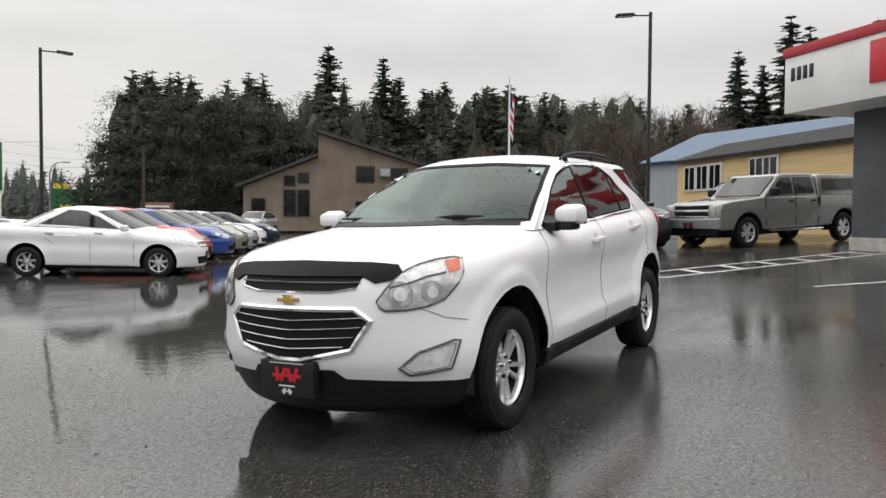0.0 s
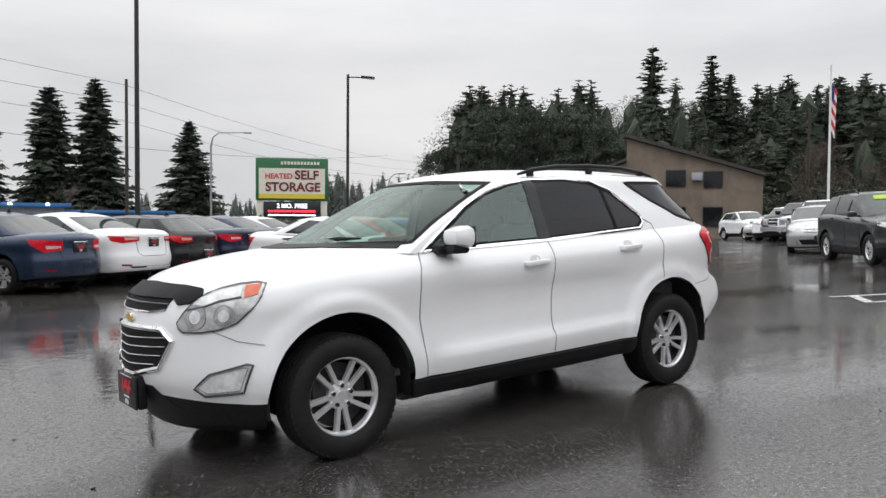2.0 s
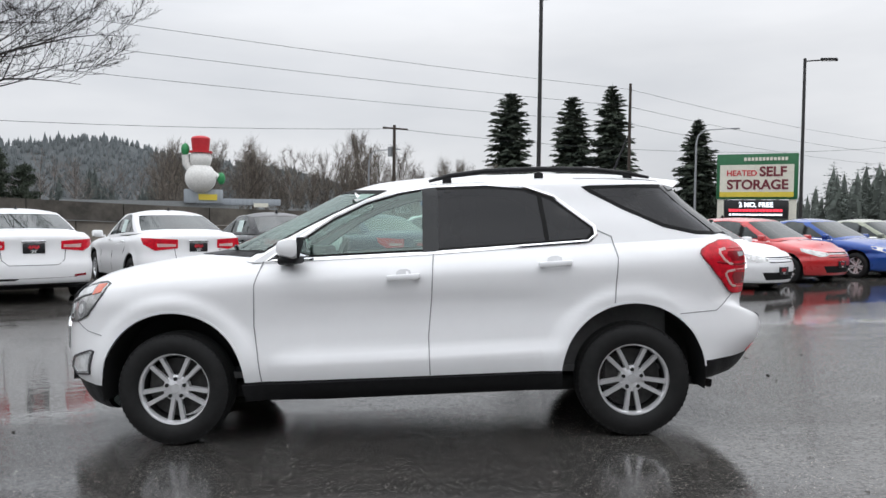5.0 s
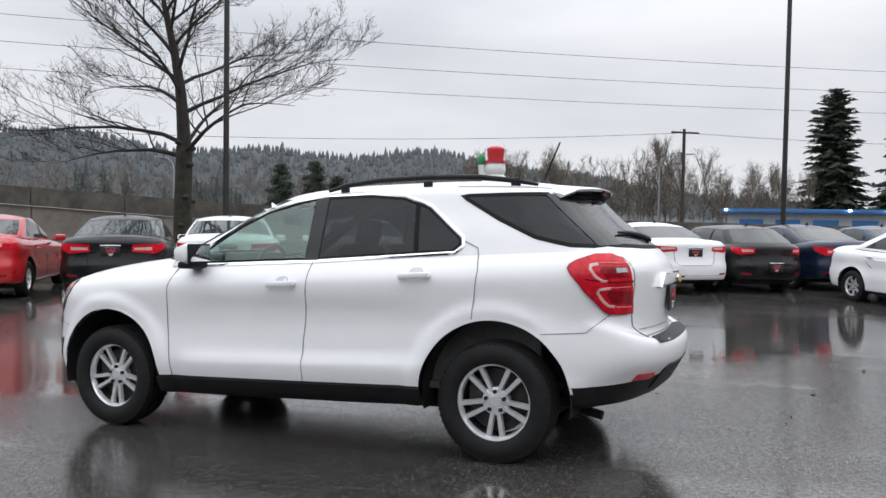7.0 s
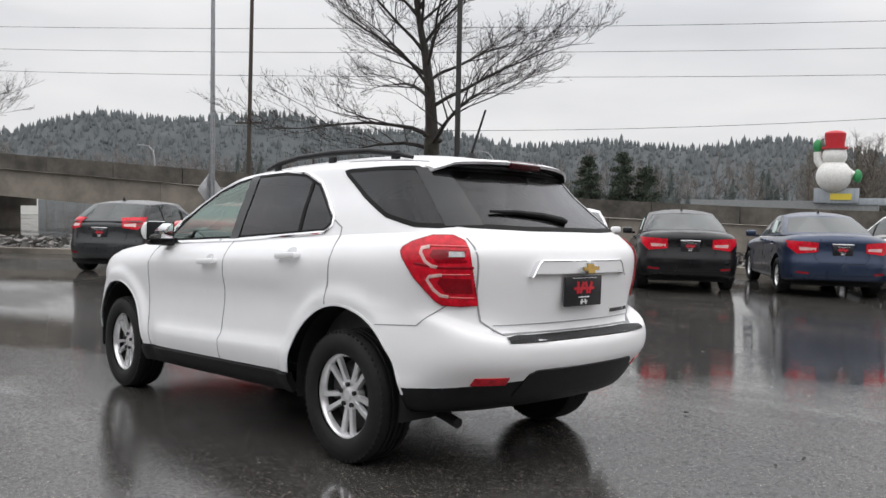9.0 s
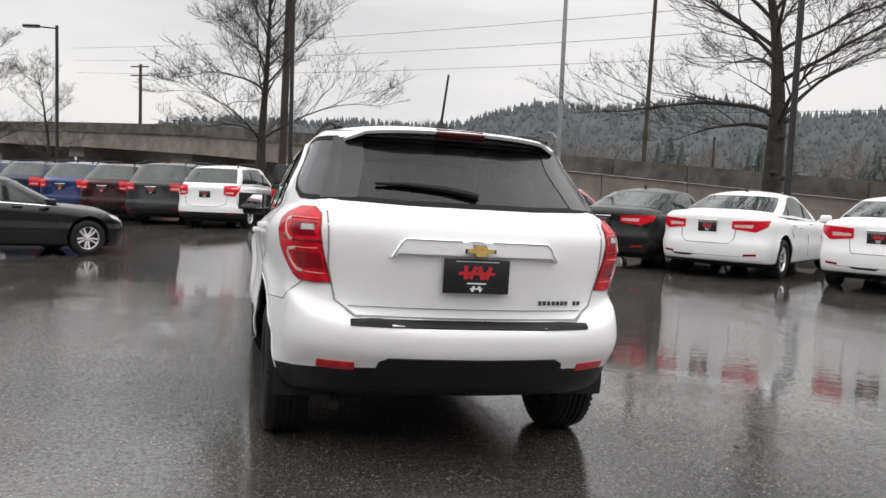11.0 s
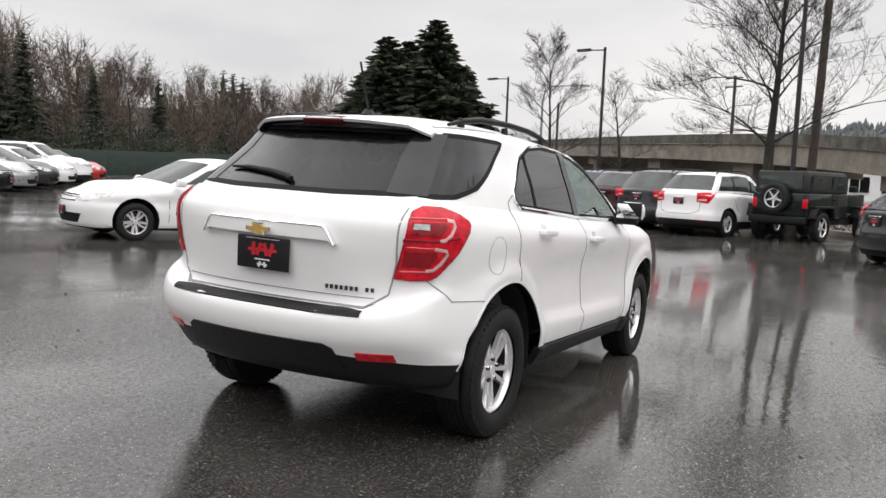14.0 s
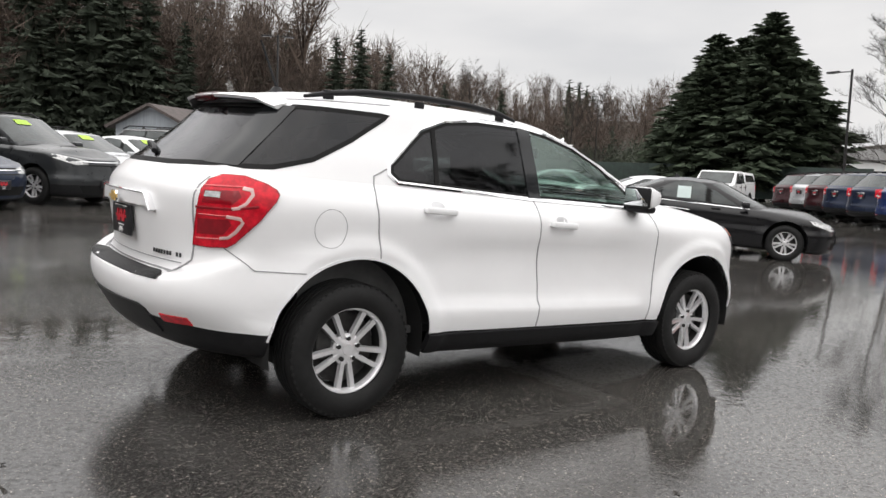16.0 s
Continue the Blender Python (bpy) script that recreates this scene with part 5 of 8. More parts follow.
def profile_block(poly, half, bevel=0.04, lean=None):
    """A side outline drawn out to both flanks, its rims rounded; lean narrows it with height."""
    bm = bmesh.new()
    f = bm.faces.new([bm.verts.new((x, -half, z)) for x, z in poly])
    r = bmesh.ops.extrude_face_region(bm, geom=[f])
    bmesh.ops.translate(bm, vec=(0, 2 * half, 0), verts=[v for v in r["geom"] if isinstance(v, bmesh.types.BMVert)])
    rims = [e for e in bm.edges if abs(e.verts[0].co.y - e.verts[1].co.y) < 1e-4]
    bmesh.ops.bevel(bm, geom=rims, offset=bevel, segments=3, affect="EDGES", profile=0.6)
    if lean:
        for v in bm.verts:
            v.co.y *= lean(v.co.z)
    bmesh.ops.recalc_face_normals(bm, faces=bm.faces[:])
    return bm


def flank_pane(poly, s, y_of, thick=0.012):
    """A pane lying on a leaning flank."""
    bm = bmesh.new()
    f = bm.faces.new([bm.verts.new((x, s * y_of(z), z)) for x, z in poly])
    r = bmesh.ops.extrude_face_region(bm, geom=[f])
    bmesh.ops.translate(bm, vec=(0, s * thick, 0), verts=[v for v in r["geom"] if isinstance(v, bmesh.types.BMVert)])
    bmesh.ops.recalc_face_normals(bm, faces=bm.faces[:])
    return bm


def pickup(label, colour, at, canopy=True):
    """A crew-cab pickup, with or without a canopy over its bed."""
    car = thing("pickup_truck", label, "pickup", at, "parked cars")
    arch = lambda cx, r: [(cx + r * math.cos(t), 0.40 + r * math.sin(t)) for t in [radians(8 + 164 * k / 14) for k in range(15)]]
    low = [(2.70, 0.46), (2.80, 0.60), (2.81, 1.00), (2.74, 1.12), (2.35, 1.19), (1.32, 1.27), (-3.0, 1.27), (-3.04, 0.62), (-2.92, 0.52)] + arch(-1.825, 0.49)[::-1] + [(-1.2, 0.46), (1.2, 0.44)] + arch(1.825, 0.49)[::-1]
    part("body", profile_block(low, 0.985, 0.05, lambda z: 1.0 - 0.05 * smoothstep(0.95, 1.30, z) - 0.03 * smoothstep(0.75, 0.45, z)), colour, car)
    lean = lambda z: 1.0 - 0.13 * smoothstep(1.20, 1.90, z)
    y_of = lambda z: 0.93 * lean(z) + 0.002
    part("cab", profile_block([(1.30, 1.20), (1.22, 1.28), (0.62, 1.80), (0.45, 1.86), (-0.60, 1.87), (-0.74, 1.81), (-0.80, 1.20)], 0.93, 0.05, lean), colour, car)
    part("windscreen", profile_block([(1.20, 1.315), (1.215, 1.32), (0.66, 1.805), (0.645, 1.80)], 0.76, 0.004), AUTOGLASS, car)
    if canopy:
        part("canopy", profile_block([(-0.86, 1.26), (-0.90, 1.78), (-1.0, 1.84), (-2.88, 1.81), (-3.0, 1.70), (-3.04, 1.26)], 0.93, 0.05, lean), colour, car, "matching bed canopy")
    part("bumper", profile_block([(2.76, 0.50), (2.90, 0.52), (2.92, 0.74), (2.80, 0.78)], 0.97, 0.03), SILVER if colour is GREY else CHROME, car, "bright front bumper")
    part("front_valance", boxed(0.10, 1.7, 0.24, pose(2.76, 0, 0.44), 0.03), PLASTIC, car)
    gr = part("grille", boxed(0.05, 1.16, 0.34, pose(2.80, 0, 0.95), 0.02), SEAM, car, "black grille with chrome bars")
    for z in (0.80, 0.95, 1.10):
        part("grille_bar", boxed(0.05, 1.18, 0.05 if z != 0.95 else 0.08, pose(2.815, 0, z), 0.012), CHROME, gr)
    part("tailgate", boxed(0.03, 1.5, 0.5, pose(-3.04, 0, 0.98), 0.01), colour, car)
    part("rear_bumper", boxed(0.18, 1.85, 0.2, pose(-3.08, 0, 0.58), 0.03), CHROME, car)
    for s in (1, -1):
        part("headlight", boxed(0.14, 0.30, 0.30, pose(2.745, s * 0.76, 0.95), 0.04), LAMPBOWL, car)
        part("turn_signal", boxed(0.12, 0.06, 0.26, pose(2.71, s * 0.90, 0.95), 0.02), AMBER, car)
        part("tail_light", boxed(0.06, 0.12, 0.40, pose(-3.0, s * 0.90, 1.03), 0.02), REDLENS, car)
        part("side_window", flank_pane([(0.98, 1.33), (0.58, 1.70), (0.50, 1.745), (0.16, 1.76), (0.16, 1.33)], s, y_of), AUTOGLASS, car)
        part("side_window", flank_pane([(0.06, 1.33), (0.06, 1.76), (-0.58, 1.76), (-0.66, 1.70), (-0.68, 1.33)], s, y_of), AUTOGLASS, car)
        if canopy:
            part("canopy_window", flank_pane([(-1.02, 1.40), (-1.06, 1.72), (-2.72, 1.70), (-2.82, 1.40)], s, y_of), DARKGLASS, car)
        for x in (1.22, 0.11, -0.76):
            part("shut_line", boxed(0.014, 0.012, 0.74, pose(x, s * 0.978, 0.88)), SEAM, car)
        part("bed_gap", boxed(0.035, 0.02, 0.62, pose(-0.83, s * 0.972, 0.95)), SEAM, car)
        for x in (0.26, -0.60):
            part("door_handle", boxed(0.18, 0.04, 0.045, pose(x, s * 0.965, 1.14), 0.012), SEAM, car)
        part("door_mirror", boxed(0.14, 0.24, 0.20, pose(0.98, s * 1.06, 1.40), 0.04), PLASTIC, car)
        part("running_board", boxed(2.0, 0.14, 0.05, pose(0.1, s * 0.97, 0.40), 0.015), CHROME, car)
        for cx in (1.825, -1.825):
            bmw = bmesh.new()
            ring = [[bmw.verts.new((cx + 0.488 * math.cos(t), s * yy, 0.40 + 0.488 * math.sin(t))) for t in [radians(-10 + 200 * k / 16) for k in range(17)]] for yy in (0.972, 0.62)]
            for k in range(16):
                bmw.faces.new((ring[0][k], ring[0][k + 1], ring[1][k + 1], ring[1][k]))
            bmw.faces.new(ring[1])
            part("wheel_housing", bmw, UNDER, car)
    dealer_plate(car, 2.93, 0.60, 1)
    part("underbody", boxed(5.2, 1.2, 0.2, pose(-0.1, 0, 0.44)), UNDER, car)
    add_wheels(car, 3.65, 1.72, 0.39, *wheel_set(0.39, 5, True))
    return car


def jeep(label, colour, at):
    """A boxy two-door off-roader with a hard top and a spare wheel on its tailgate."""
    car = thing("off_roader", label, "car", at, "parked cars")
    part("tub", boxed(2.15, 1.52, 0.66, pose(-0.72, 0, 0.92), 0.05), colour, car)
    bm = bmesh.new()
    vs = box(bm, 1.35, 1.38, 0.52, pose(1.02, 0, 0.99), 0.05)
    for v in bm.verts:
        if v.co.x > 1.0:
            v.co.y *= 0.86
    part("bonnet", bm, colour, car)
    bm = bmesh.new()
    box(bm, 2.1, 1.46, 0.55, pose(-0.72, 0, 1.52), 0.05)
    for v in bm.verts:
        if v.co.z > 1.5:
            v.co.y *= 0.92
            v.co.x = -0.72 + (v.co.x + 0.72) * 0.97
    part("hard_top", bm, mat("hardtop_black", (0.012, 0.013, 0.013), 0.5), car, "black hard top")
    bm = bmesh.new()
    box(bm, 0.06, 1.34, 0.50, pose(0.38, 0, 1.50, 0, -16, 0), 0.02)
    part("screen_frame", bm, colour, car)
    part("windscreen", boxed(0.03, 1.18, 0.38, pose(0.42, 0, 1.50, 0, -16, 0)), AUTOGLASS, car)
    part("rear_window", boxed(0.03, 1.12, 0.36, pose(-1.77, 0, 1.52)), AUTOGLASS, car)
    part("tailgate", boxed(0.05, 1.3, 0.56, pose(-1.80, 0, 0.93), 0.02), colour, car)
    part("rear_bumper", boxed(0.18, 1.5, 0.18, pose(-1.88, 0, 0.56), 0.03), PLASTIC, car)
    part("front_bumper", boxed(0.2, 1.55, 0.2, pose(1.86, 0, 0.56), 0.03), PLASTIC, car)
    part("grille", boxed(0.06, 1.1, 0.42, pose(1.70, 0, 0.98), 0.02), colour, car)
    ty, rm, bk = wheel_set(0.385, 5, False)
    for s in (1, -1):
        for x in (1.21, -1.21):
            bm = bmesh.new()
            box(bm, 0.98, 0.26, 0.06, pose(x, s * 0.80, 0.90), 0.02)
            box(bm, 0.07, 0.26, 0.32, pose(x + 0.47, s * 0.80, 0.76, 0, -20, 0), 0.02)
            box(bm, 0.07, 0.26, 0.32, pose(x - 0.47, s * 0.80, 0.76, 0, 20, 0), 0.02)
            part("fender", bm, PLASTIC, car)
        part("side_window", boxed(0.72, 0.03, 0.36, pose(-0.12, s * 0.725, 1.52, -4 * s)), AUTOGLASS, car)
        part("side_window", boxed(0.95, 0.03, 0.36, pose(-1.12, s * 0.725, 1.52, -4 * s)), AUTOGLASS, car)
        part("shut_line", boxed(0.012, 0.01, 0.6, pose(-0.55, s * 0.762, 0.92)), SEAM, car)
        part("tail_light", boxed(0.06, 0.13, 0.24, pose(-1.80, s * 0.67, 0.98), 0.015), REDLENS, car)
        bm = bmesh.new()
        cone(bm, 0.10, 0.10, 0.05, pose(1.73, s * 0.40, 1.02, 0, 90, 0), 16)
        part("headlight", bm, CLEARLENS, car)
        part("door_mirror", boxed(0.1, 0.2, 0.16, pose(0.25, s * 0.90, 1.38), 0.03), PLASTIC, car)
        part("door_handle", boxed(0.14, 0.03, 0.04, pose(-0.42, s * 0.775, 1.08), 0.01), SEAM, car)
    spare = part("spare_wheel", bk, None, car, "spare wheel on tailgate", m=pose(-1.97, 0.05, 1.10, 0, 0, 90))
    part("tyre", ty, None, spare)
    part("rim", rm, None, spare)
    part("underbody", boxed(3.2, 1.1, 0.2, pose(0, 0, 0.52)), UNDER, car)
    add_wheels(car, 2.42, 1.57, 0.385, ty, rm, bk)
    return car


def rear_at(x, y, heading, spec):
    """A pose for a car whose tail stands at x, y."""
    back = spec.get("L", 4.4) - spec.get("wb", 2.6) / 2 - spec.get("fo", 0.85)
    a = radians(heading)
    return on_ground(x + math.cos(a) * back, y + math.sin(a) * back, heading)


def nose_at(x, y, heading, spec):
    fwd = spec.get("wb", 2.6) / 2 + spec.get("fo", 0.85)
    a = radians(heading)
    return on_ground(x - math.cos(a) * fwd, y - math.sin(a) * fwd, heading)
ROW = -54.0


def stand(name, label, colour, x, y, heading, spec, cat="car", nose=False, **kw):
    s = {**spec, **kw}
    m = (nose_at if nose else rear_at)(x, y, heading, s)
    return parked_car(name, label, cat, colour, m, **s)


def in_row(name, label, colour, u, d, spec, heading=ROW, **kw):
    x, y = row_pos(u, d)
    return stand(name, label, colour, x, y, heading, spec, **kw)


# the row backed by the planting strip, tails to the lot
in_row("hatchback_car", "dark grey small hatchback parked tail out", CHARCOAL, 7.6, 8.8, HATCH)
in_row("sedan_car", "bright red compact sedan with low boot spoiler", RED, 5.45, 8.8, SEDAN_M, lamp=(0.86, 0.97, 0.38), wheel=(0.32, 5, True))
in_row("sedan_car", "black compact sedan with winged tail lamps", BLACK, 3.05, 8.8, SEDAN_M, lamp=(0.80, 0.97, 0.36))
in_row("sedan_car", "white midsize sedan with chrome bumper strip", WHITE, 1.1, 8.8, SEDAN_L, wheel=(0.335, 5, False))
in_row("sedan_car", "white compact sedan with boomerang tail lamps", WHITE, -1.45, 8.8, SEDAN_M, paper=True)
in_row("sedan_car", "black small sedan with price sheet in window", BLACK, -3.6, 8.8, SEDAN_S, paper=True)
in_row("sedan_car", "steel blue small sedan with price sheet in window", STEELBLUE, -6.05, 8.8, SEDAN_S, paper=True)
in_row("sedan_car", "white midsize sedan with slim tail lamps", WHITE, -8.1, 8.8, SEDAN_L, lamp=(0.86, 0.99, 0.42))
in_row("wagon_car", "black small wagon with oval tail lamps", BLACK, -9.95, 8.8, HATCH, H=1.44, L=4.25, lamp=(0.82, 0.97, 0.48), plate_z=0.55)
in_row("sedan_car", "dark navy midsize sedan with red lamps", NAVY, -12.2, 9.0, SEDAN_L)
in_row("sedan_car", "blue compact sedan parked tail out", STEELBLUE, -14.6, 9.4, SEDAN_M)
in_row("sedan_car", "white compact sedan behind the others", WHITE, -16.9, 9.8, SEDAN_M)
# nose-out row
in_row("sedan_car", "white small sedan parked nose out on wet ground", WHITE, -11.6, 8.55, SEDAN_S, heading=126, wheel=(0.305, 7, False))
in_row("hatchback_car", "bright red small hatchback parked nose out", RED, -14.6, 4.6, HATCH, heading=126, nose=True)
in_row("sedan_car", "blue compact sedan parked nose out", BLUE, -17.4, 4.4, SEDAN_M, heading=126, nose=True)
in_row("sedan_car", "grey green compact sedan parked nose out", GREENISH, -20.2, 4.4, SEDAN_M, heading=126, nose=True)
in_row("sedan_car", "silver midsize sedan parked nose out", SILVER, -23.0, 4.4, SEDAN_L, heading=126, nose=True)
in_row("sedan_car", "white midsize sedan parked nose out", WHITE, -25.8, 4.4, SEDAN_L, heading=126, nose=True)
in_row("sedan_car", "navy compact sedan parked nose out", NAVY, -29.5, 4.2, SEDAN_M, heading=126, nose=True)
stand("crossover_car", "dark blue crossover by the brown building", STEELBLUE, -39.5, -29.5, 60, SUV)
stand("crossover_car", "white crossover by the brown building", WHITE, -40.5, -25.0, 60, SUV)
stand("crossover_car", "silver crossover far across the lot", SILVER, -36.0, -34.5, 20, SUV)
# standing across the lot
stand("sedan_car", "black large sedan with chrome window surround", BLACK, 9.45, 7.75, -57, SEDAN_L, L=5.05, wb=2.83, lamp=(0.82, 0.98, 0.45), paper=True, wheel=(0.345, 5, True))
stand("sedan_car", "white compact sedan with clear front lamps", WHITE, 7.9, 7.5, 158, SEDAN_M, paper=True, lamp=(0.84, 0.98, 0.40), wheel=(0.32, 5, True))
stand("sedan_car", "white sedan behind the black one", WHITE, 11.6, 10.0, -57, SEDAN_M)
stand("sedan_car", "silver sedan in the far lane", SILVER, 17.0, 18.5, -58, SEDAN_M)
# beside the dealership
stand("crossover_car", "charcoal small crossover with lime windscreen sticker", CHARCOAL, -14.6, -2.7, 47, SUV, sticker=True, nose=True)
stand("crossover_car", "dark green crossover with sloping bonnet", DARKGREEN, -17.4, -2.2, -20, SUV, nose=True)
stand("sedan_car", "silver sedan between larger cars", SILVER, -19.0, -7.5, 30, SEDAN_M, nose=True)
pickup("grey crew cab pickup with matching canopy", GREY, on_ground(-17.9, -0.35, -33))
TRUCK = dict(wb=3.65, fo=0.98)
pickup("white pickup in the far row", WHITE, nose_at(-28.6, -13.6, 4, TRUCK), False)
pickup("dark green pickup in the far row", DARKGREEN, nose_at(-31.2, -16.0, 4, TRUCK), False)
stand("crossover_car", "white crossover in the far row", WHITE, -33.6, -18.3, 4, SUV_L, nose=True)
stand("sedan_car", "silver sedan in the far row", SILVER, -36.2, -20.6, 4, SEDAN_M, nose=True)
jeep("dark green boxy off-roader with tailgate spare wheel", DARKGREEN, rear_at(16.9, -0.5, -23, dict(L=3.9, wb=2.42, fo=0.75)))
pickup("white pickup far behind the sedans", WHITE, on_ground(30.0, 18.0, 200))
# row of crossovers, tails to the lot
FAR = -22.0
stand("crossover_car", "white compact crossover with red lamps", WHITE, 16.5, 1.9, FAR, SUV, H=1.72)
stand("crossover_car", "grey large crossover with chrome bumper strip", CHARCOAL, 18.0, 3.4, FAR, SUV_L)
stand("crossover_car", "black maroon crossover with sloping tail", MAROON, 19.5, 4.9, FAR, SUV, H=1.70)
stand("crossover_car", "dark blue crossover with roof rails", DEEPBLUE, 20.9, 6.3, FAR, SUV, H=1.72)
stand("crossover_car", "navy compact crossover parked in line", NAVY, 22.6, 8.0, FAR, SUV)
stand("crossover_car", "navy crossover parked in line", NAVY, 24.5, 9.8, FAR, SUV)
stand("crossover_car", "dark red crossover parked in line", MAROON, 26.2, 11.4, FAR, SUV)
stand("crossover_car", "silver white crossover parked in line", SILVER, 27.8, 12.9, FAR, SUV)
stand("crossover_car", "maroon crossover at the end of the line", MAROON, 29.6, 14.7, FAR, SUV)
# row along the house side, noses to the lot
in_row("sedan_car", "navy sedan with chrome nose parked nose out", NAVY, 5.3, -9.3, SEDAN_M, nose=True)
in_row("crossover_car", "dark grey crossover with chrome grille", CHARCOAL, 7.9, -9.4, SUV, sticker=True, nose=True)
in_row("sedan_car", "silver sedan parked nose out", SILVER, 10.5, -10.0, SEDAN_M, sticker=True, nose=True)
in_row("sedan_car", "white sedan with green windscreen sticker", WHITE, 13.0, -10.2, SEDAN_M, sticker=True, nose=True)
in_row("crossover_car", "black large crossover parked nose out", BLACK, 15.5, -10.3, SUV_L, nose=True)
in_row("sedan_car", "white coupe parked nose out", WHITE, 18.0, -10.4, SEDAN_S, nose=True)
in_row("sedan_car", "black sedan parked nose out", BLACK, 20.5, -10.5, SEDAN_M, nose=True)
in_row("hatchback_car", "silver hatchback parked nose out", SILVER, 23.0, -10.6, HATCH, nose=True)
in_row("sedan_car", "dark sedan parked nose out", CHARCOAL, 25.5, -10.7, SEDAN_M, nose=True)
in_row("sedan_car", "white sedan parked nose out", WHITE, 28.0, -10.8, SEDAN_M, nose=True)
in_row("crossover_car", "white crossover parked nose out", WHITE, 30.6, -10.9, SUV, nose=True)
in_row("sedan_car", "red sedan at the end of the row", RED, 33.2, -11.0, SEDAN_M, nose=True)
in_row("crossover_car", "dark crossover standing behind the row", CHARCOAL, 14.0, -18.5, SUV_L, heading=36)


# ---- ground ----
def spread(hi, fine, step):
    a = list(np.arange(-fine, fine + 0.01, step))
    s, v = step, fine
    while v < hi:
        s *= 1.35
        v += s
        a.append(v)
        a.insert(0, -v)
    return a


gx = spread(3000, 45, 1.0)
gn = len(gx)
gme = bpy.data.meshes.new("ground")
gme.from_pydata([(x, y, ground_z(x, y)) for y in gx for x in gx], [], [(j * gn + i, j * gn + i + 1, (j + 1) * gn + i + 1, (j + 1) * gn + i) for j in range(gn - 1) for i in range(gn - 1)])
gme.polygons.foreach_set("use_smooth", [True] * len(gme.polygons))


def wet_asphalt():
    """Asphalt under a film of rain: dark stone grain, smooth pools, and streaks left by running water."""
    m = bpy.data.materials.new("wet_asphalt")
    m.use_nodes = True
    nt = m.node_tree
    b = nt.nodes["Principled BSDF"]

    def blend(kind, a, c):
        x = nt.nodes.new("ShaderNodeMixRGB")
        x.blend_type = kind
        x.inputs["Fac"].default_value = 1.0
        nt.links.new(a, x.inputs["Color1"])
        nt.links.new(c, x.inputs["Color2"])
        return x.outputs["Color"]
    stone = noise_node(nt, 55, 3, 0.8)
    chips = noise_node(nt, 85, 2, 0.7)
    c1 = ramp_node(nt, stone, (0.026, 0.0250, 0.0240), (0.145, 0.137, 0.128), 0.38, 0.72)
    c3 = ramp_node(nt, chips, (0.7, 0.7, 0.7), (4.6, 4.4, 4.2), 0.63, 0.70)
    c2 = ramp_node(nt, noise_node(nt, 0.25, 5, 0.6), (0.70, 0.70, 0.71), (1.25, 1.24, 1.21))
    nt.links.new(blend("MULTIPLY", blend("MULTIPLY", c1, c3), c2), b.inputs["Base Color"])
    # broad pools, and narrow bands along the rows
    co = nt.nodes.new("ShaderNodeTexCoord")
    mp = nt.nodes.new("ShaderNodeMapping")
    mp.inputs["Rotation"].default_value = (0, 0, radians(-36))
    mp.inputs["Scale"].default_value = (0.22, 1.3, 1)
    nt.links.new(co.outputs["Object"], mp.inputs["Vector"])
    band = nt.nodes.new("ShaderNodeTexNoise")
    band.inputs["Scale"].default_value, band.inputs["Detail"].default_value, band.inputs["Roughness"].default_value = 0.55, 5, 0.6
    nt.links.new(mp.outputs["Vector"], band.inputs["Vector"])
    pool = noise_node(nt, 0.26, 6, 0.62)
    add = nt.nodes.new("ShaderNodeMath")
    add.operation = "MULTIPLY_ADD"
    add.inputs[1].default_value = 0.5
    half = nt.nodes.new("ShaderNodeMath")
    half.operation = "MULTIPLY"
    half.inputs[1].default_value = 0.5
    nt.links.new(pool, half.inputs[0])
    nt.links.new(band.outputs["Fac"], add.inputs[0])
    nt.links.new(half.outputs[0], add.inputs[2])
    # the shallow gutter along the rows holds the most water
    across = nt.nodes.new("ShaderNodeVectorMath")
    across.operation = "DOT_PRODUCT"
    across.inputs[1].default_value = (0.588, -0.809, 0)
    nt.links.new(co.outputs["Object"], across.inputs[0])
    gap = nt.nodes.new("ShaderNodeMath")
    gap.operation = "SUBTRACT"
    gap.inputs[1].default_value = 3.3
    nt.links.new(across.outputs["Value"], gap.inputs[0])
    off = nt.nodes.new("ShaderNodeMath")
    off.operation = "ABSOLUTE"
    nt.links.new(gap.outputs[0], off.inputs[0])
    gut = nt.nodes.new("ShaderNodeMapRange")
    gut.interpolation_type = "SMOOTHSTEP"
    gut.inputs["From Min"].default_value, gut.inputs["From Max"].default_value = 0.7, 2.3
    gut.inputs["To Min"].default_value, gut.inputs["To Max"].default_value = 0.10, 0.0
    nt.links.new(off.outputs[0], gut.inputs["Value"])
    # the crown of the lot, uphill of the gutter, sheds it
    crest = nt.nodes.new("ShaderNodeMapRange")
    crest.interpolation_type = "SMOOTHSTEP"
    crest.inputs["From Min"].default_value, crest.inputs["From Max"].default_value = 3.0, 1.2
    crest.inputs["To Min"].default_value, crest.inputs["To Max"].default_value = 0.02, -0.035
    nt.links.new(across.outputs["Value"], crest.inputs["Value"])
    shed = nt.nodes.new("ShaderNodeMath")
    shed.operation = "ADD"
    nt.links.new(add.outputs[0], shed.inputs[0])
    nt.links.new(crest.outputs["Result"], shed.inputs[1])
    total = nt.nodes.new("ShaderNodeMath")
    total.operation = "ADD"
    nt.links.new(shed.outputs[0], total.inputs[0])
    nt.links.new(gut.outputs["Result"], total.inputs[1])
    wet = total.outputs[0]
    b.inputs["IOR"].default_value = 1.33
    b.inputs["Specular IOR Level"].default_value = 0.0
    # stones that stand above the film stay matt
    film = nt.nodes.new("ShaderNodeMixRGB")
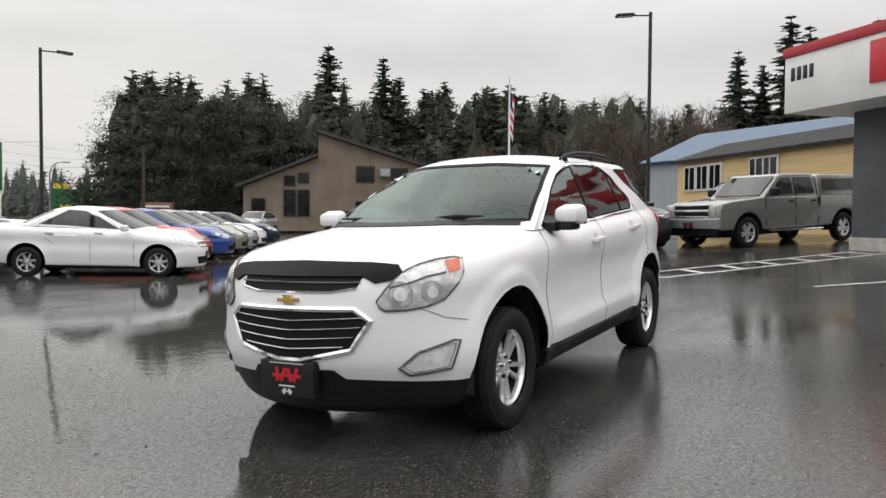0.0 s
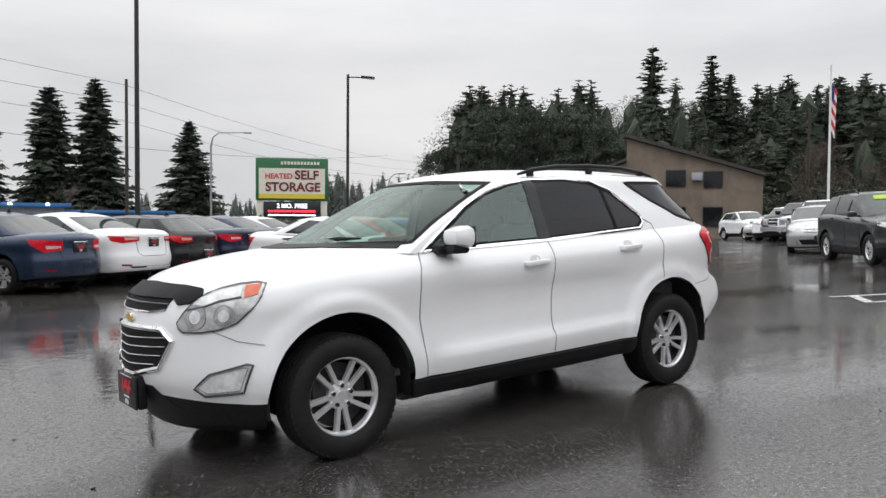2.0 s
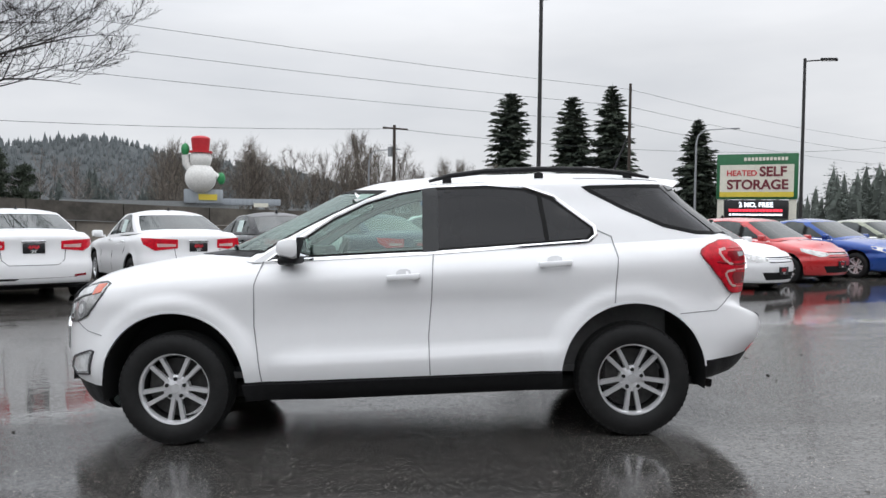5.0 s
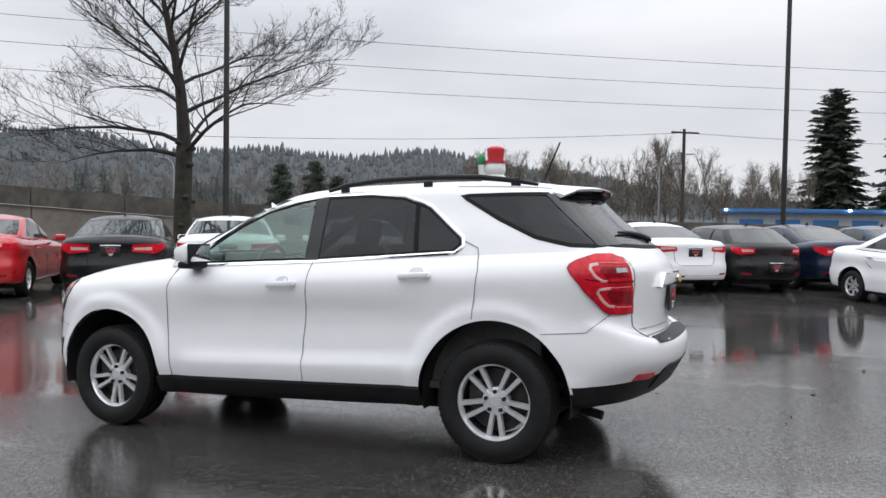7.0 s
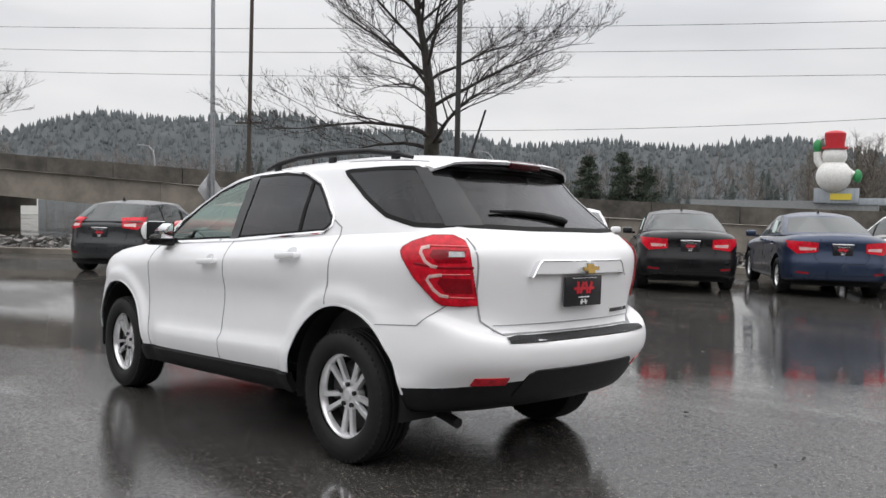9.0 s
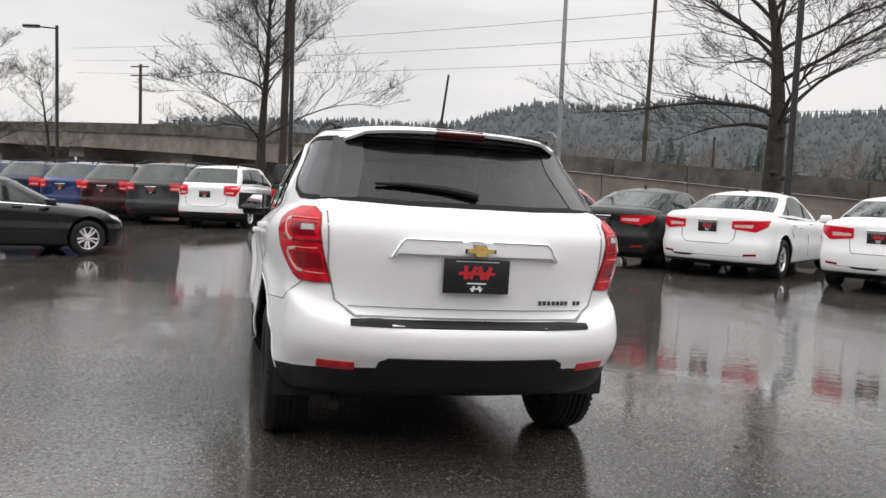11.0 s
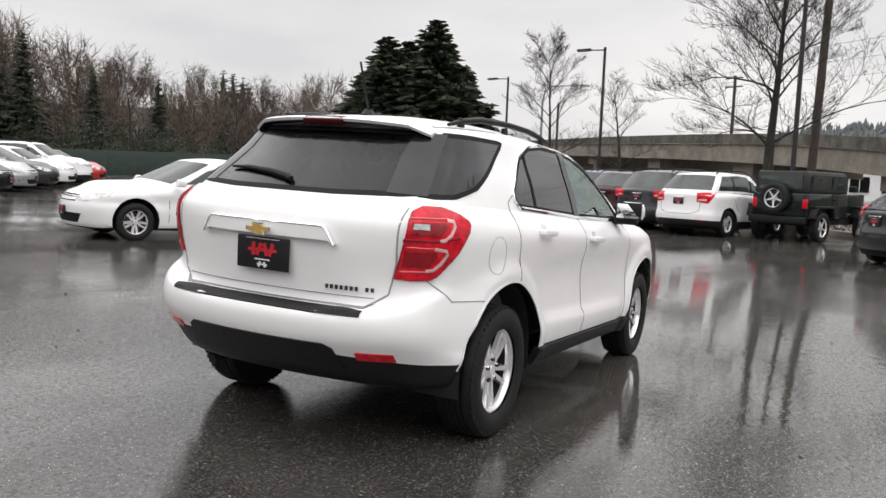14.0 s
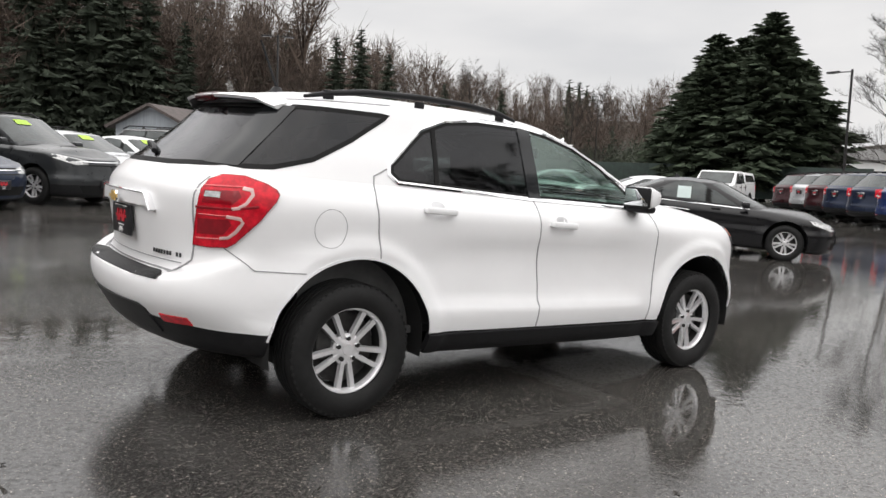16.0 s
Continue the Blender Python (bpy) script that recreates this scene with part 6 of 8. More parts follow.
    film.blend_type = "MULTIPLY"
    film.inputs["Fac"].default_value = 1.0
    coat_in = film.inputs["Color1"]
    nt.links.new(ramp_node(nt, noise_node(nt, 42, 4, 0.8), (1.0, 1.0, 1.0), (0.55, 0.55, 0.55), 0.48, 0.60), film.inputs["Color2"])
    nt.links.new(film.outputs["Color"], b.inputs["Coat Weight"])
    nt.links.new(ramp_node(nt, wet, (0.46, 0.46, 0.46), (0.34, 0.34, 0.34), 0.44, 0.56), b.inputs["Roughness"])
    nt.links.new(ramp_node(nt, wet, (0.80, 0.80, 0.80), (1.0, 1.0, 1.0), 0.44, 0.54), coat_in)
    b.inputs["Coat IOR"].default_value = 2.0
    nt.links.new(ramp_node(nt, wet, (0.15, 0.15, 0.15), (0.035, 0.035, 0.035), 0.44, 0.55), b.inputs["Coat Roughness"])
    bp = nt.nodes.new("ShaderNodeBump")
    bp.inputs["Distance"].default_value = 0.006
    nt.links.new(noise_node(nt, 60, 4, 0.75), bp.inputs["Height"])
    bp.inputs["Strength"].default_value = 0.8
    nt.links.new(bp.outputs["Normal"], b.inputs["Normal"])
    bq = nt.nodes.new("ShaderNodeBump")
    bq.inputs["Distance"].default_value = 0.002
    nt.links.new(noise_node(nt, 70, 3, 0.7), bq.inputs["Height"])
    nt.links.new(ramp_node(nt, wet, (0.30, 0.30, 0.30), (0.05, 0.05, 0.05), 0.44, 0.55), bq.inputs["Strength"])
    # slow waves of the surface under the film
    br = nt.nodes.new("ShaderNodeBump")
    br.inputs["Distance"].default_value, br.inputs["Strength"].default_value = 0.012, 0.10
    nt.links.new(noise_node(nt, 7, 3, 0.6), br.inputs["Height"])
    nt.links.new(br.outputs["Normal"], bq.inputs["Normal"])
    nt.links.new(bq.outputs["Normal"], b.inputs["Coat Normal"])
    return m


ASPHALT = wet_asphalt()
gme.materials.append(ASPHALT)
tagged(new("ground", gme), "wet dark asphalt car lot with puddles", "ground", kind="structure")


# ---- surroundings ----
CONCRETE = mat("concrete", (0.21, 0.185, 0.155), 0.8, var=0.3, scale=0.8, bump=0.3, bscale=25)
DIRTYCONCRETE = mat("weathered_concrete", (0.095, 0.085, 0.072), 0.85, var=0.45, scale=1.2, bump=0.3, bscale=25)
POSTBLACK = mat("black_post", (0.018, 0.017, 0.017), 0.4, var=0.2)
GALV = mat("galvanised_steel", (0.30, 0.31, 0.32), 0.45, 0.7, 0.15, 12)
WOODPOLE = mat("weathered_pole_wood", (0.050, 0.038, 0.030), 0.85, var=0.3, scale=6, bump=0.4, bscale=40, stretch=(6, 6, 0.6))
BARK = mat("mossy_bark", (0.028, 0.026, 0.017), 0.9, var=0.5, scale=5, bump=0.6, bscale=30)
TWIG = mat("bare_twigs", (0.024, 0.020, 0.017), 0.9, var=0.4, scale=2)
NEEDLE = mat("conifer_needles", (0.052, 0.067, 0.044), 0.85, spec=0.15, var=0.4, scale=1.5, island=True)
NEEDLE2 = mat("fir_needles", (0.056, 0.068, 0.050), 0.85, var=0.28, spec=0.2, scale=0.5, island=True)
BROWNWOOD = mat("winter_thicket", (0.098, 0.073, 0.058), 0.9, var=0.4, scale=0.6, island=True)
EVERSHRUB = mat("evergreen_shrub", (0.035, 0.043, 0.026), 0.85, var=0.3, scale=2.0, island=True)
ARMWIRE = mat("cable", (0.03, 0.03, 0.03), 0.6, var=0.1)


def polar(az, r):
    a = radians(az)
    return 1.0 + r * math.cos(a), 0.8 + r * math.sin(a)


def slab(name, label, pts, z0, z1, thick, material, category="wall", kind="structure", parent=None):
    """A straight upright slab between two plan points."""
    (x0, y0), (x1, y1) = pts
    d = Vector((x1 - x0, y1 - y0, 0))
    bm = boxed(d.length, thick, z1 - z0, None, 0.01)
    m = pose((x0 + x1) / 2, (y0 + y1) / 2, (z0 + z1) / 2, 0, 0, math.degrees(math.atan2(d.y, d.x)))
    ob = part(name, bm, material, parent, m=None)
    if parent:
        ob.matrix_local = m
    else:
        tagged_at(ob, label, category, m, kind=kind)
    return ob


def sprays(rng, branches, n, size, thin=1.0, spread=0.12, rise=0.0):
    """Small leaf triangles strewn along branches given as (foot, tip) pairs: arrays of points and faces."""
    foot = np.array([b[0] for b in branches])
    tip = np.array([b[1] for b in branches])
    ln = np.linalg.norm(tip - foot, axis=1)
    k = rng.choice(len(branches), n, p=ln / ln.sum())
    t = rng.random(n) ** 0.7
    c = foot[k] + (tip - foot)[k] * t[:, None] + rng.normal(0, 1, (n, 3)) * (spread * ln[k] * (0.35 + 0.65 * t))[:, None] * np.array([1, 1, 0.55])
    a = rng.normal(0, 1, (n, 3))
    out = (tip - foot)[k] / ln[k][:, None]
    a = out * 1.2 + a * 0.7 + np.array([0, 0, rise])
    a /= np.linalg.norm(a, axis=1)[:, None]
    b = np.cross(a, rng.normal(0, 1, (n, 3)))
    b /= np.linalg.norm(b, axis=1)[:, None] + 1e-9
    s = size * (0.6 + 0.8 * rng.random(n))[:, None]
    pts = np.stack([c + a * s, c - a * s * 0.6 + b * s * 0.5 * thin, c - a * s * 0.6 - b * s * 0.5 * thin], 1).reshape(-1, 3)
    return pts


def crown_core(rng, h, r, full=0.1, scale=0.75, seg=8, rings=7, power=0.75, ragged=0.3):
    """The dense inside of a crown: an uneven, notched cone as loose triangles."""
    rows = []
    for j in range(rings + 1):
        f = j / rings
        reach = (r * (1 - f) ** power * (0.55 + 0.45 * smoothstep(0.0, 0.14, f)) + 0.01 * h * (1 - f)) * scale
        t = np.arange(seg) * 6.2832 / seg + 0.35 * (j % 2) + rng.normal(0, 0.08, seg)
        k = reach * (1 - ragged * rng.random(seg))
        rows.append(np.stack([k * np.cos(t), k * np.sin(t), h * (full + (0.95 - full) * f) + h * 0.04 * rng.normal(0, 1, seg) * (j < rings)], 1))
    out = []
    for a, b in zip(rows, rows[1:]):
        a2, b2 = np.roll(a, -1, 0), np.roll(b, -1, 0)
        out += [np.stack([a, a2, b2], 1).reshape(-1, 3), np.stack([a, b2, b], 1).reshape(-1, 3)]
    return np.concatenate(out)


def fir_boughs(rng, h, r, levels=22, boughs=8, twigs=10, full=0.06, power=0.85, ragged=0.35, droop=0.30):
    """Tiers of drooping boughs, each a flat fan of twigs: loose triangles."""
    out = []
    n = levels * boughs
    f = np.clip(((np.repeat(np.arange(levels), boughs) + rng.random(n) * 2.6 - 0.8) / levels), 0, 0.985)
    az = np.tile(np.arange(boughs) * 6.2832 / boughs, levels) + np.repeat(rng.random(levels) * 6.28, boughs) + rng.normal(0, 0.25, n)
    reach = r * (1 - f) ** power * np.clip(0.65 + f * 4, 0, 1) * (1 - ragged * rng.random(n) ** 1.3) * (1 + 0.16 * np.sin(2 * az + 9 * f) + 0.12 * np.sin(3 * az - 21 * f)) + 0.012 * h
    z0 = h * (full + (0.985 - full) * f)
    slope = 0.22 * (f - 0.25) - droop * (1 - f) * (0.4 + 0.6 * rng.random(n))
    d = np.stack([np.cos(az), np.sin(az), slope], 1)
    d /= np.linalg.norm(d, axis=1)[:, None]
    side = np.stack([-np.sin(az), np.cos(az), np.zeros(n)], 1)
    foot = np.stack([np.zeros(n), np.zeros(n), z0], 1)
    for k in range(twigs):
        t = (k + 0.5 + rng.random(n) * 0.6) / twigs
        sg = (1 if k % 2 else -1)
        ln = reach * (0.16 + 0.34 * (1 - t)) * (0.7 + 0.6 * rng.random(n)) + 0.010 * h
        c = foot + d * (reach * t)[:, None]
        w = d * 0.75 + side * (sg * (0.55 + 0.35 * rng.random(n)))[:, None] + np.stack([np.zeros(n), np.zeros(n), -0.12 - 0.25 * rng.random(n)], 1)
        w /= np.linalg.norm(w, axis=1)[:, None]
        b = np.cross(w, rng.normal(0, 0.9, (n, 3)) + np.array([0, 0, 1.0]))
        b /= np.linalg.norm(b, axis=1)[:, None] + 1e-9
        wd = (ln * 0.26)[:, None]
        out.append(np.stack([c + w * ln[:, None], c - w * (ln * 0.2)[:, None] + b * wd, c - w * (ln * 0.2)[:, None] - b * wd - np.array([0, 0, 0.004]) * h], 1).reshape(-1, 3))
    tip = np.array([[0.004 * h, 0, 0.95 * h], [-0.004 * h, 0.004 * h, 0.95 * h], [0, 0, 1.0 * h]])
    return np.concatenate(out + [tip])


def pine_clumps(rng, h, r, clumps=60, needles=130, full=0.22, cone=0.0):
    """A rounded, open pine crown: needle clumps at the ends of limbs, with gaps between."""
    cs = []
    for _ in range(clumps):
        f = rng.random() ** 0.8
        reach = r * math.sqrt(max(0.02, 1 - (1.6 * f - 0.6) ** 2 if f > 0.375 else 0.75 + 0.6 * f)) * (0.35 + 0.65 * rng.random() ** 0.5)
        a = rng.random() * 6.283
        if cone:
            f = rng.random() ** 1.15
            reach = r * (1 - f) ** cone * min(1.0, 0.7 + 2.2 * f) * (0.30 + 0.75 * rng.random() ** 0.5) * (1 + 0.18 * math.sin(2 * a + 8 * f) + 0.12 * math.sin(5 * a - 17 * f))
        cs.append((reach * math.cos(a), reach * math.sin(a), h * (full + (0.95 - full) * f)))
    cs = np.array(cs)
    k = rng.integers(0, clumps, clumps * needles)
    n = len(k)
    size = r * ((0.055 if cone else 0.10) + 0.07 * rng.random(clumps))[k]
    c = cs[k] + rng.normal(0, 1, (n, 3)) * size[:, None] * np.array([1, 1, 0.5])
    a = rng.normal(0, 1, (n, 3)) + np.array([0, 0, 0.5])
    a /= np.linalg.norm(a, axis=1)[:, None]
    b = np.cross(a, rng.normal(0, 1, (n, 3)))
    b /= np.linalg.norm(b, axis=1)[:, None] + 1e-9
    ln = (0.09 + h * 0.0075) * (0.6 + 0.8 * rng.random(n))[:, None]
    return np.stack([c + a * ln, c - a * ln * 0.7 + b * ln * 0.26, c - a * ln * 0.7 - b * ln * 0.26], 1).reshape(-1, 3)


def twig_crown(rng, h, r, n=900, base=0.22, fat=1.0):
    """A leafless tree far off: stem, limbs and a haze of fine twigs, all as slim triangles."""
    def slim(p, q, w):
        d = q - p
        b = np.cross(d, rng.normal(0, 1, p.shape))
        b = b / (np.linalg.norm(b, axis=1)[:, None] + 1e-9) * w
        return np.stack([p + b, p - b, q], 1).reshape(-1, 3)
    m = 16
    f = base + (0.75 - base) * rng.random(m)
    az = rng.random(m) * 6.283
    top = np.minimum(1.0, f + 0.22 + 0.25 * rng.random(m))
    lr = r * np.sqrt(np.clip(1 - ((top - 0.55) / 0.48) ** 2, 0.05, 1)) * (0.6 + 0.5 * rng.random(m))
    foot = np.stack([0 * f, 0 * f, h * f], 1)
    tip = np.stack([lr * np.cos(az), lr * np.sin(az), h * top], 1)
    out = [slim(np.zeros((2, 3)), np.array([[0.0, 0, h * 0.9], [0.02 * h, 0, h * 0.95]]), h * 0.005 * fat), slim(foot, tip, h * 0.006 * fat)]
    k = rng.integers(0, m, n)
    t = 0.25 + 0.75 * rng.random(n)
    p = foot[k] + (tip - foot)[k] * t[:, None] + rng.normal(0, 0.05, (n, 3)) * r
    w = p - np.array([0, 0, h * 0.35])
    w = w / np.linalg.norm(w, axis=1)[:, None] + rng.normal(0, 0.75, (n, 3)) + np.array([0, 0, 0.10])
    w /= np.linalg.norm(w, axis=1)[:, None]
    out.append(slim(p, p + w * (h * (0.05 + 0.09 * rng.random(n)))[:, None], h * 0.0022 * fat))
    return np.concatenate(out)


def leaf_mesh(name, pts, material):
    me = bpy.data.meshes.new(name)
    n = len(pts) // 3
    me.vertices.add(len(pts))
    me.vertices.foreach_set("co", np.asarray(pts, np.float32).ravel())
    me.loops.add(n * 3)
    me.loops.foreach_set("vertex_index", np.arange(n * 3, dtype=np.int32))
    me.polygons.add(n)
    me.polygons.foreach_set("loop_start", np.arange(0, n * 3, 3, dtype=np.int32))
    me.update(calc_edges=True)
    me.materials.append(material)
    return me


def conifer(label, x, y, z, h, r, seed, form="fir", levels=24, boughs=9, twigs=10, full=0.06, material=NEEDLE, power=0.85, ragged=0.35, droop=0.30, core=0.35, cone=0.0):
    rng = np.random.default_rng(seed)
    tree = thing("conifer_tree", label, "tree", pose(x, y, z), "conifers")
    bm = bmesh.new()
    tube(bm, [(0, 0, -0.3), (0.05, 0, h * 0.4), (0, 0, h * 0.97)], [h * 0.018, h * 0.012, 0.03], 8)
    if form == "pine":
        leaves = np.concatenate([pine_clumps(rng, h, r, levels * 3, boughs * twigs, full, cone), crown_core(rng, h, r, full + 0.06, core, 10, 10, cone or 0.5, 0.6)])
        for k in range(26):
            a, f = rng.random() * 6.283, full + (0.9 - full) * rng.random()
            l = r * (0.55 + 0.35 * rng.random()) * (1.1 - f * 0.7)
            tube(bm, [(0, 0, h * f), (l * 0.5 * math.cos(a), l * 0.5 * math.sin(a), h * f + l * 0.15), (l * math.cos(a), l * math.sin(a), h * f + l * 0.35)], [h * 0.006, h * 0.004, 0.01], 4)
    else:
        leaves = fir_boughs(rng, h, r, levels, boughs, twigs, full, power, ragged, droop)
        leaves = np.concatenate([leaves, crown_core(rng, h, r, full + 0.03, core, 10, 12, power, 0.6)])
    part("trunk", bm, BARK, tree)
    part("crown", leaf_mesh("crown", leaves, material), None, tree)
    return tree


def bare_tree(label, x, y, z, h, seed, limbs=20, spread=0.44, trunk=0.22, detail=1.0, fork=0.30):
    """A leafless broadleaf tree: a leader, limbs that rise and level out, and three orders of branchlets."""
    rng = random.Random(seed)
    tree = thing("bare_tree", label, "tree", pose(x, y, z), "bare trees")
    bt, bc = bmesh.new(), bmesh.new()
    fine = []

    def sweep(p, d, ln, rad, n, sag, wob):
        pts, q, dd = [p.copy()], p.copy(), d.copy()
        for i in range(n):
            dd = (dd + Vector((rng.gauss(0, wob), rng.gauss(0, wob), rng.gauss(0, wob) - sag))).normalized()
            q = q + dd * (ln / n)
            pts.append(q.copy())
        return pts, [max(0.0045, rad * (1 - i / n) ** 1.15 + rad * 0.05) for i in range(n + 1)]

    def shoot(pts, rr, lev):
        """Branchlets off both sides of a branch, shorter towards its tip."""
        n = len(pts) - 1
        ln = sum((b - a).length for a, b in zip(pts, pts[1:]))
        count = int({1: 11, 2: 7, 3: 5}[lev] * detail + rng.random())
        for k in range(count):
            t = 0.18 + 0.82 * (k + rng.random()) / count
            i = min(n - 1, int(t * n))
            p = pts[i].lerp(pts[i + 1], t * n - i)
            d = (pts[i + 1] - pts[i]).normalized()
            sd = d.orthogonal().normalized()
            sd.rotate(Matrix.Rotation(rng.uniform(0, 6.283), 3, d))
            sd.z = abs(sd.z) * 0.5 + sd.z * 0.4
            nd = (d * 0.75 + sd * rng.uniform(0.55, 0.9) + Vector((0, 0, 0.10))).normalized()
            l2 = ln * rng.uniform(0.36, 0.60) * (1.15 - 0.60 * t)
            if lev < 3:
                pp, r2 = sweep(p, nd, l2, min(rr[i] * 0.5, 0.006 + l2 * 0.010), 5, -0.02, 0.13)
                tube(bc, pp, r2, 4 if lev == 1 else 3)
                shoot(pp, r2, lev + 1)
            else:
                fine.append((p, p + nd * max(0.22, l2)))
    pts, rr = sweep(Vector((0, 0, h * fork)), Vector((0.02, 0, 1)), h * (0.97 - fork), trunk * 0.72, 8, -0.05, 0.05)
    tube(bt, [(0, 0, -0.3), (0.01, 0.02, 0.15), (0.03, 0.02, h * fork * 0.5), (0, 0, h * fork)], [trunk * 1.5, trunk * 1.1, trunk * 0.95, trunk * 0.85], 14)
    for k in range(9):
        a, zz = rng.uniform(0, 6.283), h * fork * rng.uniform(0.35, 1.05)
        g = bmesh.ops.create_icosphere(bt, subdivisions=2, radius=trunk * rng.uniform(0.3, 0.5))
        bmesh.ops.transform(bt, matrix=pose(trunk * 0.8 * math.cos(a), trunk * 0.8 * math.sin(a), zz) @ Matrix.Diagonal((1, 1, 0.7, 1)), verts=g["verts"])
    tube(bc, pts, rr, 8)
    shoot(pts[4:], rr[4:], 1)
    for k in range(limbs):
        f = (k + rng.random() * 0.7) / limbs
        a = 2.4 * k + rng.uniform(-0.35, 0.35)
        i = min(6, int(f * 7))
        foot = pts[i].lerp(pts[i + 1], f * 7 - i) if k > 3 else Vector((0, 0, h * (fork - 0.03 + 0.012 * k)))
        reach = h * spread * (0.96 - 0.55 * f) * rng.uniform(0.8, 1.1)
        d = Vector((math.cos(a), math.sin(a), rng.uniform(0.40, 0.75) + 1.0 * f)).normalized()
        lp, lr = sweep(foot, d, reach * 1.12, trunk * (0.26 - 0.13 * f), 8, 0.075 * (1 - f), 0.08)
        tube(bc, lp, lr, 6)
        shoot(lp, lr, 1)
    part("trunk", bt, BARK, tree, "dark mossy trunk")
    part("crown", bc, TWIG, tree, smooth=False)
    nrg = np.random.default_rng(seed)
    p, q = np.array([tuple(a) for a, b in fine]), np.array([tuple(b) for a, b in fine])
    p2 = p + (q - p) * (0.35 + 0.4 * nrg.random((len(p), 1)))
    q2 = p2 + (q - p) * 0.55 + nrg.normal(0, 0.22, p.shape) * np.linalg.norm(q - p, axis=1)[:, None]
    p, q = np.concatenate([p, p2]), np.concatenate([q, q2])
    w = np.cross(q - p, nrg.normal(0, 1, p.shape))
    w = w / (np.linalg.norm(w, axis=1)[:, None] + 1e-9) * 0.0062 * h / 9.0
    mid = (p + q) / 2 + nrg.normal(0, 0.03, p.shape)
    tri = np.concatenate([np.stack([p + w, p - w, mid], 1), np.stack([mid + w * 0.8, mid - w * 0.8, q], 1)]).reshape(-1, 3)
    part("fine_crown", leaf_mesh("fine_crown", tri, TWIG), None, tree)
    return tree


def woods(name, label, seed, trees, material, kind="stuff"):
    """Many far trees in one mesh. trees: rows of (x, y, z, height, radius, leaves, style)."""
    rng = np.random.default_rng(seed)
    out = []
    for x, y, z, h, r, n, style in trees:
        if style == "fir" and n:
            lv = 16
            p = np.concatenate([fir_boughs(rng, h, r, lv, 7, max(2, n // (lv * 7)), 0.03, 0.62, 0.45, 0.35), crown_core(rng, h, r, 0.03, 0.5, 6, 5, 0.62, 0.5)])
        elif style == "fir":
            p = crown_core(rng, h, r, 0.0, 1.0, 5, 3, 0.9, 0.6)
        elif style == "pine":
            p = np.concatenate([pine_clumps(rng, h, r, 34, n // 34, 0.15), crown_core(rng, h, r, 0.1, 0.55, 7, 6, 0.5, 0.5)])
        elif style == "twig":
            p = twig_crown(rng, h, r, n)
        else:
            br = []
            for _ in range(30):
                a, f = rng.random() * 6.283, 0.12 + 0.55 * rng.random()
                l = r * (0.35 + 0.65 * rng.random()) * (1.15 - 0.5 * f)
                br.append(((0, 0, h * f), (l * math.cos(a), l * math.sin(a), h * min(1.0 - 0.12 * l / r, f + 0.18 + 0.30 * rng.random()))))
            br.append(((0, 0, 0), (0, 0, h * 0.9)))
            p = sprays(rng, br, n, h * 0.030, 0.9, 0.17, 0.0)
        out.append(p + np.array([x, y, z]))
    ob = part(name, leaf_mesh(name, np.concatenate(out), material), None)
    return tagged_at(ob, label, "woods", Matrix(), kind=kind)


# hills: rising ground that carries the woods
def hill(name, label, az0, az1, r0, r1, height, material, n=60, seed=0, far=False):
    rng = random.Random(seed)
    bm = bmesh.new()
    rows = []
    for j in range(9):
        f = j / 8
        row = []
        for i in range(n + 1):
            az = az0 + (az1 - az0) * i / n
            e = min(1.0, 6 * i / n, 6 * (n - i) / n)
            r = r0 + (r1 - r0) * f
            x, y = polar(az, r)
            row.append(bm.verts.new((x, y, -0.5 + e * height(az) * smoothstep(0, 1, f) + rng.uniform(-0.3, 0.3) * f)))
        rows.append(row)
    for a, b in zip(rows, rows[1:]):
        for i in range(n):
            bm.faces.new((a[i], a[i + 1], b[i + 1], b[i]))
    ob = part(name, bm, material)
    return tagged_at(ob, label, "hill", Matrix(), kind="structure")


FLOORDUFF = mat("forest_floor", (0.035, 0.033, 0.022), 0.9, var=0.4, scale=0.2)
rg = random.Random(7)


def wood_rows(az0, az1, r0, r1, n, h, leaves, style, z=lambda az, r: 0.0, wide=0.26):
    out = []
    for _ in range(n):
        az, f = rg.uniform(az0, az1), rg.random()
        r = r0 + (r1 - r0) * f
        x, y = polar(az, r)
        hh = h(az) * rg.uniform(0.55, 1.2)
        out.append((x, y, z(az, r) - 0.4, hh, hh * wide * rg.uniform(0.8, 1.2), leaves, style))
    return out


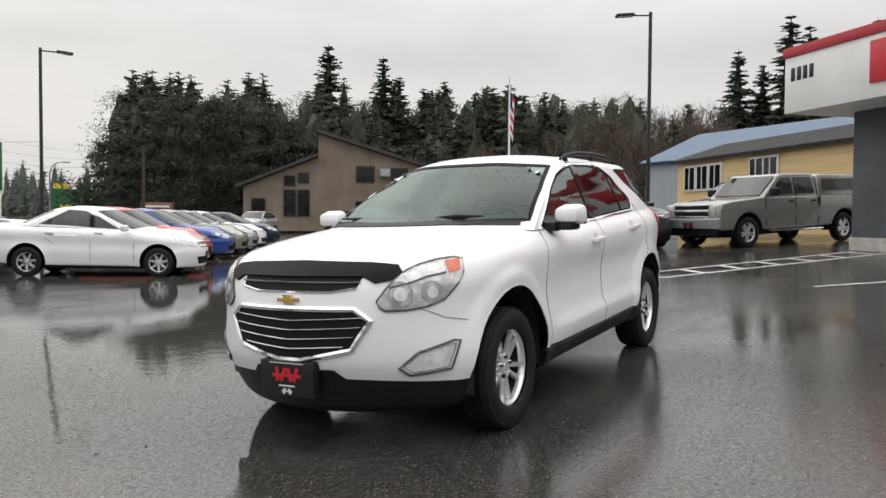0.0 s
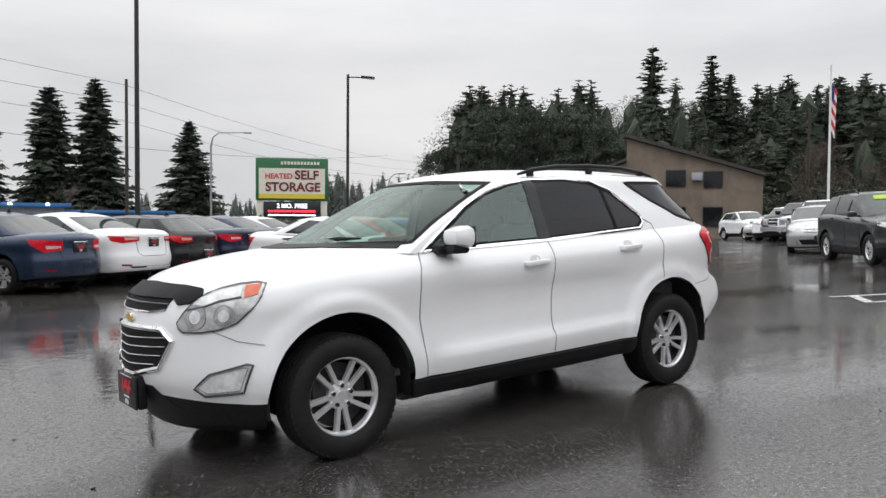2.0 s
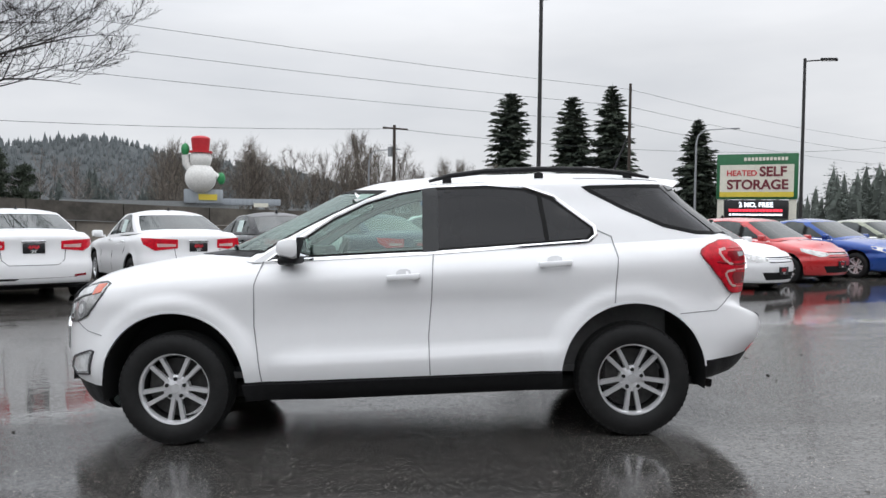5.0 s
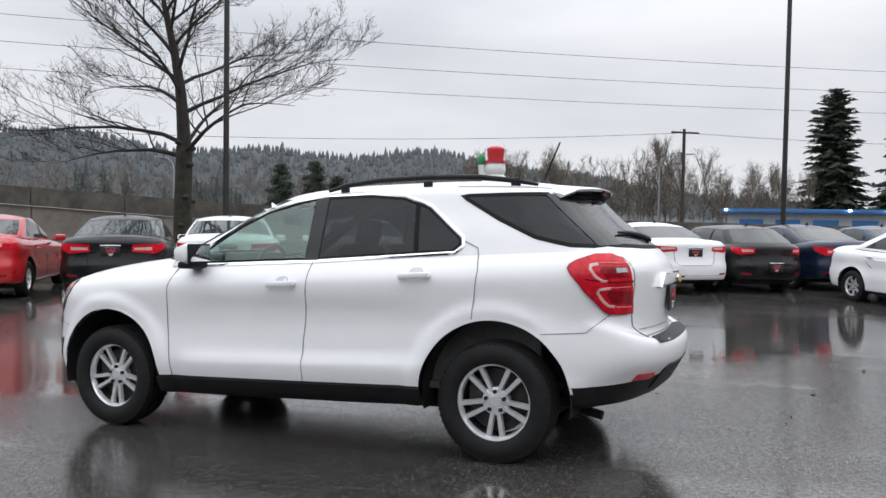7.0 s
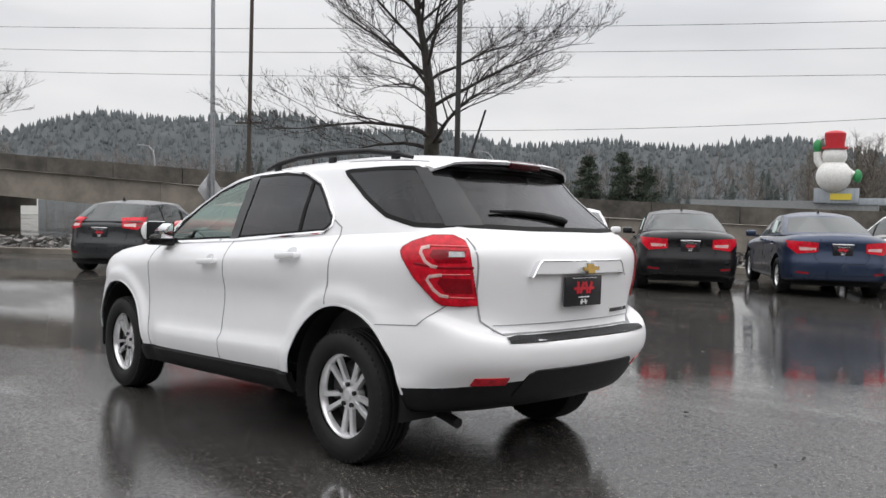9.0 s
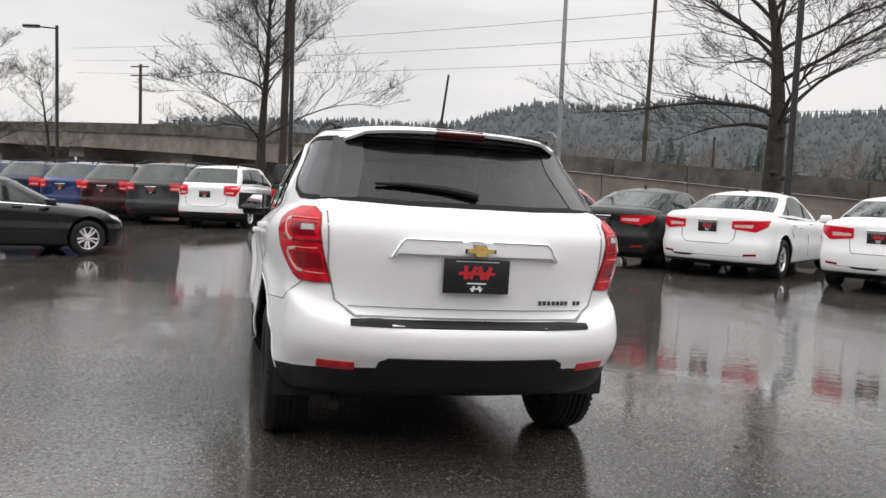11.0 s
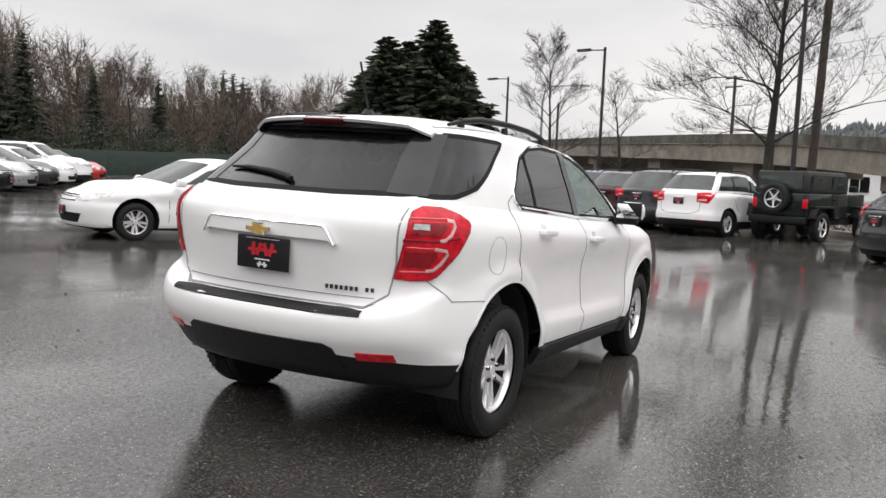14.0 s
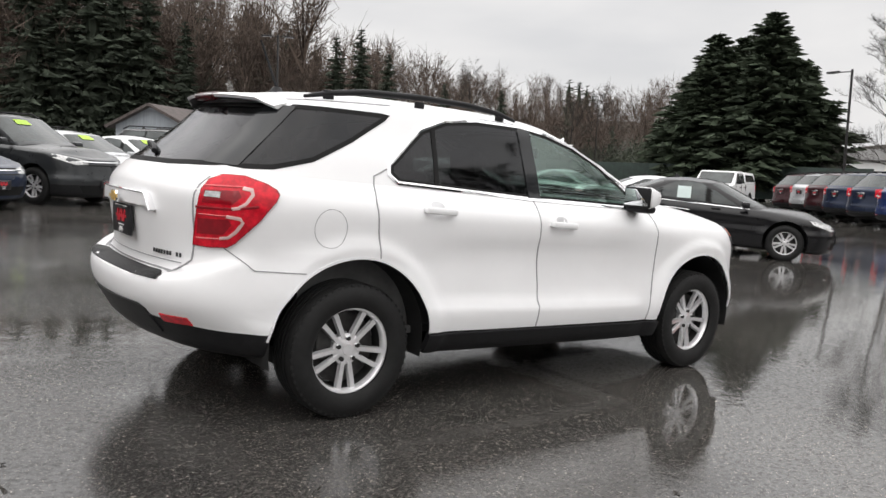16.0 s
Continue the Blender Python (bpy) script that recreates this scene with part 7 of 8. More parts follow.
hill("hillside", "wooded slope behind the lot", 176, 236, 78, 190, lambda az: 16.0, FLOORDUFF)
ZA = lambda az, r: 15.0 * smoothstep(78, 190, r)
# slope firs get a paler needle colour with slight haze painted in
woods("fir_woods", "dark green firs on the slope", 1, wood_rows(180, 233, 92, 165, 230, lambda az: 15.5 if az > 203 else 12.0, 1100, "fir", ZA, 0.34)
      + wood_rows(196, 233, 94, 150, 150, lambda az: 14.0, 1300, "pine", ZA, 0.36), mat("haze_tinted_needles", (0.068, 0.080, 0.060), 0.9, var=0.3, spec=0.1, scale=0.3, island=True))
for k, (a, h) in enumerate(((218.4, 23.0), (214.4, 21.5), (213.2, 19.0), (211.4, 17.5), (207.6, 17.0), (206.3, 16.5), (202.5, 17.0), (201.2, 16.0), (189.1, 21.5), (187.5, 19.5), (185.8, 25.5), (184.6, 24.0), (182.4, 22.5), (180.6, 24.0))):
    px, py = polar(a, 105)
    conifer("tall slender fir standing above the woods", px, py, ZA(a, 105) - 0.4, h, h * 0.23, 100 + k, "fir", 26, 8, 9, 0.05, NEEDLE2, 0.68, 0.5, 0.35)
for k, (a, h) in enumerate(((229.4, 12.6), (227.0, 12.6), (225.3, 12.0), (223.3, 11.8), (221.5, 11.0), (231.5, 9.6), (233.3, 9.0))):
    px, py = polar(a, 72)
    conifer("tall rounded pine before the slope", px, py, -0.3, h, h * 0.27, 60 + k, "pine", 26, 12, 12, 0.18, NEEDLE2)
woods("bare_woods", "brown leafless trees on the slope", 2, wood_rows(180, 204, 84, 112, 130, lambda az: 11.5, 700, "twig", ZA, 0.40) + wood_rows(204, 228, 84, 100, 50, lambda az: 8.5, 600, "twig", ZA, 0.30), BROWNWOOD)
woods("undergrowth", "dark undergrowth below the firs", 3, wood_rows(182, 236, 74, 95, 150, lambda az: 6.0, 560, "bush", ZA, 0.5), EVERSHRUB)
# distance haze is painted into these firs as a paler colour
woods("far_woods", "distant low woods beyond the road", 4, wood_rows(231, 262, 190, 290, 220, lambda az: 13.0 if az < 245 else 8.0, 240, "fir", wide=0.32), mat("haze_tinted_firs", (0.10, 0.115, 0.10), 0.9, var=0.3, scale=0.05, island=True))
for k, (a, h, r, dist, pw) in enumerate(((264.9, 20.6, 5.4, 118, 0.5), (260.4, 20.0, 5.4, 118, 0.55), (257.6, 21.6, 6.2, 118, 0.0), (251.6, 15.6, 5.6, 112, 0.75))):
    px, py = polar(a, dist)
    conifer("tall dark conifer beyond the road", px, py, -0.3, h, r, 20 + k, "fir", 34, 12, 13, 0.04, NEEDLE2, pw or 0.7, 0.45, 0.25, 0.5)
woods("roadside_thicket", "grey brown leafless thicket beyond the road", 5, wood_rows(266, 290, 105, 140, 130, lambda az: 10.0 if az > 272 else 8.0, 600, "twig", wide=0.28) + [(*polar(276, 120), 0, 13.5, 3.4, 1100, "twig"), (*polar(268.5, 118), 0, 9.5, 2.4, 800, "twig"), (*polar(259.5, 105), 0, 5.5, 3.0, 900, "twig")], mat("grey_thicket", (0.135, 0.115, 0.095), 0.9, var=0.45, scale=0.6, island=True))

# far ridge: mist is not built but put into the base colours
RIDGE = lambda az: (62 + 9 * math.sin(radians(az * 9)) + 4 * math.sin(radians(az * 31)) + 14 * smoothstep(296, 312, az) * smoothstep(352, 338, az)) * (0.42 + 0.58 * smoothstep(268, 300, az))
# ridge ground greyed and darkened in colour to copy mist's low contrast
hill("far_ridge", "far wooded ridge in mist-tinted grey", 252, 378, 560, 840, RIDGE, mat("mist_tinted_ridge", (0.062, 0.070, 0.073), 0.95, var=0.2, scale=0.03), 120, 3)
rtrees = []
for _ in range(8000):
    az, f = rg.uniform(254, 376), rg.uniform(0.25, 1.0)
    x, y = polar(az, 560 + 280 * f)
    e = min(1.0, 6 * (az - 252) / 126, 6 * (378 - az) / 126)
    h = rg.uniform(4.5, 9) + (4 if rg.random() < 0.05 else 0)
    rtrees.append((x, y, e * RIDGE(az) * smoothstep(0, 1, f) - 1.5, h, h * 0.34, 0, "fir"))
# pale grey base colour stands in for mist over the ridge firs
woods("ridge_woods", "firs on the far ridge in mist-tinted grey", 6, rtrees, mat("mist_tinted_firs", (0.125, 0.138, 0.142), 0.95, var=0.10, scale=0.008))
# a greyed green carries the valley's haze in the needle colour
woods("valley_woods", "haze-tinted firs below the ridge", 12, wood_rows(286, 334, 300, 400, 150, lambda az: 17.0 + 6 * math.sin(az * 0.9), 230, "fir", wide=0.26), mat("haze_tinted_dark_firs", (0.075, 0.088, 0.082), 0.95, var=0.3, scale=0.05, island=True))
# thicket brown lightened to hold the mist in its colour
woods("ridge_thicket", "brown leafless woods at the ridge's foot", 8, wood_rows(288, 352, 300, 420, 240, lambda az: 20.0, 260, "twig", wide=0.34), mat("mist_tinted_thicket", (0.15, 0.128, 0.115), 0.95, var=0.35, scale=0.05, island=True))
# woods behind the house
hill("house_hill", "wooded slope behind the house", 22, 108, 92, 170, lambda az: 12.0, FLOORDUFF, 60, 5)
ZB = lambda az, r: 11.0 * smoothstep(92, 170, r)
HB = lambda az: 10.5 + 9.5 * smoothstep(50, 67, az)
woods("bare_woods", "brown leafless woods behind the house", 9, wood_rows(34, 98, 84, 130, 270, HB, 800, "twig", ZB, 0.40), BROWNWOOD)
woods("fir_woods", "dark firs among bare trees", 10, wood_rows(40, 98, 92, 135, 60, lambda az: HB(az) * 0.95, 900, "fir", ZB, 0.24), NEEDLE2)
for k, (a, h) in enumerate(((53.0, 10.5), (57.3, 13.5), (59.4, 16.0), (61.2, 15.0), (72.0, 15.5), (74.6, 20.5), (76.4, 23.0), (78.0, 24.5), (80.0, 23.0), (82.0, 22.5), (48.7, 10.0))):
    px, py = polar(a, 82)
    conifer("tall dark fir at the woods' edge", px, py, -0.3, h, h * 0.21, 80 + k, "fir", 28, 9, 10, 0.06, NEEDLE2, 0.85, 0.4, 0.35)
woods("undergrowth", "evergreen scrub at the woods' edge", 11, wood_rows(37, 98, 74, 88, 120, lambda az: 4.8, 560, "bush", wide=0.5), EVERSHRUB)
for k, (px, py, h) in enumerate(((33.4, -48.7, 5.9), (31.2, -50.2, 6.2), (29.6, -51.0, 5.2))):
    conifer("dark green conifer beyond the viaduct", px, py, -0.2, h, h * 0.33, 140 + k, "pine", 26, 10, 12, 0.04, NEEDLE2, core=0.5, cone=0.8)
# pines at the lot's edge
for k, (a, h, r, dist) in enumerate(((32.4, 10.8, 4.0, 50), (28.6, 11.9, 4.2, 49), (26.6, 9.0, 3.9, 50), (34.0, 8.6, 3.5, 52), (30.6, 11.0, 4.2, 53))):
    px, py = polar(a, dist)
    conifer("dense dark pine at the lot's edge", px, py, -0.2, h, r * 1.05, 40 + k, "fir", 30, 16, 26, 0.05, NEEDLE, 0.62, 0.40, -0.10, 0.5)
# bare trees in the planting strip
bare_tree("leafless street tree with mossy trunk", 11.4, -11.6, ground_z(11.4, -11.6), 9.6, 3, 26, 0.47, 0.24, 1.0, 0.34)
bare_tree("leafless street tree with spreading crown", 22.0, 0.3, ground_z(22, 0.3), 9.8, 5, 26, 0.46, 0.17, 1.0, 0.28)
bare_tree("leafless street tree beside the lamps", 34.5, 12.2, -0.1, 8.6, 9, 16, 0.36, 0.13, 0.9, 0.25)
bare_tree("leafless street tree by the viaduct", 47.0, 12.0, -0.1, 8.0, 12, 14, 0.40, 0.14, 0.7, 0.25)
for k, (a, d, h) in enumerate(((50.8, 72, 11.5), (41.5, 78, 9.5), (43.5, 80, 9.0))):
    px, py = polar(a, d)
    bare_tree("tall leafless tree at the woods' edge", px, py, -0.2, h, 30 + k, 14, 0.34, 0.14, 0.7, 0.25)


# viaduct with retaining wall
def via_top(u):
    return curve1([-60, -10, 0, 10, 20, 28, 38, 67, 115, 200], [1.2, 1.55, 1.85, 2.45, 3.1, 3.6, 4.15, 4.9, 5.6, 6.0])(u)


VD = 24.0
viaduct = thing("viaduct", "weathered concrete viaduct with parapet and piers", "bridge", Matrix(), kind="structure")


def run_between(u0, u1, d0, d1, lo, hi, n=1):
    """A bar that follows the viaduct's fall between two stations; lo and hi are taken from its top."""
    bm = bmesh.new()
    prev = None
    for i in range(n + 1):
        u = u0 + (u1 - u0) * i / n
        t = via_top(u)
        z0 = t + lo if lo > -90 else -0.3
        ring = []
        for d, z in ((d0, z0), (d0, t + hi), (d1, t + hi), (d1, z0)):
            x, y = row_pos(u, d)
            ring.append(bm.verts.new((x, y, z)))
        if prev:
            for k in range(4):
                bm.faces.new((prev[k], prev[(k + 1) % 4], ring[(k + 1) % 4], ring[k]))
        else:
            bm.faces.new(ring)
        prev = ring
    bm.faces.new(prev[::-1])
    bmesh.ops.recalc_face_normals(bm, faces=bm.faces[:])
    return bm


u = -55.0
while u < 190:
    part("parapet_panel", run_between(u, u + 2.96, VD, VD + 0.25, -0.62, 0.0), DIRTYCONCRETE, viaduct, smooth=False)
    u += 3.0
part("girder", run_between(15, 190, VD + 0.15, VD + 1.1, -1.75, -0.63, 50), CONCRETE, viaduct, smooth=False)
part("deck", run_between(-55, 190, VD + 0.25, VD + 9.0, -0.95, -0.70, 60), CONCRETE, viaduct, smooth=False)
u = -55.0
while u < 15:
    part("wall_panel", run_between(u, u + 3.46, VD + 0.1, VD + 0.5, -99, -0.64), CONCRETE, viaduct, smooth=False)
    part("wall_joint", run_between(u + 3.46, u + 3.5, VD + 0.14, VD + 0.5, -99, -0.64), DIRTYCONCRETE, viaduct, smooth=False)
    u += 3.5
for u in (27, 41, 55, 70, 86, 104, 124):
    part("pier", run_between(u, u + 1.6, VD + 1.2, VD + 7.5, -99, -1.75), CONCRETE, viaduct, smooth=False)
    part("pier_cap", run_between(u - 0.4, u + 2.0, VD + 0.8, VD + 8.2, -2.5, -1.75), CONCRETE, viaduct, smooth=False)


# lamp posts, poles and cables
def lamp_post(x, y, h, heading, two=False, arm=0.75):
    z = ground_z(x, y)
    post = thing("lot_lamp", "tall black lot lamp with flat head" if not two else "tall black lot lamp with two flat heads", "lamp post", pose(x, y, z, 0, 0, heading), "lot lamps")
    bm = bmesh.new()
    tube(bm, [(0, 0, 0.4), (0, 0, h)], [0.075, 0.06], 8)
    part("pole", bm, POSTBLACK, post)
    bm = bmesh.new()
    cone(bm, 0.28, 0.28, 0.75, pose(0, 0, 0.30), 20)
    part("footing", bm, CONCRETE, post)
    for s in ((1, -1) if two else (1,)):
        bm = bmesh.new()
        box(bm, arm, 0.05, 0.05, pose(s * arm / 2, 0, h - 0.12), 0.01)
        part("arm", bm, POSTBLACK, post)
        bm = bmesh.new()
        vs = box(bm, 0.62, 0.34, 0.09, None, 0.025)
        bmesh.ops.transform(bm, matrix=pose(s * (arm + 0.15), 0, h - 0.12, 0, 4 * s, 0), verts=bm.verts[:])
        hd = part("lamp_head", bm, POSTBLACK, post)
        part("lens", boxed(0.44, 0.24, 0.012, pose(s * (arm + 0.16), 0, h - 0.172, 0, 4 * s, 0)), CLEARLENS, hd)
    return post


lamp_post(-3.0, -18.9, 8.1, 150)
lamp_post(-14.75, -27.5, 8.0, 150)
lamp_post(-22.45, -4.95, 7.8, -60)
lamp_post(9.0, -10.2, 8.4, 20)
lamp_post(20.3, -0.55, 9.2, 150)
lamp_post(29.7, 8.1, 7.1, 100)
lamp_post(38.4, 16.4, 7.0, 100)
_x, _y = polar(66.5, 46)
lamp_post(_x, _y, 8.8, -24, True, 0.55)


def utility_pole(x, y, h, heading, lean=0.0, transformer=False, arms=1, r=0.16, top=0.3):
    pole = thing("utility_pole", "weathered wooden utility pole with crossarm", "utility pole", pose(x, y, ground_z(x, y), lean, 0, heading), "utility poles")
    bm = bmesh.new()
    tube(bm, [(0, 0, -0.2), (0, 0, h)], [r, r * 0.75], 10)
    part("shaft", bm, WOODPOLE, pole)
    for k in range(arms):
        part("crossarm", boxed(2.4, 0.12, 0.14, pose(0, 0.16, h - top - 1.0 * k), 0.01), WOODPOLE, pole)
        for xx in (-1.05, -0.4, 0.4, 1.05):
            bm = bmesh.new()
            cone(bm, 0.05, 0.03, 0.16, pose(xx, 0.16, h - top + 0.15 - 1.0 * k), 8)
            part("insulator", bm, CLEARLENS, pole)
    if transformer:
        bm = bmesh.new()
        cone(bm, 0.24, 0.24, 0.8, pose(0.1, -0.42, h - 2.2), 14)
        part("transformer", bm, GALV, pole)
    return pole


utility_pole(4.3, -61.9, 8.9, 36, 0, True)
utility_pole(-20.0, -83.0, 16.0, 36, 0, False, 0, 0.2)
utility_pole(55.0, -31.2, 21.0, 36, 2, False, 1, 0.2, 13.0)
utility_pole(95.0, 12.2, 13.5, 60, 0, False, 2, 0.22)
utility_pole(27.0, -0.6, 11.5, 30, 1.5, False, 0, 0.17)
utility_pole(*polar(352.5, 60), 5.6, 70)


def cable(label, a, b, sag, r=0.022, n=14):
    bm = bmesh.new()
    a, b = Vector(a), Vector(b)
    tube(bm, [tuple(a.lerp(b, i / n) - Vector((0, 0, sag * 4 * (i / n) * (1 - i / n)))) for i in range(n + 1)], r, 4)
    ob = part("overhead_cable", bm, ARMWIRE)
    return tagged_at(ob, label, "cable", Matrix(), "overhead cables")


for z, dd in ((15.4, 0), (13.6, 0.3), (11.8, 0.6)):
    p0, p1 = row_pos(-65.0, 55.5 + dd), row_pos(120.0, 55.5 + dd)
    cable("thin black overhead power cable", (*p0, z), (*p1, z + 4.0), 2.2)
    p2 = row_pos(-190.0, 62 + dd)
    cable("thin black overhead power cable", (*p0, z), (*p2, z + 1.0), 2.0)
cable("thin overhead cable between utility poles", (4.3, -61.9, 8.6), (60, -30, 8.0), 1.0)
cable("thin overhead cable between utility poles", (4.3, -61.9, 8.6), (-60, -95, 11), 1.5)

# signpost beside the viaduct
sp = thing("traffic_sign", "diamond traffic sign seen from behind on steel post", "sign", pose(18.6, -8.9, ground_z(18.6, -8.9), 0, 0, 20))
bm = bmesh.new()
tube(bm, [(0, 0, 0), (0, 0, 9.0)], [0.085, 0.06], 10)
part("post", bm, GALV, sp)
part("sign_plate", boxed(0.012, 0.78, 0.78, pose(0.1, 0, 1.85, 45, 0, 0), 0.01), mat("sign_back", (0.5, 0.51, 0.52), 0.45, 0.5, 0.1), sp)
part("sign_bracket", boxed(0.05, 0.14, 0.3, pose(0.05, 0, 2.4)), GALV, sp)


# ---- buildings ----
def gabled(name, label, x, y, heading, length, depth, eave, ridge, wall_m, roof_m, windows=(), z=-0.1, over=0.4):
    """A house with a gabled roof; its long front faces -y of its own frame. windows: (x, z, w, h) on that front."""
    hs = thing(name, label, "building", pose(x, y, z, 0, 0, heading))
    bm = bmesh.new()
    w, d = length / 2, depth / 2
    prof = [(-d, 0), (d, 0), (d, eave), (0, ridge), (-d, eave)]
    a = [bm.verts.new((-w, p, q)) for p, q in prof]
    b = [bm.verts.new((w, p, q)) for p, q in prof]
    bm.faces.new(a)
    bm.faces.new(b[::-1])
    for k in range(5):
        bm.faces.new((a[k], b[k], b[(k + 1) % 5], a[(k + 1) % 5]))
    bmesh.ops.recalc_face_normals(bm, faces=bm.faces[:])
    part("wall", bm, wall_m, hs, smooth=False)
    sl = math.degrees(math.atan2(ridge - eave, d))
    ln = math.hypot(d + over, (ridge - eave) * (d + over) / d)
    for s in (1, -1):
        bm = boxed(length + 2 * over, ln, 0.14)
        part("roof", bm, roof_m, hs, m=pose(0, s * (d + over) / 2, ridge - (ridge - eave) * (d + over) / d / 2 + 0.09, -s * sl, 0, 0))
    for wx, wz, ww, wh in windows:
        fr = part("window", boxed(ww + 0.16, 0.08, wh + 0.16, pose(wx, -d - 0.03, wz), 0.01), mat("window_frame_white", (0.7, 0.7, 0.68), 0.5), hs)
        part("pane", boxed(ww, 0.03, wh, pose(wx, -d - 0.065, wz)), DARKGLASS, fr)
        part("mullion", boxed(0.05, 0.05, wh, pose(wx, -d - 0.075, wz)), MATS["window_frame_white"], fr)
    return hs


STUCCO = mat("tan_stucco", (0.20, 0.16, 0.125), 0.9, var=0.2, scale=0.6, bump=0.2, bscale=30)
YELLOW = mat("yellow_siding", (0.66, 0.49, 0.25), 0.7, var=0.12, scale=1.0, bump=0.4, bscale=4, stretch=(0.3, 0.3, 12))
GREYSIDE = mat("grey_metal_siding", (0.33, 0.36, 0.39), 0.6, var=0.12, scale=1.0, bump=0.4, bscale=6, stretch=(8, 8, 0.3))
BLUEROOF = mat("blue_metal_roof", (0.035, 0.09, 0.17), 0.45, 0.2, 0.15, 1.0)
GREYROOF = mat("grey_shingles", (0.11, 0.107, 0.104), 0.9, var=0.3, scale=3, bump=0.4, bscale=12)
WHITEWALL = mat("white_clapboard", (0.68, 0.67, 0.63), 0.7, var=0.1, scale=2, bump=0.3, bscale=4, stretch=(0.3, 0.3, 14))
SLATEWALL = mat("dark_grey_panel", (0.085, 0.092, 0.102), 0.6, var=0.15, scale=1.5)
BLUETRIM = mat("blue_trim", (0.03, 0.14, 0.36), 0.5, var=0.1)
FASCIA = mat("white_fascia", (0.78, 0.78, 0.77), 0.5, var=0.05, scale=0.8)
REDTRIM = mat("red_trim", (0.42, 0.015, 0.03), 0.45, var=0.1)

_x, _y = polar(64.4, 74)
gabled("white_house", "white clapboard house with grey shingle roof", _x, _y, 64.4 - 90 + 8, 10.0, 6.5, 3.5, 5.9, WHITEWALL, GREYROOF, [(-3.6, 1.6, 1.0, 1.2), (-2.2, 1.6, 1.0, 1.2), (-0.6, 1.6, 1.6, 1.2), (1.6, 1.6, 1.0, 1.2), (3.2, 1.6, 1.2, 1.2)], 0.3)
gabled("yellow_building", "yellow sided low building with grey shingle roof", -28.2, 0.18, 42.7, 12.9, 5.0, 3.3, 4.1, YELLOW, mat("wet_shingles", (0.055, 0.056, 0.056), 0.95, var=0.3, scale=3, spec=0.1), [(-5.32, 2.55, 0.75, 0.95), (-4.32, 2.55, 0.75, 0.95), (-3.33, 2.55, 0.75, 0.95), (-0.51, 2.65, 0.75, 0.85), (0.35, 2.65, 0.75, 0.85)], 0.5, 0.25)
gabled("grey_building", "grey metal sided shed with blue roof", -43.3, -2.6, 55.4, 14.0, 9.0, 4.3, 6.2, GREYSIDE, BLUEROOF, (), 0.4, 0.3)

# brown building with clerestory
bb = thing("brown_building", "tan stucco building with stepped shed roof", "building", pose(-47.28, -37.62, 0.2, 0, 0, 216.0 - 90) @ Matrix.Diagonal((1, 1, 1.2, 1)))
bm = bmesh.new()
prof = [(-7.2, 0), (9.0, 0), (9.0, 4.0), (-1.2, 6.6), (-1.2, 5.0), (-7.2, 3.0)]
fa = [bm.verts.new((p, 0, q)) for p, q in prof]
fb = [bm.verts.new((p, 9.0, q)) for p, q in prof]
bm.faces.new(fa)
bm.faces.new(fb[::-1])
for k in range(6):
    bm.faces.new((fa[k], fb[k], fb[(k + 1) % 6], fa[(k + 1) % 6]))
bmesh.ops.recalc_face_normals(bm, faces=bm.faces[:])
part("wall", bm, STUCCO, bb, smooth=False)
DARKROOF = mat("dark_roof", (0.05, 0.045, 0.042), 0.8, var=0.25, scale=2)
part("roof", boxed(10.9, 10.0, 0.22, pose(3.9, 4.5, 5.45, 0, 14.3, 0)), DARKROOF, bb)
part("roof", boxed(6.9, 10.0, 0.2, pose(-4.5, 4.5, 4.08, 0, -18.4, 0)), DARKROOF, bb)
for wx, wz, ww, wh in ((2.6, 3.9, 1.4, 1.0), (5.4, 3.8, 1.3, 1.0), (2.6, 1.4, 1.5, 1.2), (5.4, 1.4, 1.4, 1.2), (-3.5, 1.9, 0.9, 1.7), (-2.4, 1.9, 0.9, 1.7), (-3.5, 3.4, 0.8, 0.6), (-2.4, 3.6, 0.8, 0.6), (-6.0, 1.1, 1.0, 2.1)):
    wdw = part("window", boxed(ww + 0.12, 0.08, wh + 0.12, pose(wx, -0.04, wz)), DARKROOF, bb)
    part("pane", boxed(ww, 0.03, wh, pose(wx, -0.09, wz)), DARKGLASS, wdw)
part("air_conditioner", boxed(0.8, 0.5, 0.5, pose(4.2, -0.3, 4.0), 0.02), GREYSIDE, bb)
for k in range(4):
    part("clerestory_window", boxed(0.04, 1.5, 0.8, pose(-1.24, 1.2 + 2.0 * k, 5.8)), DARKGLASS, bb)

# dealership canopy and wall
dl = thing("dealership_building", "dealership with white sign fascia and dark grey wall", "building", Matrix())
FA, FB = Vector((-14.7, 0.36, 0)), Vector((0.707, 0.707, 0))
FN = Vector((-0.707, 0.707, 0))


def dl_box(name, s0, s1, t0, t1, z0, z1, material, label="", parent=None):
    """A block by its run along the front and its depth behind it."""
    c = FA + FB * ((s0 + s1) / 2) + FN * ((t0 + t1) / 2)
    return part(name, boxed(s1 - s0, t1 - t0, z1 - z0, pose(c.x, c.y, (z0 + z1) / 2, 0, 0, 45), 0.01), material, parent or dl, label)


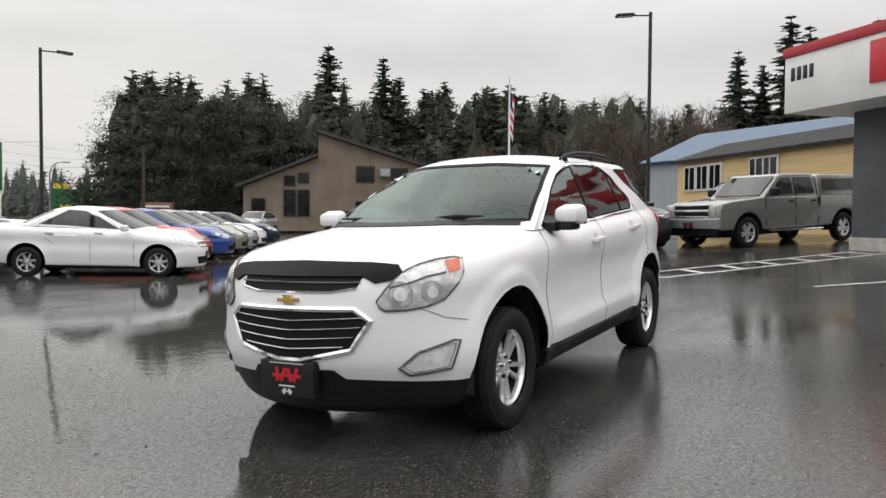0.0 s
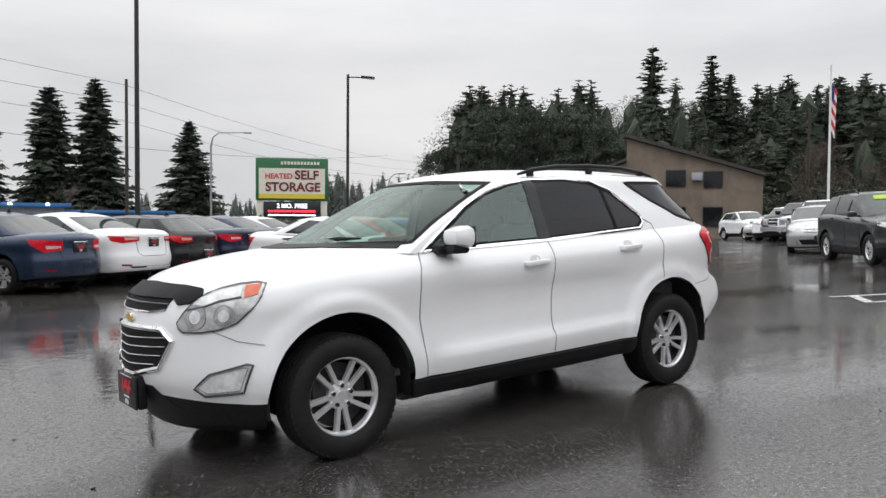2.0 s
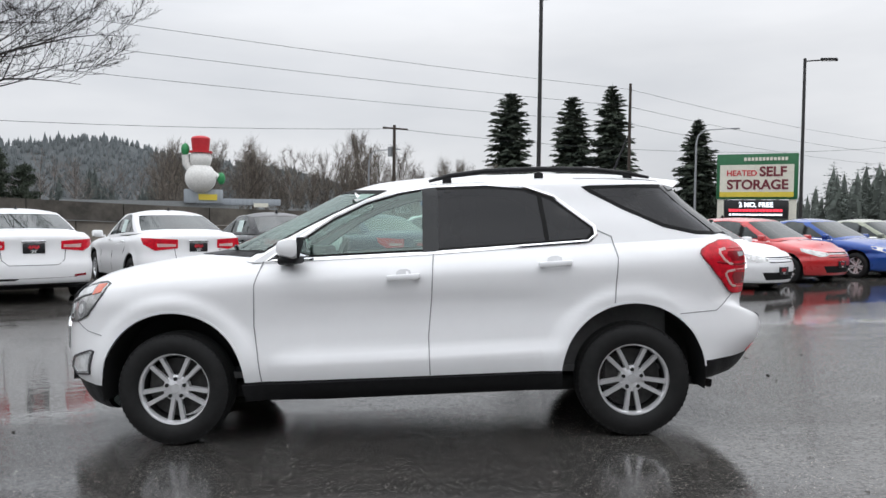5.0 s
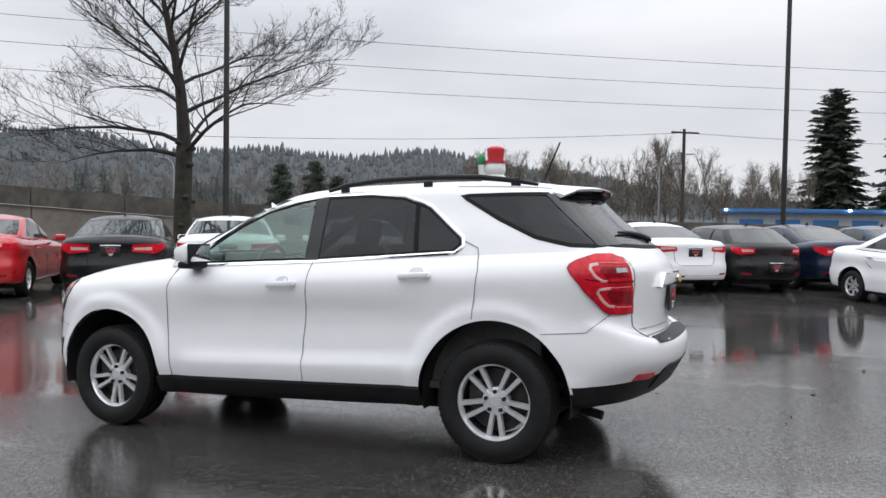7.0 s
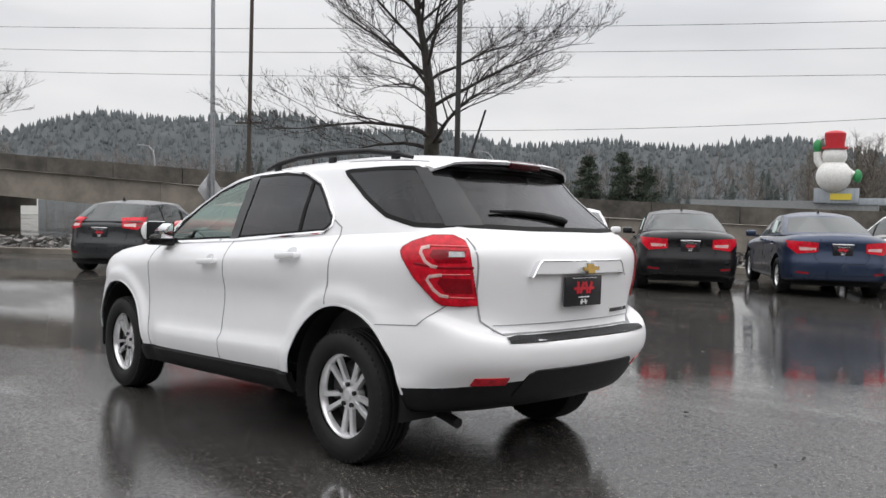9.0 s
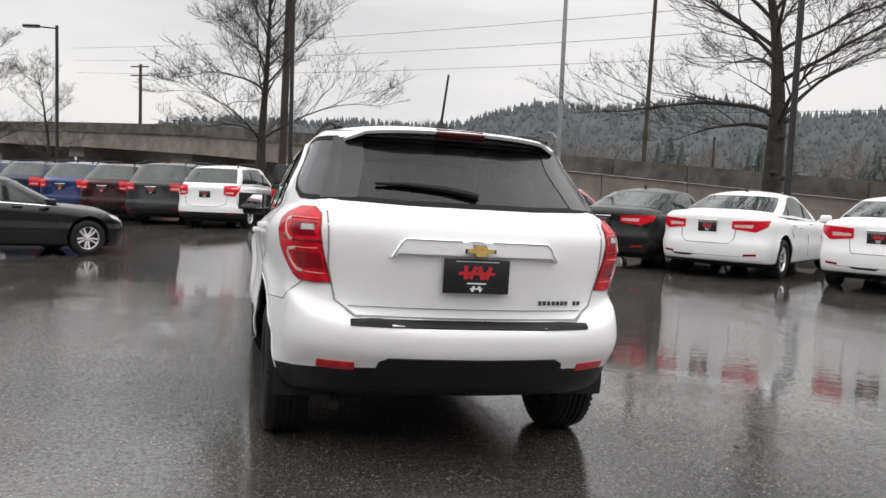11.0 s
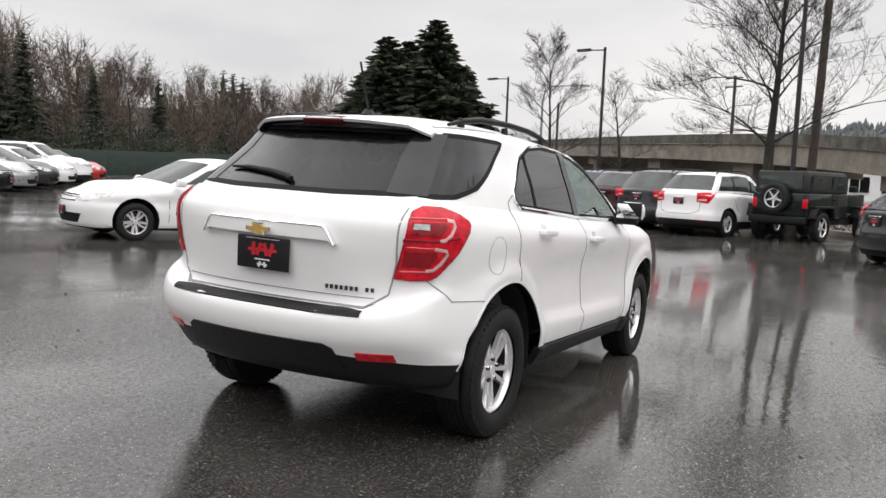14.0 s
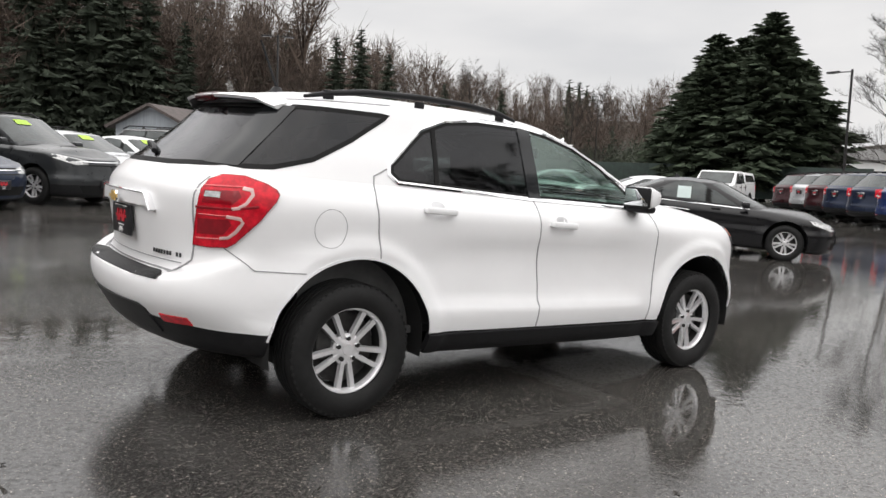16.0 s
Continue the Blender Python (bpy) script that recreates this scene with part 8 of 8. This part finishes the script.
fascia = dl_box("fascia", 0, 18, 0, 9, 3.7, 4.98, FASCIA, "white sign fascia")
dl_box("fascia_cap", -0.04, 18, -0.04, 9, 4.98, 5.2, REDTRIM, "red top band")
dl_box("wall", 0.85, 17.5, 1.2, 8.8, 0.2, 3.7, SLATEWALL, "dark grey wall")
dl_box("plinth", 0.82, 17.5, 1.17, 8.8, 0.2, 0.85, mat("pale_plinth", (0.42, 0.40, 0.37), 0.8, var=0.2), "pale stone plinth")
for s in (3.2, 6.5, 9.8, 13.0):
    wd = dl_box("window", s, s + 2.2, 1.12, 1.22, 1.5, 3.2, mat("window_frame_white", (0.7, 0.7, 0.68), 0.5))
    dl_box("pane", s + 0.1, s + 2.1, 1.09, 1.13, 1.6, 3.1, DARKGLASS, "", wd)
for k in range(4):
    dl_box("number_bar", 0.22 + 0.2 * k, 0.34 + 0.2 * k, -0.02, 0.02, 4.42, 4.72, PLATEBLACK, "black numeral bar", fascia)
for k in range(5):
    dl_box("sign_block", 2.6 + 1.3 * k, 3.6 + 1.3 * k, -0.05, 0.02, 4.0, 4.85, PLATERED, "red sign shape", fascia)

SIGNG, SIGNC, SIGNY = mat("sign_green", (0.02, 0.13, 0.05), 0.5, var=0.1), mat("sign_cream", (0.72, 0.70, 0.60), 0.5, var=0.05), mat("sign_yellow", (0.70, 0.55, 0.06), 0.5, var=0.05)
# low blue-edged building and lit lamps beyond the road
px, py = polar(266.0, 88)
bl = thing("blue_building", "low grey building with blue roof edge", "building", pose(px, py, -0.1, 0, 0, 266 - 90))
part("wall", boxed(17.0, 7.0, 2.7, pose(1.0, 3.5, 1.35)), GREYSIDE, bl)
part("roof", boxed(18.0, 8.4, 0.4, pose(1.0, 3.3, 2.9), 0.03), BLUETRIM, bl)
for k in range(4):
    part("door", boxed(2.4, 0.08, 2.0, pose(-5.0 + 3.6 * k, -0.05, 1.0)), BLUETRIM, bl)
LAMPGLOW = mat("lit_lamp", (1.0, 0.95, 0.85), 0.3, emit=14.0)
for wx in (-7.5, 4.4, 7.8):
    bm = bmesh.new()
    cone(bm, 0.16, 0.12, 0.2, pose(wx, -1.0, 3.0), 12)
    part("wall_lamp", bm, LAMPGLOW, bl, "lit wall lamp")
px, py = polar(256.5, 95)
b2 = thing("blue_shed", "long low building with blue edge", "building", pose(px, py, -0.1, 0, 0, 256.5 - 90))
part("wall", boxed(12.0, 7.0, 2.2, pose(0, 3.5, 1.1)), mat("blue_render", (0.055, 0.15, 0.34), 0.6, var=0.15), b2)
part("sign_panel", boxed(1.6, 0.08, 0.7, pose(-1.0, -0.05, 1.3)), SIGNC, b2, "pale wall sign")
for k in (-3.6, 1.6, 4.0):
    part("window", boxed(1.5, 0.06, 0.8, pose(k, -0.04, 1.3)), DARKGLASS, b2)
part("roof", boxed(12.6, 8.0, 0.35, pose(0, 3.3, 2.35), 0.03), BLUETRIM, b2)

# sign with changing board
sg = thing("roadside_sign", "self storage sign with lit message board", "sign", pose(-16.3, -36.4, -0.05, 0, 0, 153))
for s in (-1, 1):
    part("post", boxed(0.35, 0.4, 4.2, pose(s * 1.75, 0.1, 2.1), 0.02), SIGNC, sg)
part("frame", boxed(3.95, 0.45, 2.35, pose(0, 0.05, 3.68), 0.03), SIGNG, sg, "green sign frame")
part("face", boxed(3.6, 0.06, 1.42, pose(0, -0.19, 3.58)), SIGNC, sg, "cream sign face")
part("band", boxed(3.6, 0.07, 0.26, pose(0, -0.195, 2.75)), SIGNY, sg, "yellow band")
part("board", boxed(3.1, 0.3, 0.95, pose(0, 0.0, 1.98), 0.02), PLATEBLACK, sg, "black message board")


def writing(parent, text, x, z, size, material, y=-0.23, bold=0.0):
    cu = bpy.data.curves.new("lettering", "FONT")
    cu.body, cu.size, cu.align_x, cu.extrude, cu.offset = text, size, "CENTER", 0.008, bold
    ob = new("lettering", cu)
    bpy.context.view_layer.update()
    me = bpy.data.meshes.new_from_object(ob.evaluated_get(bpy.context.evaluated_depsgraph_get()))
    bpy.data.objects.remove(ob)
    me.materials.clear()
    me.materials.append(material)
    return part("lettering", me, None, parent, m=pose(x, y, z, 90, 0, 0))


INK = mat("dark_red_ink", (0.16, 0.02, 0.03), 0.5, var=0.05)
REDINK = mat("red_ink", (0.55, 0.03, 0.04), 0.5, var=0.05)
LEDW = mat("lit_letters_white", (0.9, 0.95, 1.0), 0.4, emit=1.6)
LEDR = mat("lit_letters_red", (0.9, 0.05, 0.08), 0.4, emit=1.2)
writing(sg, "HEATED", -0.72, 3.72, 0.40, REDINK, bold=0.010)
writing(sg, "SELF", 0.80, 3.70, 0.68, INK, bold=0.022)
writing(sg, "STORAGE", 0.05, 3.03, 0.68, INK, bold=0.022)
writing(sg, "2 MO. FREE", 0.0, 2.10, 0.34, LEDW, -0.16, 0.006)
for k in range(12):
    part("number_bar", boxed(0.13, 0.03, 0.17, pose(-0.55 + 0.18 * k, -0.2, 4.58)), SIGNC, sg)
for k in range(16):
    part("message_bar", boxed(0.13, 0.03, 0.13, pose(-1.25 + 0.165 * k, -0.16, 1.92)), LEDR, sg)
    part("message_bar", boxed(0.12, 0.03, 0.09, pose(-1.25 + 0.165 * k, -0.16, 1.70)), LEDW, sg)

# inflatable snow figure on a shop roof
px, py = polar(287.2, 76)
shop = thing("shop_building", "low grey shop with yellow signs", "building", pose(px, py, -0.1, 0, 0, 287.2 - 90))
part("wall", boxed(16.0, 8.0, 2.6, pose(-4.5, 4, 1.3)), mat("grey_render", (0.24, 0.25, 0.25), 0.8, var=0.15), shop)
part("parapet", boxed(3.6, 1.6, 1.3, pose(0.2, 0.4, 3.1), 0.02), GREYSIDE, shop)
part("wing", boxed(8.0, 1.0, 0.6, pose(3.5, 0.4, 2.6), 0.02), GREYSIDE, shop)
part("sign_panel", boxed(1.7, 0.1, 0.55, pose(0.6, -0.48, 3.0)), SIGNY, shop, "yellow shop sign")
part("sign_panel", boxed(1.4, 0.1, 0.4, pose(5.6, -0.16, 2.3)), SIGNC, shop, "pale shop sign")
bm = bmesh.new()
for cz, r, sx in ((0.9, 1.35, 1.0), (2.55, 0.95, 1.0)):
    g = bmesh.ops.create_uvsphere(bm, u_segments=24, v_segments=16, radius=r)
    bmesh.ops.translate(bm, vec=(0, 0, cz), verts=g["verts"])
tube(bm, [(-0.8, 0, 1.6), (-1.25, 0, 2.2), (-1.3, 0, 2.9)], [0.35, 0.32, 0.3], 10)
tube(bm, [(0.8, 0, 1.4), (1.5, -0.1, 1.0)], [0.35, 0.25], 10)
fig = part("inflatable_figure", bm, mat("white_nylon", (0.72, 0.71, 0.68), 0.5, var=0.1))
tagged_at(fig, "large white inflatable snow figure on shop roof", "inflatable", pose(px, py + 0.2, 3.75, 0, 0, 287.2 - 90) @ Matrix.Scale(1.08, 4))
bm = bmesh.new()
cone(bm, 1.0, 1.0, 0.16, pose(0, 0, 3.2), 24)
cone(bm, 0.70, 0.82, 1.15, pose(0, 0, 3.80), 24)
g = bmesh.ops.create_uvsphere(bm, u_segments=24, v_segments=12, radius=0.82)
bmesh.ops.scale(bm, vec=(1, 1, 0.35), verts=g["verts"])
bmesh.ops.translate(bm, vec=(0, 0, 4.36), verts=g["verts"])
hat = part("inflatable_hat", bm, mat("red_nylon", (0.5, 0.02, 0.03), 0.5, var=0.1))
tagged_at(hat, "red inflatable top hat on the snow figure", "hat", pose(px, py + 0.2, 3.75, 0, 0, 287.2 - 90) @ Matrix.Scale(1.08, 4))
for cx, cz in ((-1.3, 3.4), (1.75, 0.9)):
    bm = bmesh.new()
    g = bmesh.ops.create_uvsphere(bm, u_segments=16, v_segments=12, radius=0.42)
    bmesh.ops.scale(bm, vec=(0.85, 0.8, 1.3), verts=g["verts"])
    bmesh.ops.translate(bm, vec=(cx, 0, cz), verts=g["verts"])
    mit = part("inflatable_mitten", bm, mat("green_nylon", (0.03, 0.25, 0.08), 0.5, var=0.1))
    tagged_at(mit, "green inflatable mitten of the snow figure", "mitten", pose(px, py + 0.2, 3.75, 0, 0, 287.2 - 90) @ Matrix.Scale(1.08, 4))

# flagpole
_x, _y = polar(205.2, 45)
fp = thing("flagpole", "white flagpole with a limp striped flag", "flagpole", pose(_x, _y, 0.2, 0, 0, 120))
bm = bmesh.new()
tube(bm, [(0, 0, 0), (0, 0, 9.9)], [0.08, 0.05], 10)
part("pole", bm, FASCIA, fp)
bm = bmesh.new()
prev = None
for i in range(7):
    f = i / 6
    row = [bm.verts.new((0.06 + 0.26 * f * (1 - 0.3 * k / 8), 0.10 * math.sin(6 * f + k * 0.3) * f, 8.9 - 2.6 * k / 8 - 0.5 * f)) for k in range(9)]
    if prev:
        for k in range(8):
            fc = bm.faces.new((prev[k], prev[k + 1], row[k + 1], row[k]))
            fc.material_index = 2 if k < 3 and i < 4 else k % 2
    prev = row
part("flag", bm, [REDINK, FASCIA, mat("flag_blue", (0.02, 0.04, 0.16), 0.7)], fp, "limp striped flag")

# shelter with red edges, pale buildings beyond the viaduct
_x, _y = polar(74.7, 41)
sh = gabled("open_shelter", "open shelter with red edged gable roof", _x, _y, 74.7 - 90 + 60, 4.6, 4.0, 2.4, 3.4, GREYSIDE, mat("brown_shingles", (0.09, 0.075, 0.07), 0.9, var=0.3, scale=3), (), 0.4)
for az, dist, ln, h, c in ((17, 95, 30, 3.4, FASCIA), (8, 100, 16, 3.0, WHITEWALL), (2, 90, 14, 3.2, mat("orange_shop", (0.45, 0.12, 0.05), 0.6)), (355, 80, 12, 3.0, FASCIA), (349, 78, 14, 3.0, WHITEWALL)):
    _x, _y = polar(az, dist)
    gabled("shop_building", "low pale shop beyond the viaduct", _x, _y, az - 90, ln, 9, h, h + 1.2, c, GREYROOF, [(k * 2.6 - ln / 2 + 2, 1.5, 1.6, 1.4) for k in range(int(ln / 3))], -0.1)

# painted markings
PAINT = mat("worn_line_paint", (0.58, 0.58, 0.56), 0.35, var=0.6, scale=9, rvar=0.2)


def marking(x0, y0, x1, y1, w=0.11, name="line_marking", label="worn white parking line on wet asphalt"):
    n = max(2, int(math.hypot(x1 - x0, y1 - y0) / 0.5))
    d = Vector((x1 - x0, y1 - y0)).normalized()
    q = Vector((-d.y, d.x)) * w / 2
    bm = bmesh.new()
    prev = None
    for i in range(n + 1):
        x, y = x0 + (x1 - x0) * i / n, y0 + (y1 - y0) * i / n
        cur = [bm.verts.new((x + s * q.x, y + s * q.y, ground_z(x + s * q.x, y + s * q.y) + 0.005)) for s in (1, -1)]
        if prev:
            bm.faces.new((prev[0], prev[1], cur[1], cur[0]))
        prev = cur
    ob = part(name, bm, PAINT)
    return tagged_at(ob, label, "line marking", Matrix(), "line markings", "structure")


a, b = Vector((-7.6, -0.6)), Vector((-13.9, 2.6))
off = Vector((-0.5, -1.0)) * 0.75
marking(*a, *b)
marking(*(a + off), *(b + off))
for k in range(7):
    p = a.lerp(b, k / 6.5)
    marking(*p, *(p + off * 0.97 + (b - a).normalized() * 0.35), 0.14)

marking(-6.73, 1.76, -9.6, 4.7)

# kerb of the planting strip, gravel and stones
kb = thing("kerb", "wet concrete kerb of the planting strip", "kerb", Matrix(), kind="structure")
for k in range(24):
    u0 = -22 + 2.0 * k
    bm = bmesh.new()
    prev = None
    for i in range(3):
        u = u0 + 0.99 * i
        ring = []
        for d, dz in ((14.0, -0.05), (14.0, 0.13), (14.02, 0.15), (14.16, 0.15), (14.16, -0.05)):
            x, y = row_pos(u, d)
            ring.append(bm.verts.new((x, y, ground_z(x, y) + dz)))
        if prev:
            for j in range(4):
                bm.faces.new((prev[j], prev[j + 1], ring[j + 1], ring[j]))
        prev = ring
    part("kerb_stone", bm, CONCRETE, kb, smooth=False)
rng = np.random.default_rng(77)
gp = []
for _ in range(5200):
    u, d = rng.uniform(-22, 26), rng.uniform(14.2, 22)
    x, y = row_pos(u, d)
    s = rng.uniform(0.05, 0.16)
    c = np.array([x, y, ground_z(x, y) + s * 0.2])
    t = rng.normal(0, 1, (4, 3)) * s * np.array([1, 1, 0.6])
    for f in ((0, 1, 2), (0, 1, 3), (0, 2, 3), (1, 2, 3)):
        gp += [c + t[i] for i in f]
tagged_at(part("gravel", leaf_mesh("gravel", np.array(gp), mat("wet_gravel", (0.14, 0.13, 0.12), 0.5, var=0.5, scale=3, island=True)), None), "wet broken stones in the planting strip", "gravel", Matrix(), kind="stuff")


# ---- roadside furniture and small things ----
def street_lamp(x, y, h, heading, reach=2.6):
    """A grey street lamp with a long curved arm."""
    lamp = thing("street_lamp", "grey street lamp with curved arm", "street lamp", pose(x, y, -0.1, 0, 0, heading), "street lamps")
    bm = bmesh.new()
    tube(bm, [(0, 0, 0), (0, 0, h - 1.2), (0.15, 0, h - 0.5), (0.6, 0, h - 0.12), (reach, 0, h)], [0.10, 0.075, 0.06, 0.05, 0.04], 8)
    part("pole", bm, GALV, lamp)
    part("lamp_head", boxed(0.65, 0.22, 0.12, pose(reach + 0.25, 0, h - 0.02), 0.03), GALV, lamp)
    return lamp


for az, dist, h, hd in ((20.0, 50, 7.6, -72), (250.6, 62, 8.5, 165), (336.0, 70, 6.4, 30), (311.0, 75, 7.0, 30), (275.0, 70, 7.5, 160), (237.5, 80, 6.5, 150)):
    _x, _y = polar(az, dist)
    street_lamp(_x, _y, h, hd, 2.6 if h > 7 else 1.2)
for az, dist, h in ((232.2, 58, 6.4), (207.7, 78, 12.0), (19.0, 64, 7.5), (36.0, 60, 5.6), (60.5, 62, 6.0), (324.5, 66, 6.0)):
    _x, _y = polar(az, dist)
    utility_pole(_x, _y, h, az, 0, False, 0, 0.13)
# privacy fence by the pines
fence = thing("privacy_fence", "dark green slatted privacy fence", "fence", Matrix(), kind="structure")
FENCE = mat("fence_slats", (0.02, 0.035, 0.028), 0.7, var=0.25, scale=3)
for k in range(26):
    a0, a1 = polar(21.0 + 2.0 * k, 44 + 0.75 * k), polar(21.0 + 2.0 * (k + 1), 44 + 0.75 * (k + 1))
    slab("fence_panel", "", (a0, a1), -0.1, 1.9, 0.05, FENCE, parent=fence)
# highway signs and a brown business sign far off
_x, _y = polar(235.2, 88)
hs = thing("highway_sign", "green highway sign with yellow tab", "sign", pose(_x, _y, 0, 0, 0, 235.2 - 90))
part("sign_plate", boxed(6.6, 0.1, 2.2, pose(0, 0, 3.0)), SIGNG, hs)
part("exit_tab", boxed(1.5, 0.1, 0.5, pose(-2.2, -0.01, 4.4)), SIGNY, hs)
part("legend_bar", boxed(3.4, 0.04, 0.35, pose(-0.6, -0.07, 2.3)), SIGNY, hs)
part("legend_bar", boxed(2.2, 0.04, 0.3, pose(1.6, -0.07, 3.2)), SIGNC, hs)
for xx in (-2.4, 2.4):
    part("post", boxed(0.16, 0.16, 2.2, pose(xx, 0.08, 1.0)), GALV, hs)
_x, _y = polar(231.2, 60)
ws = thing("wooden_sign", "brown wooden business sign on two posts", "sign", pose(_x, _y, 0, 0, 0, 231.2 - 90))
part("sign_plate", boxed(2.2, 0.15, 1.3, pose(0, 0, 1.7), 0.02), mat("sign_brown", (0.20, 0.09, 0.05), 0.6), ws)
for k in range(3):
    part("legend_bar", boxed(1.7, 0.04, 0.16, pose(0, -0.09, 2.05 - 0.35 * k)), SIGNC, ws)
for xx in (-1.15, 1.15):
    part("post", boxed(0.16, 0.16, 2.6, pose(xx, 0, 1.2)), WOODPOLE, ws)
# leaves and grit lying about on the asphalt
rng = np.random.default_rng(5)
dp = []
for _ in range(260):
    a, r = rng.uniform(0, 6.283), rng.uniform(2.4, 14.0)
    x, y = r * math.cos(a), r * math.sin(a)
    s = rng.uniform(0.006, 0.022)
    c = np.array([x, y, ground_z(x, y) + 0.006])
    t = rng.normal(0, 1, (4, 3)) * s * np.array([1, 1, 0.35])
    for f in ((0, 1, 2), (0, 1, 3), (0, 2, 3)):
        dp += [c + t[i] for i in f]
tagged_at(part("debris", leaf_mesh("debris", np.array(dp), mat("wet_debris", (0.02, 0.016, 0.012), 0.5, var=0.4, island=True)), None), "wet leaf scraps and grit on the asphalt", "debris", Matrix(), kind="stuff")
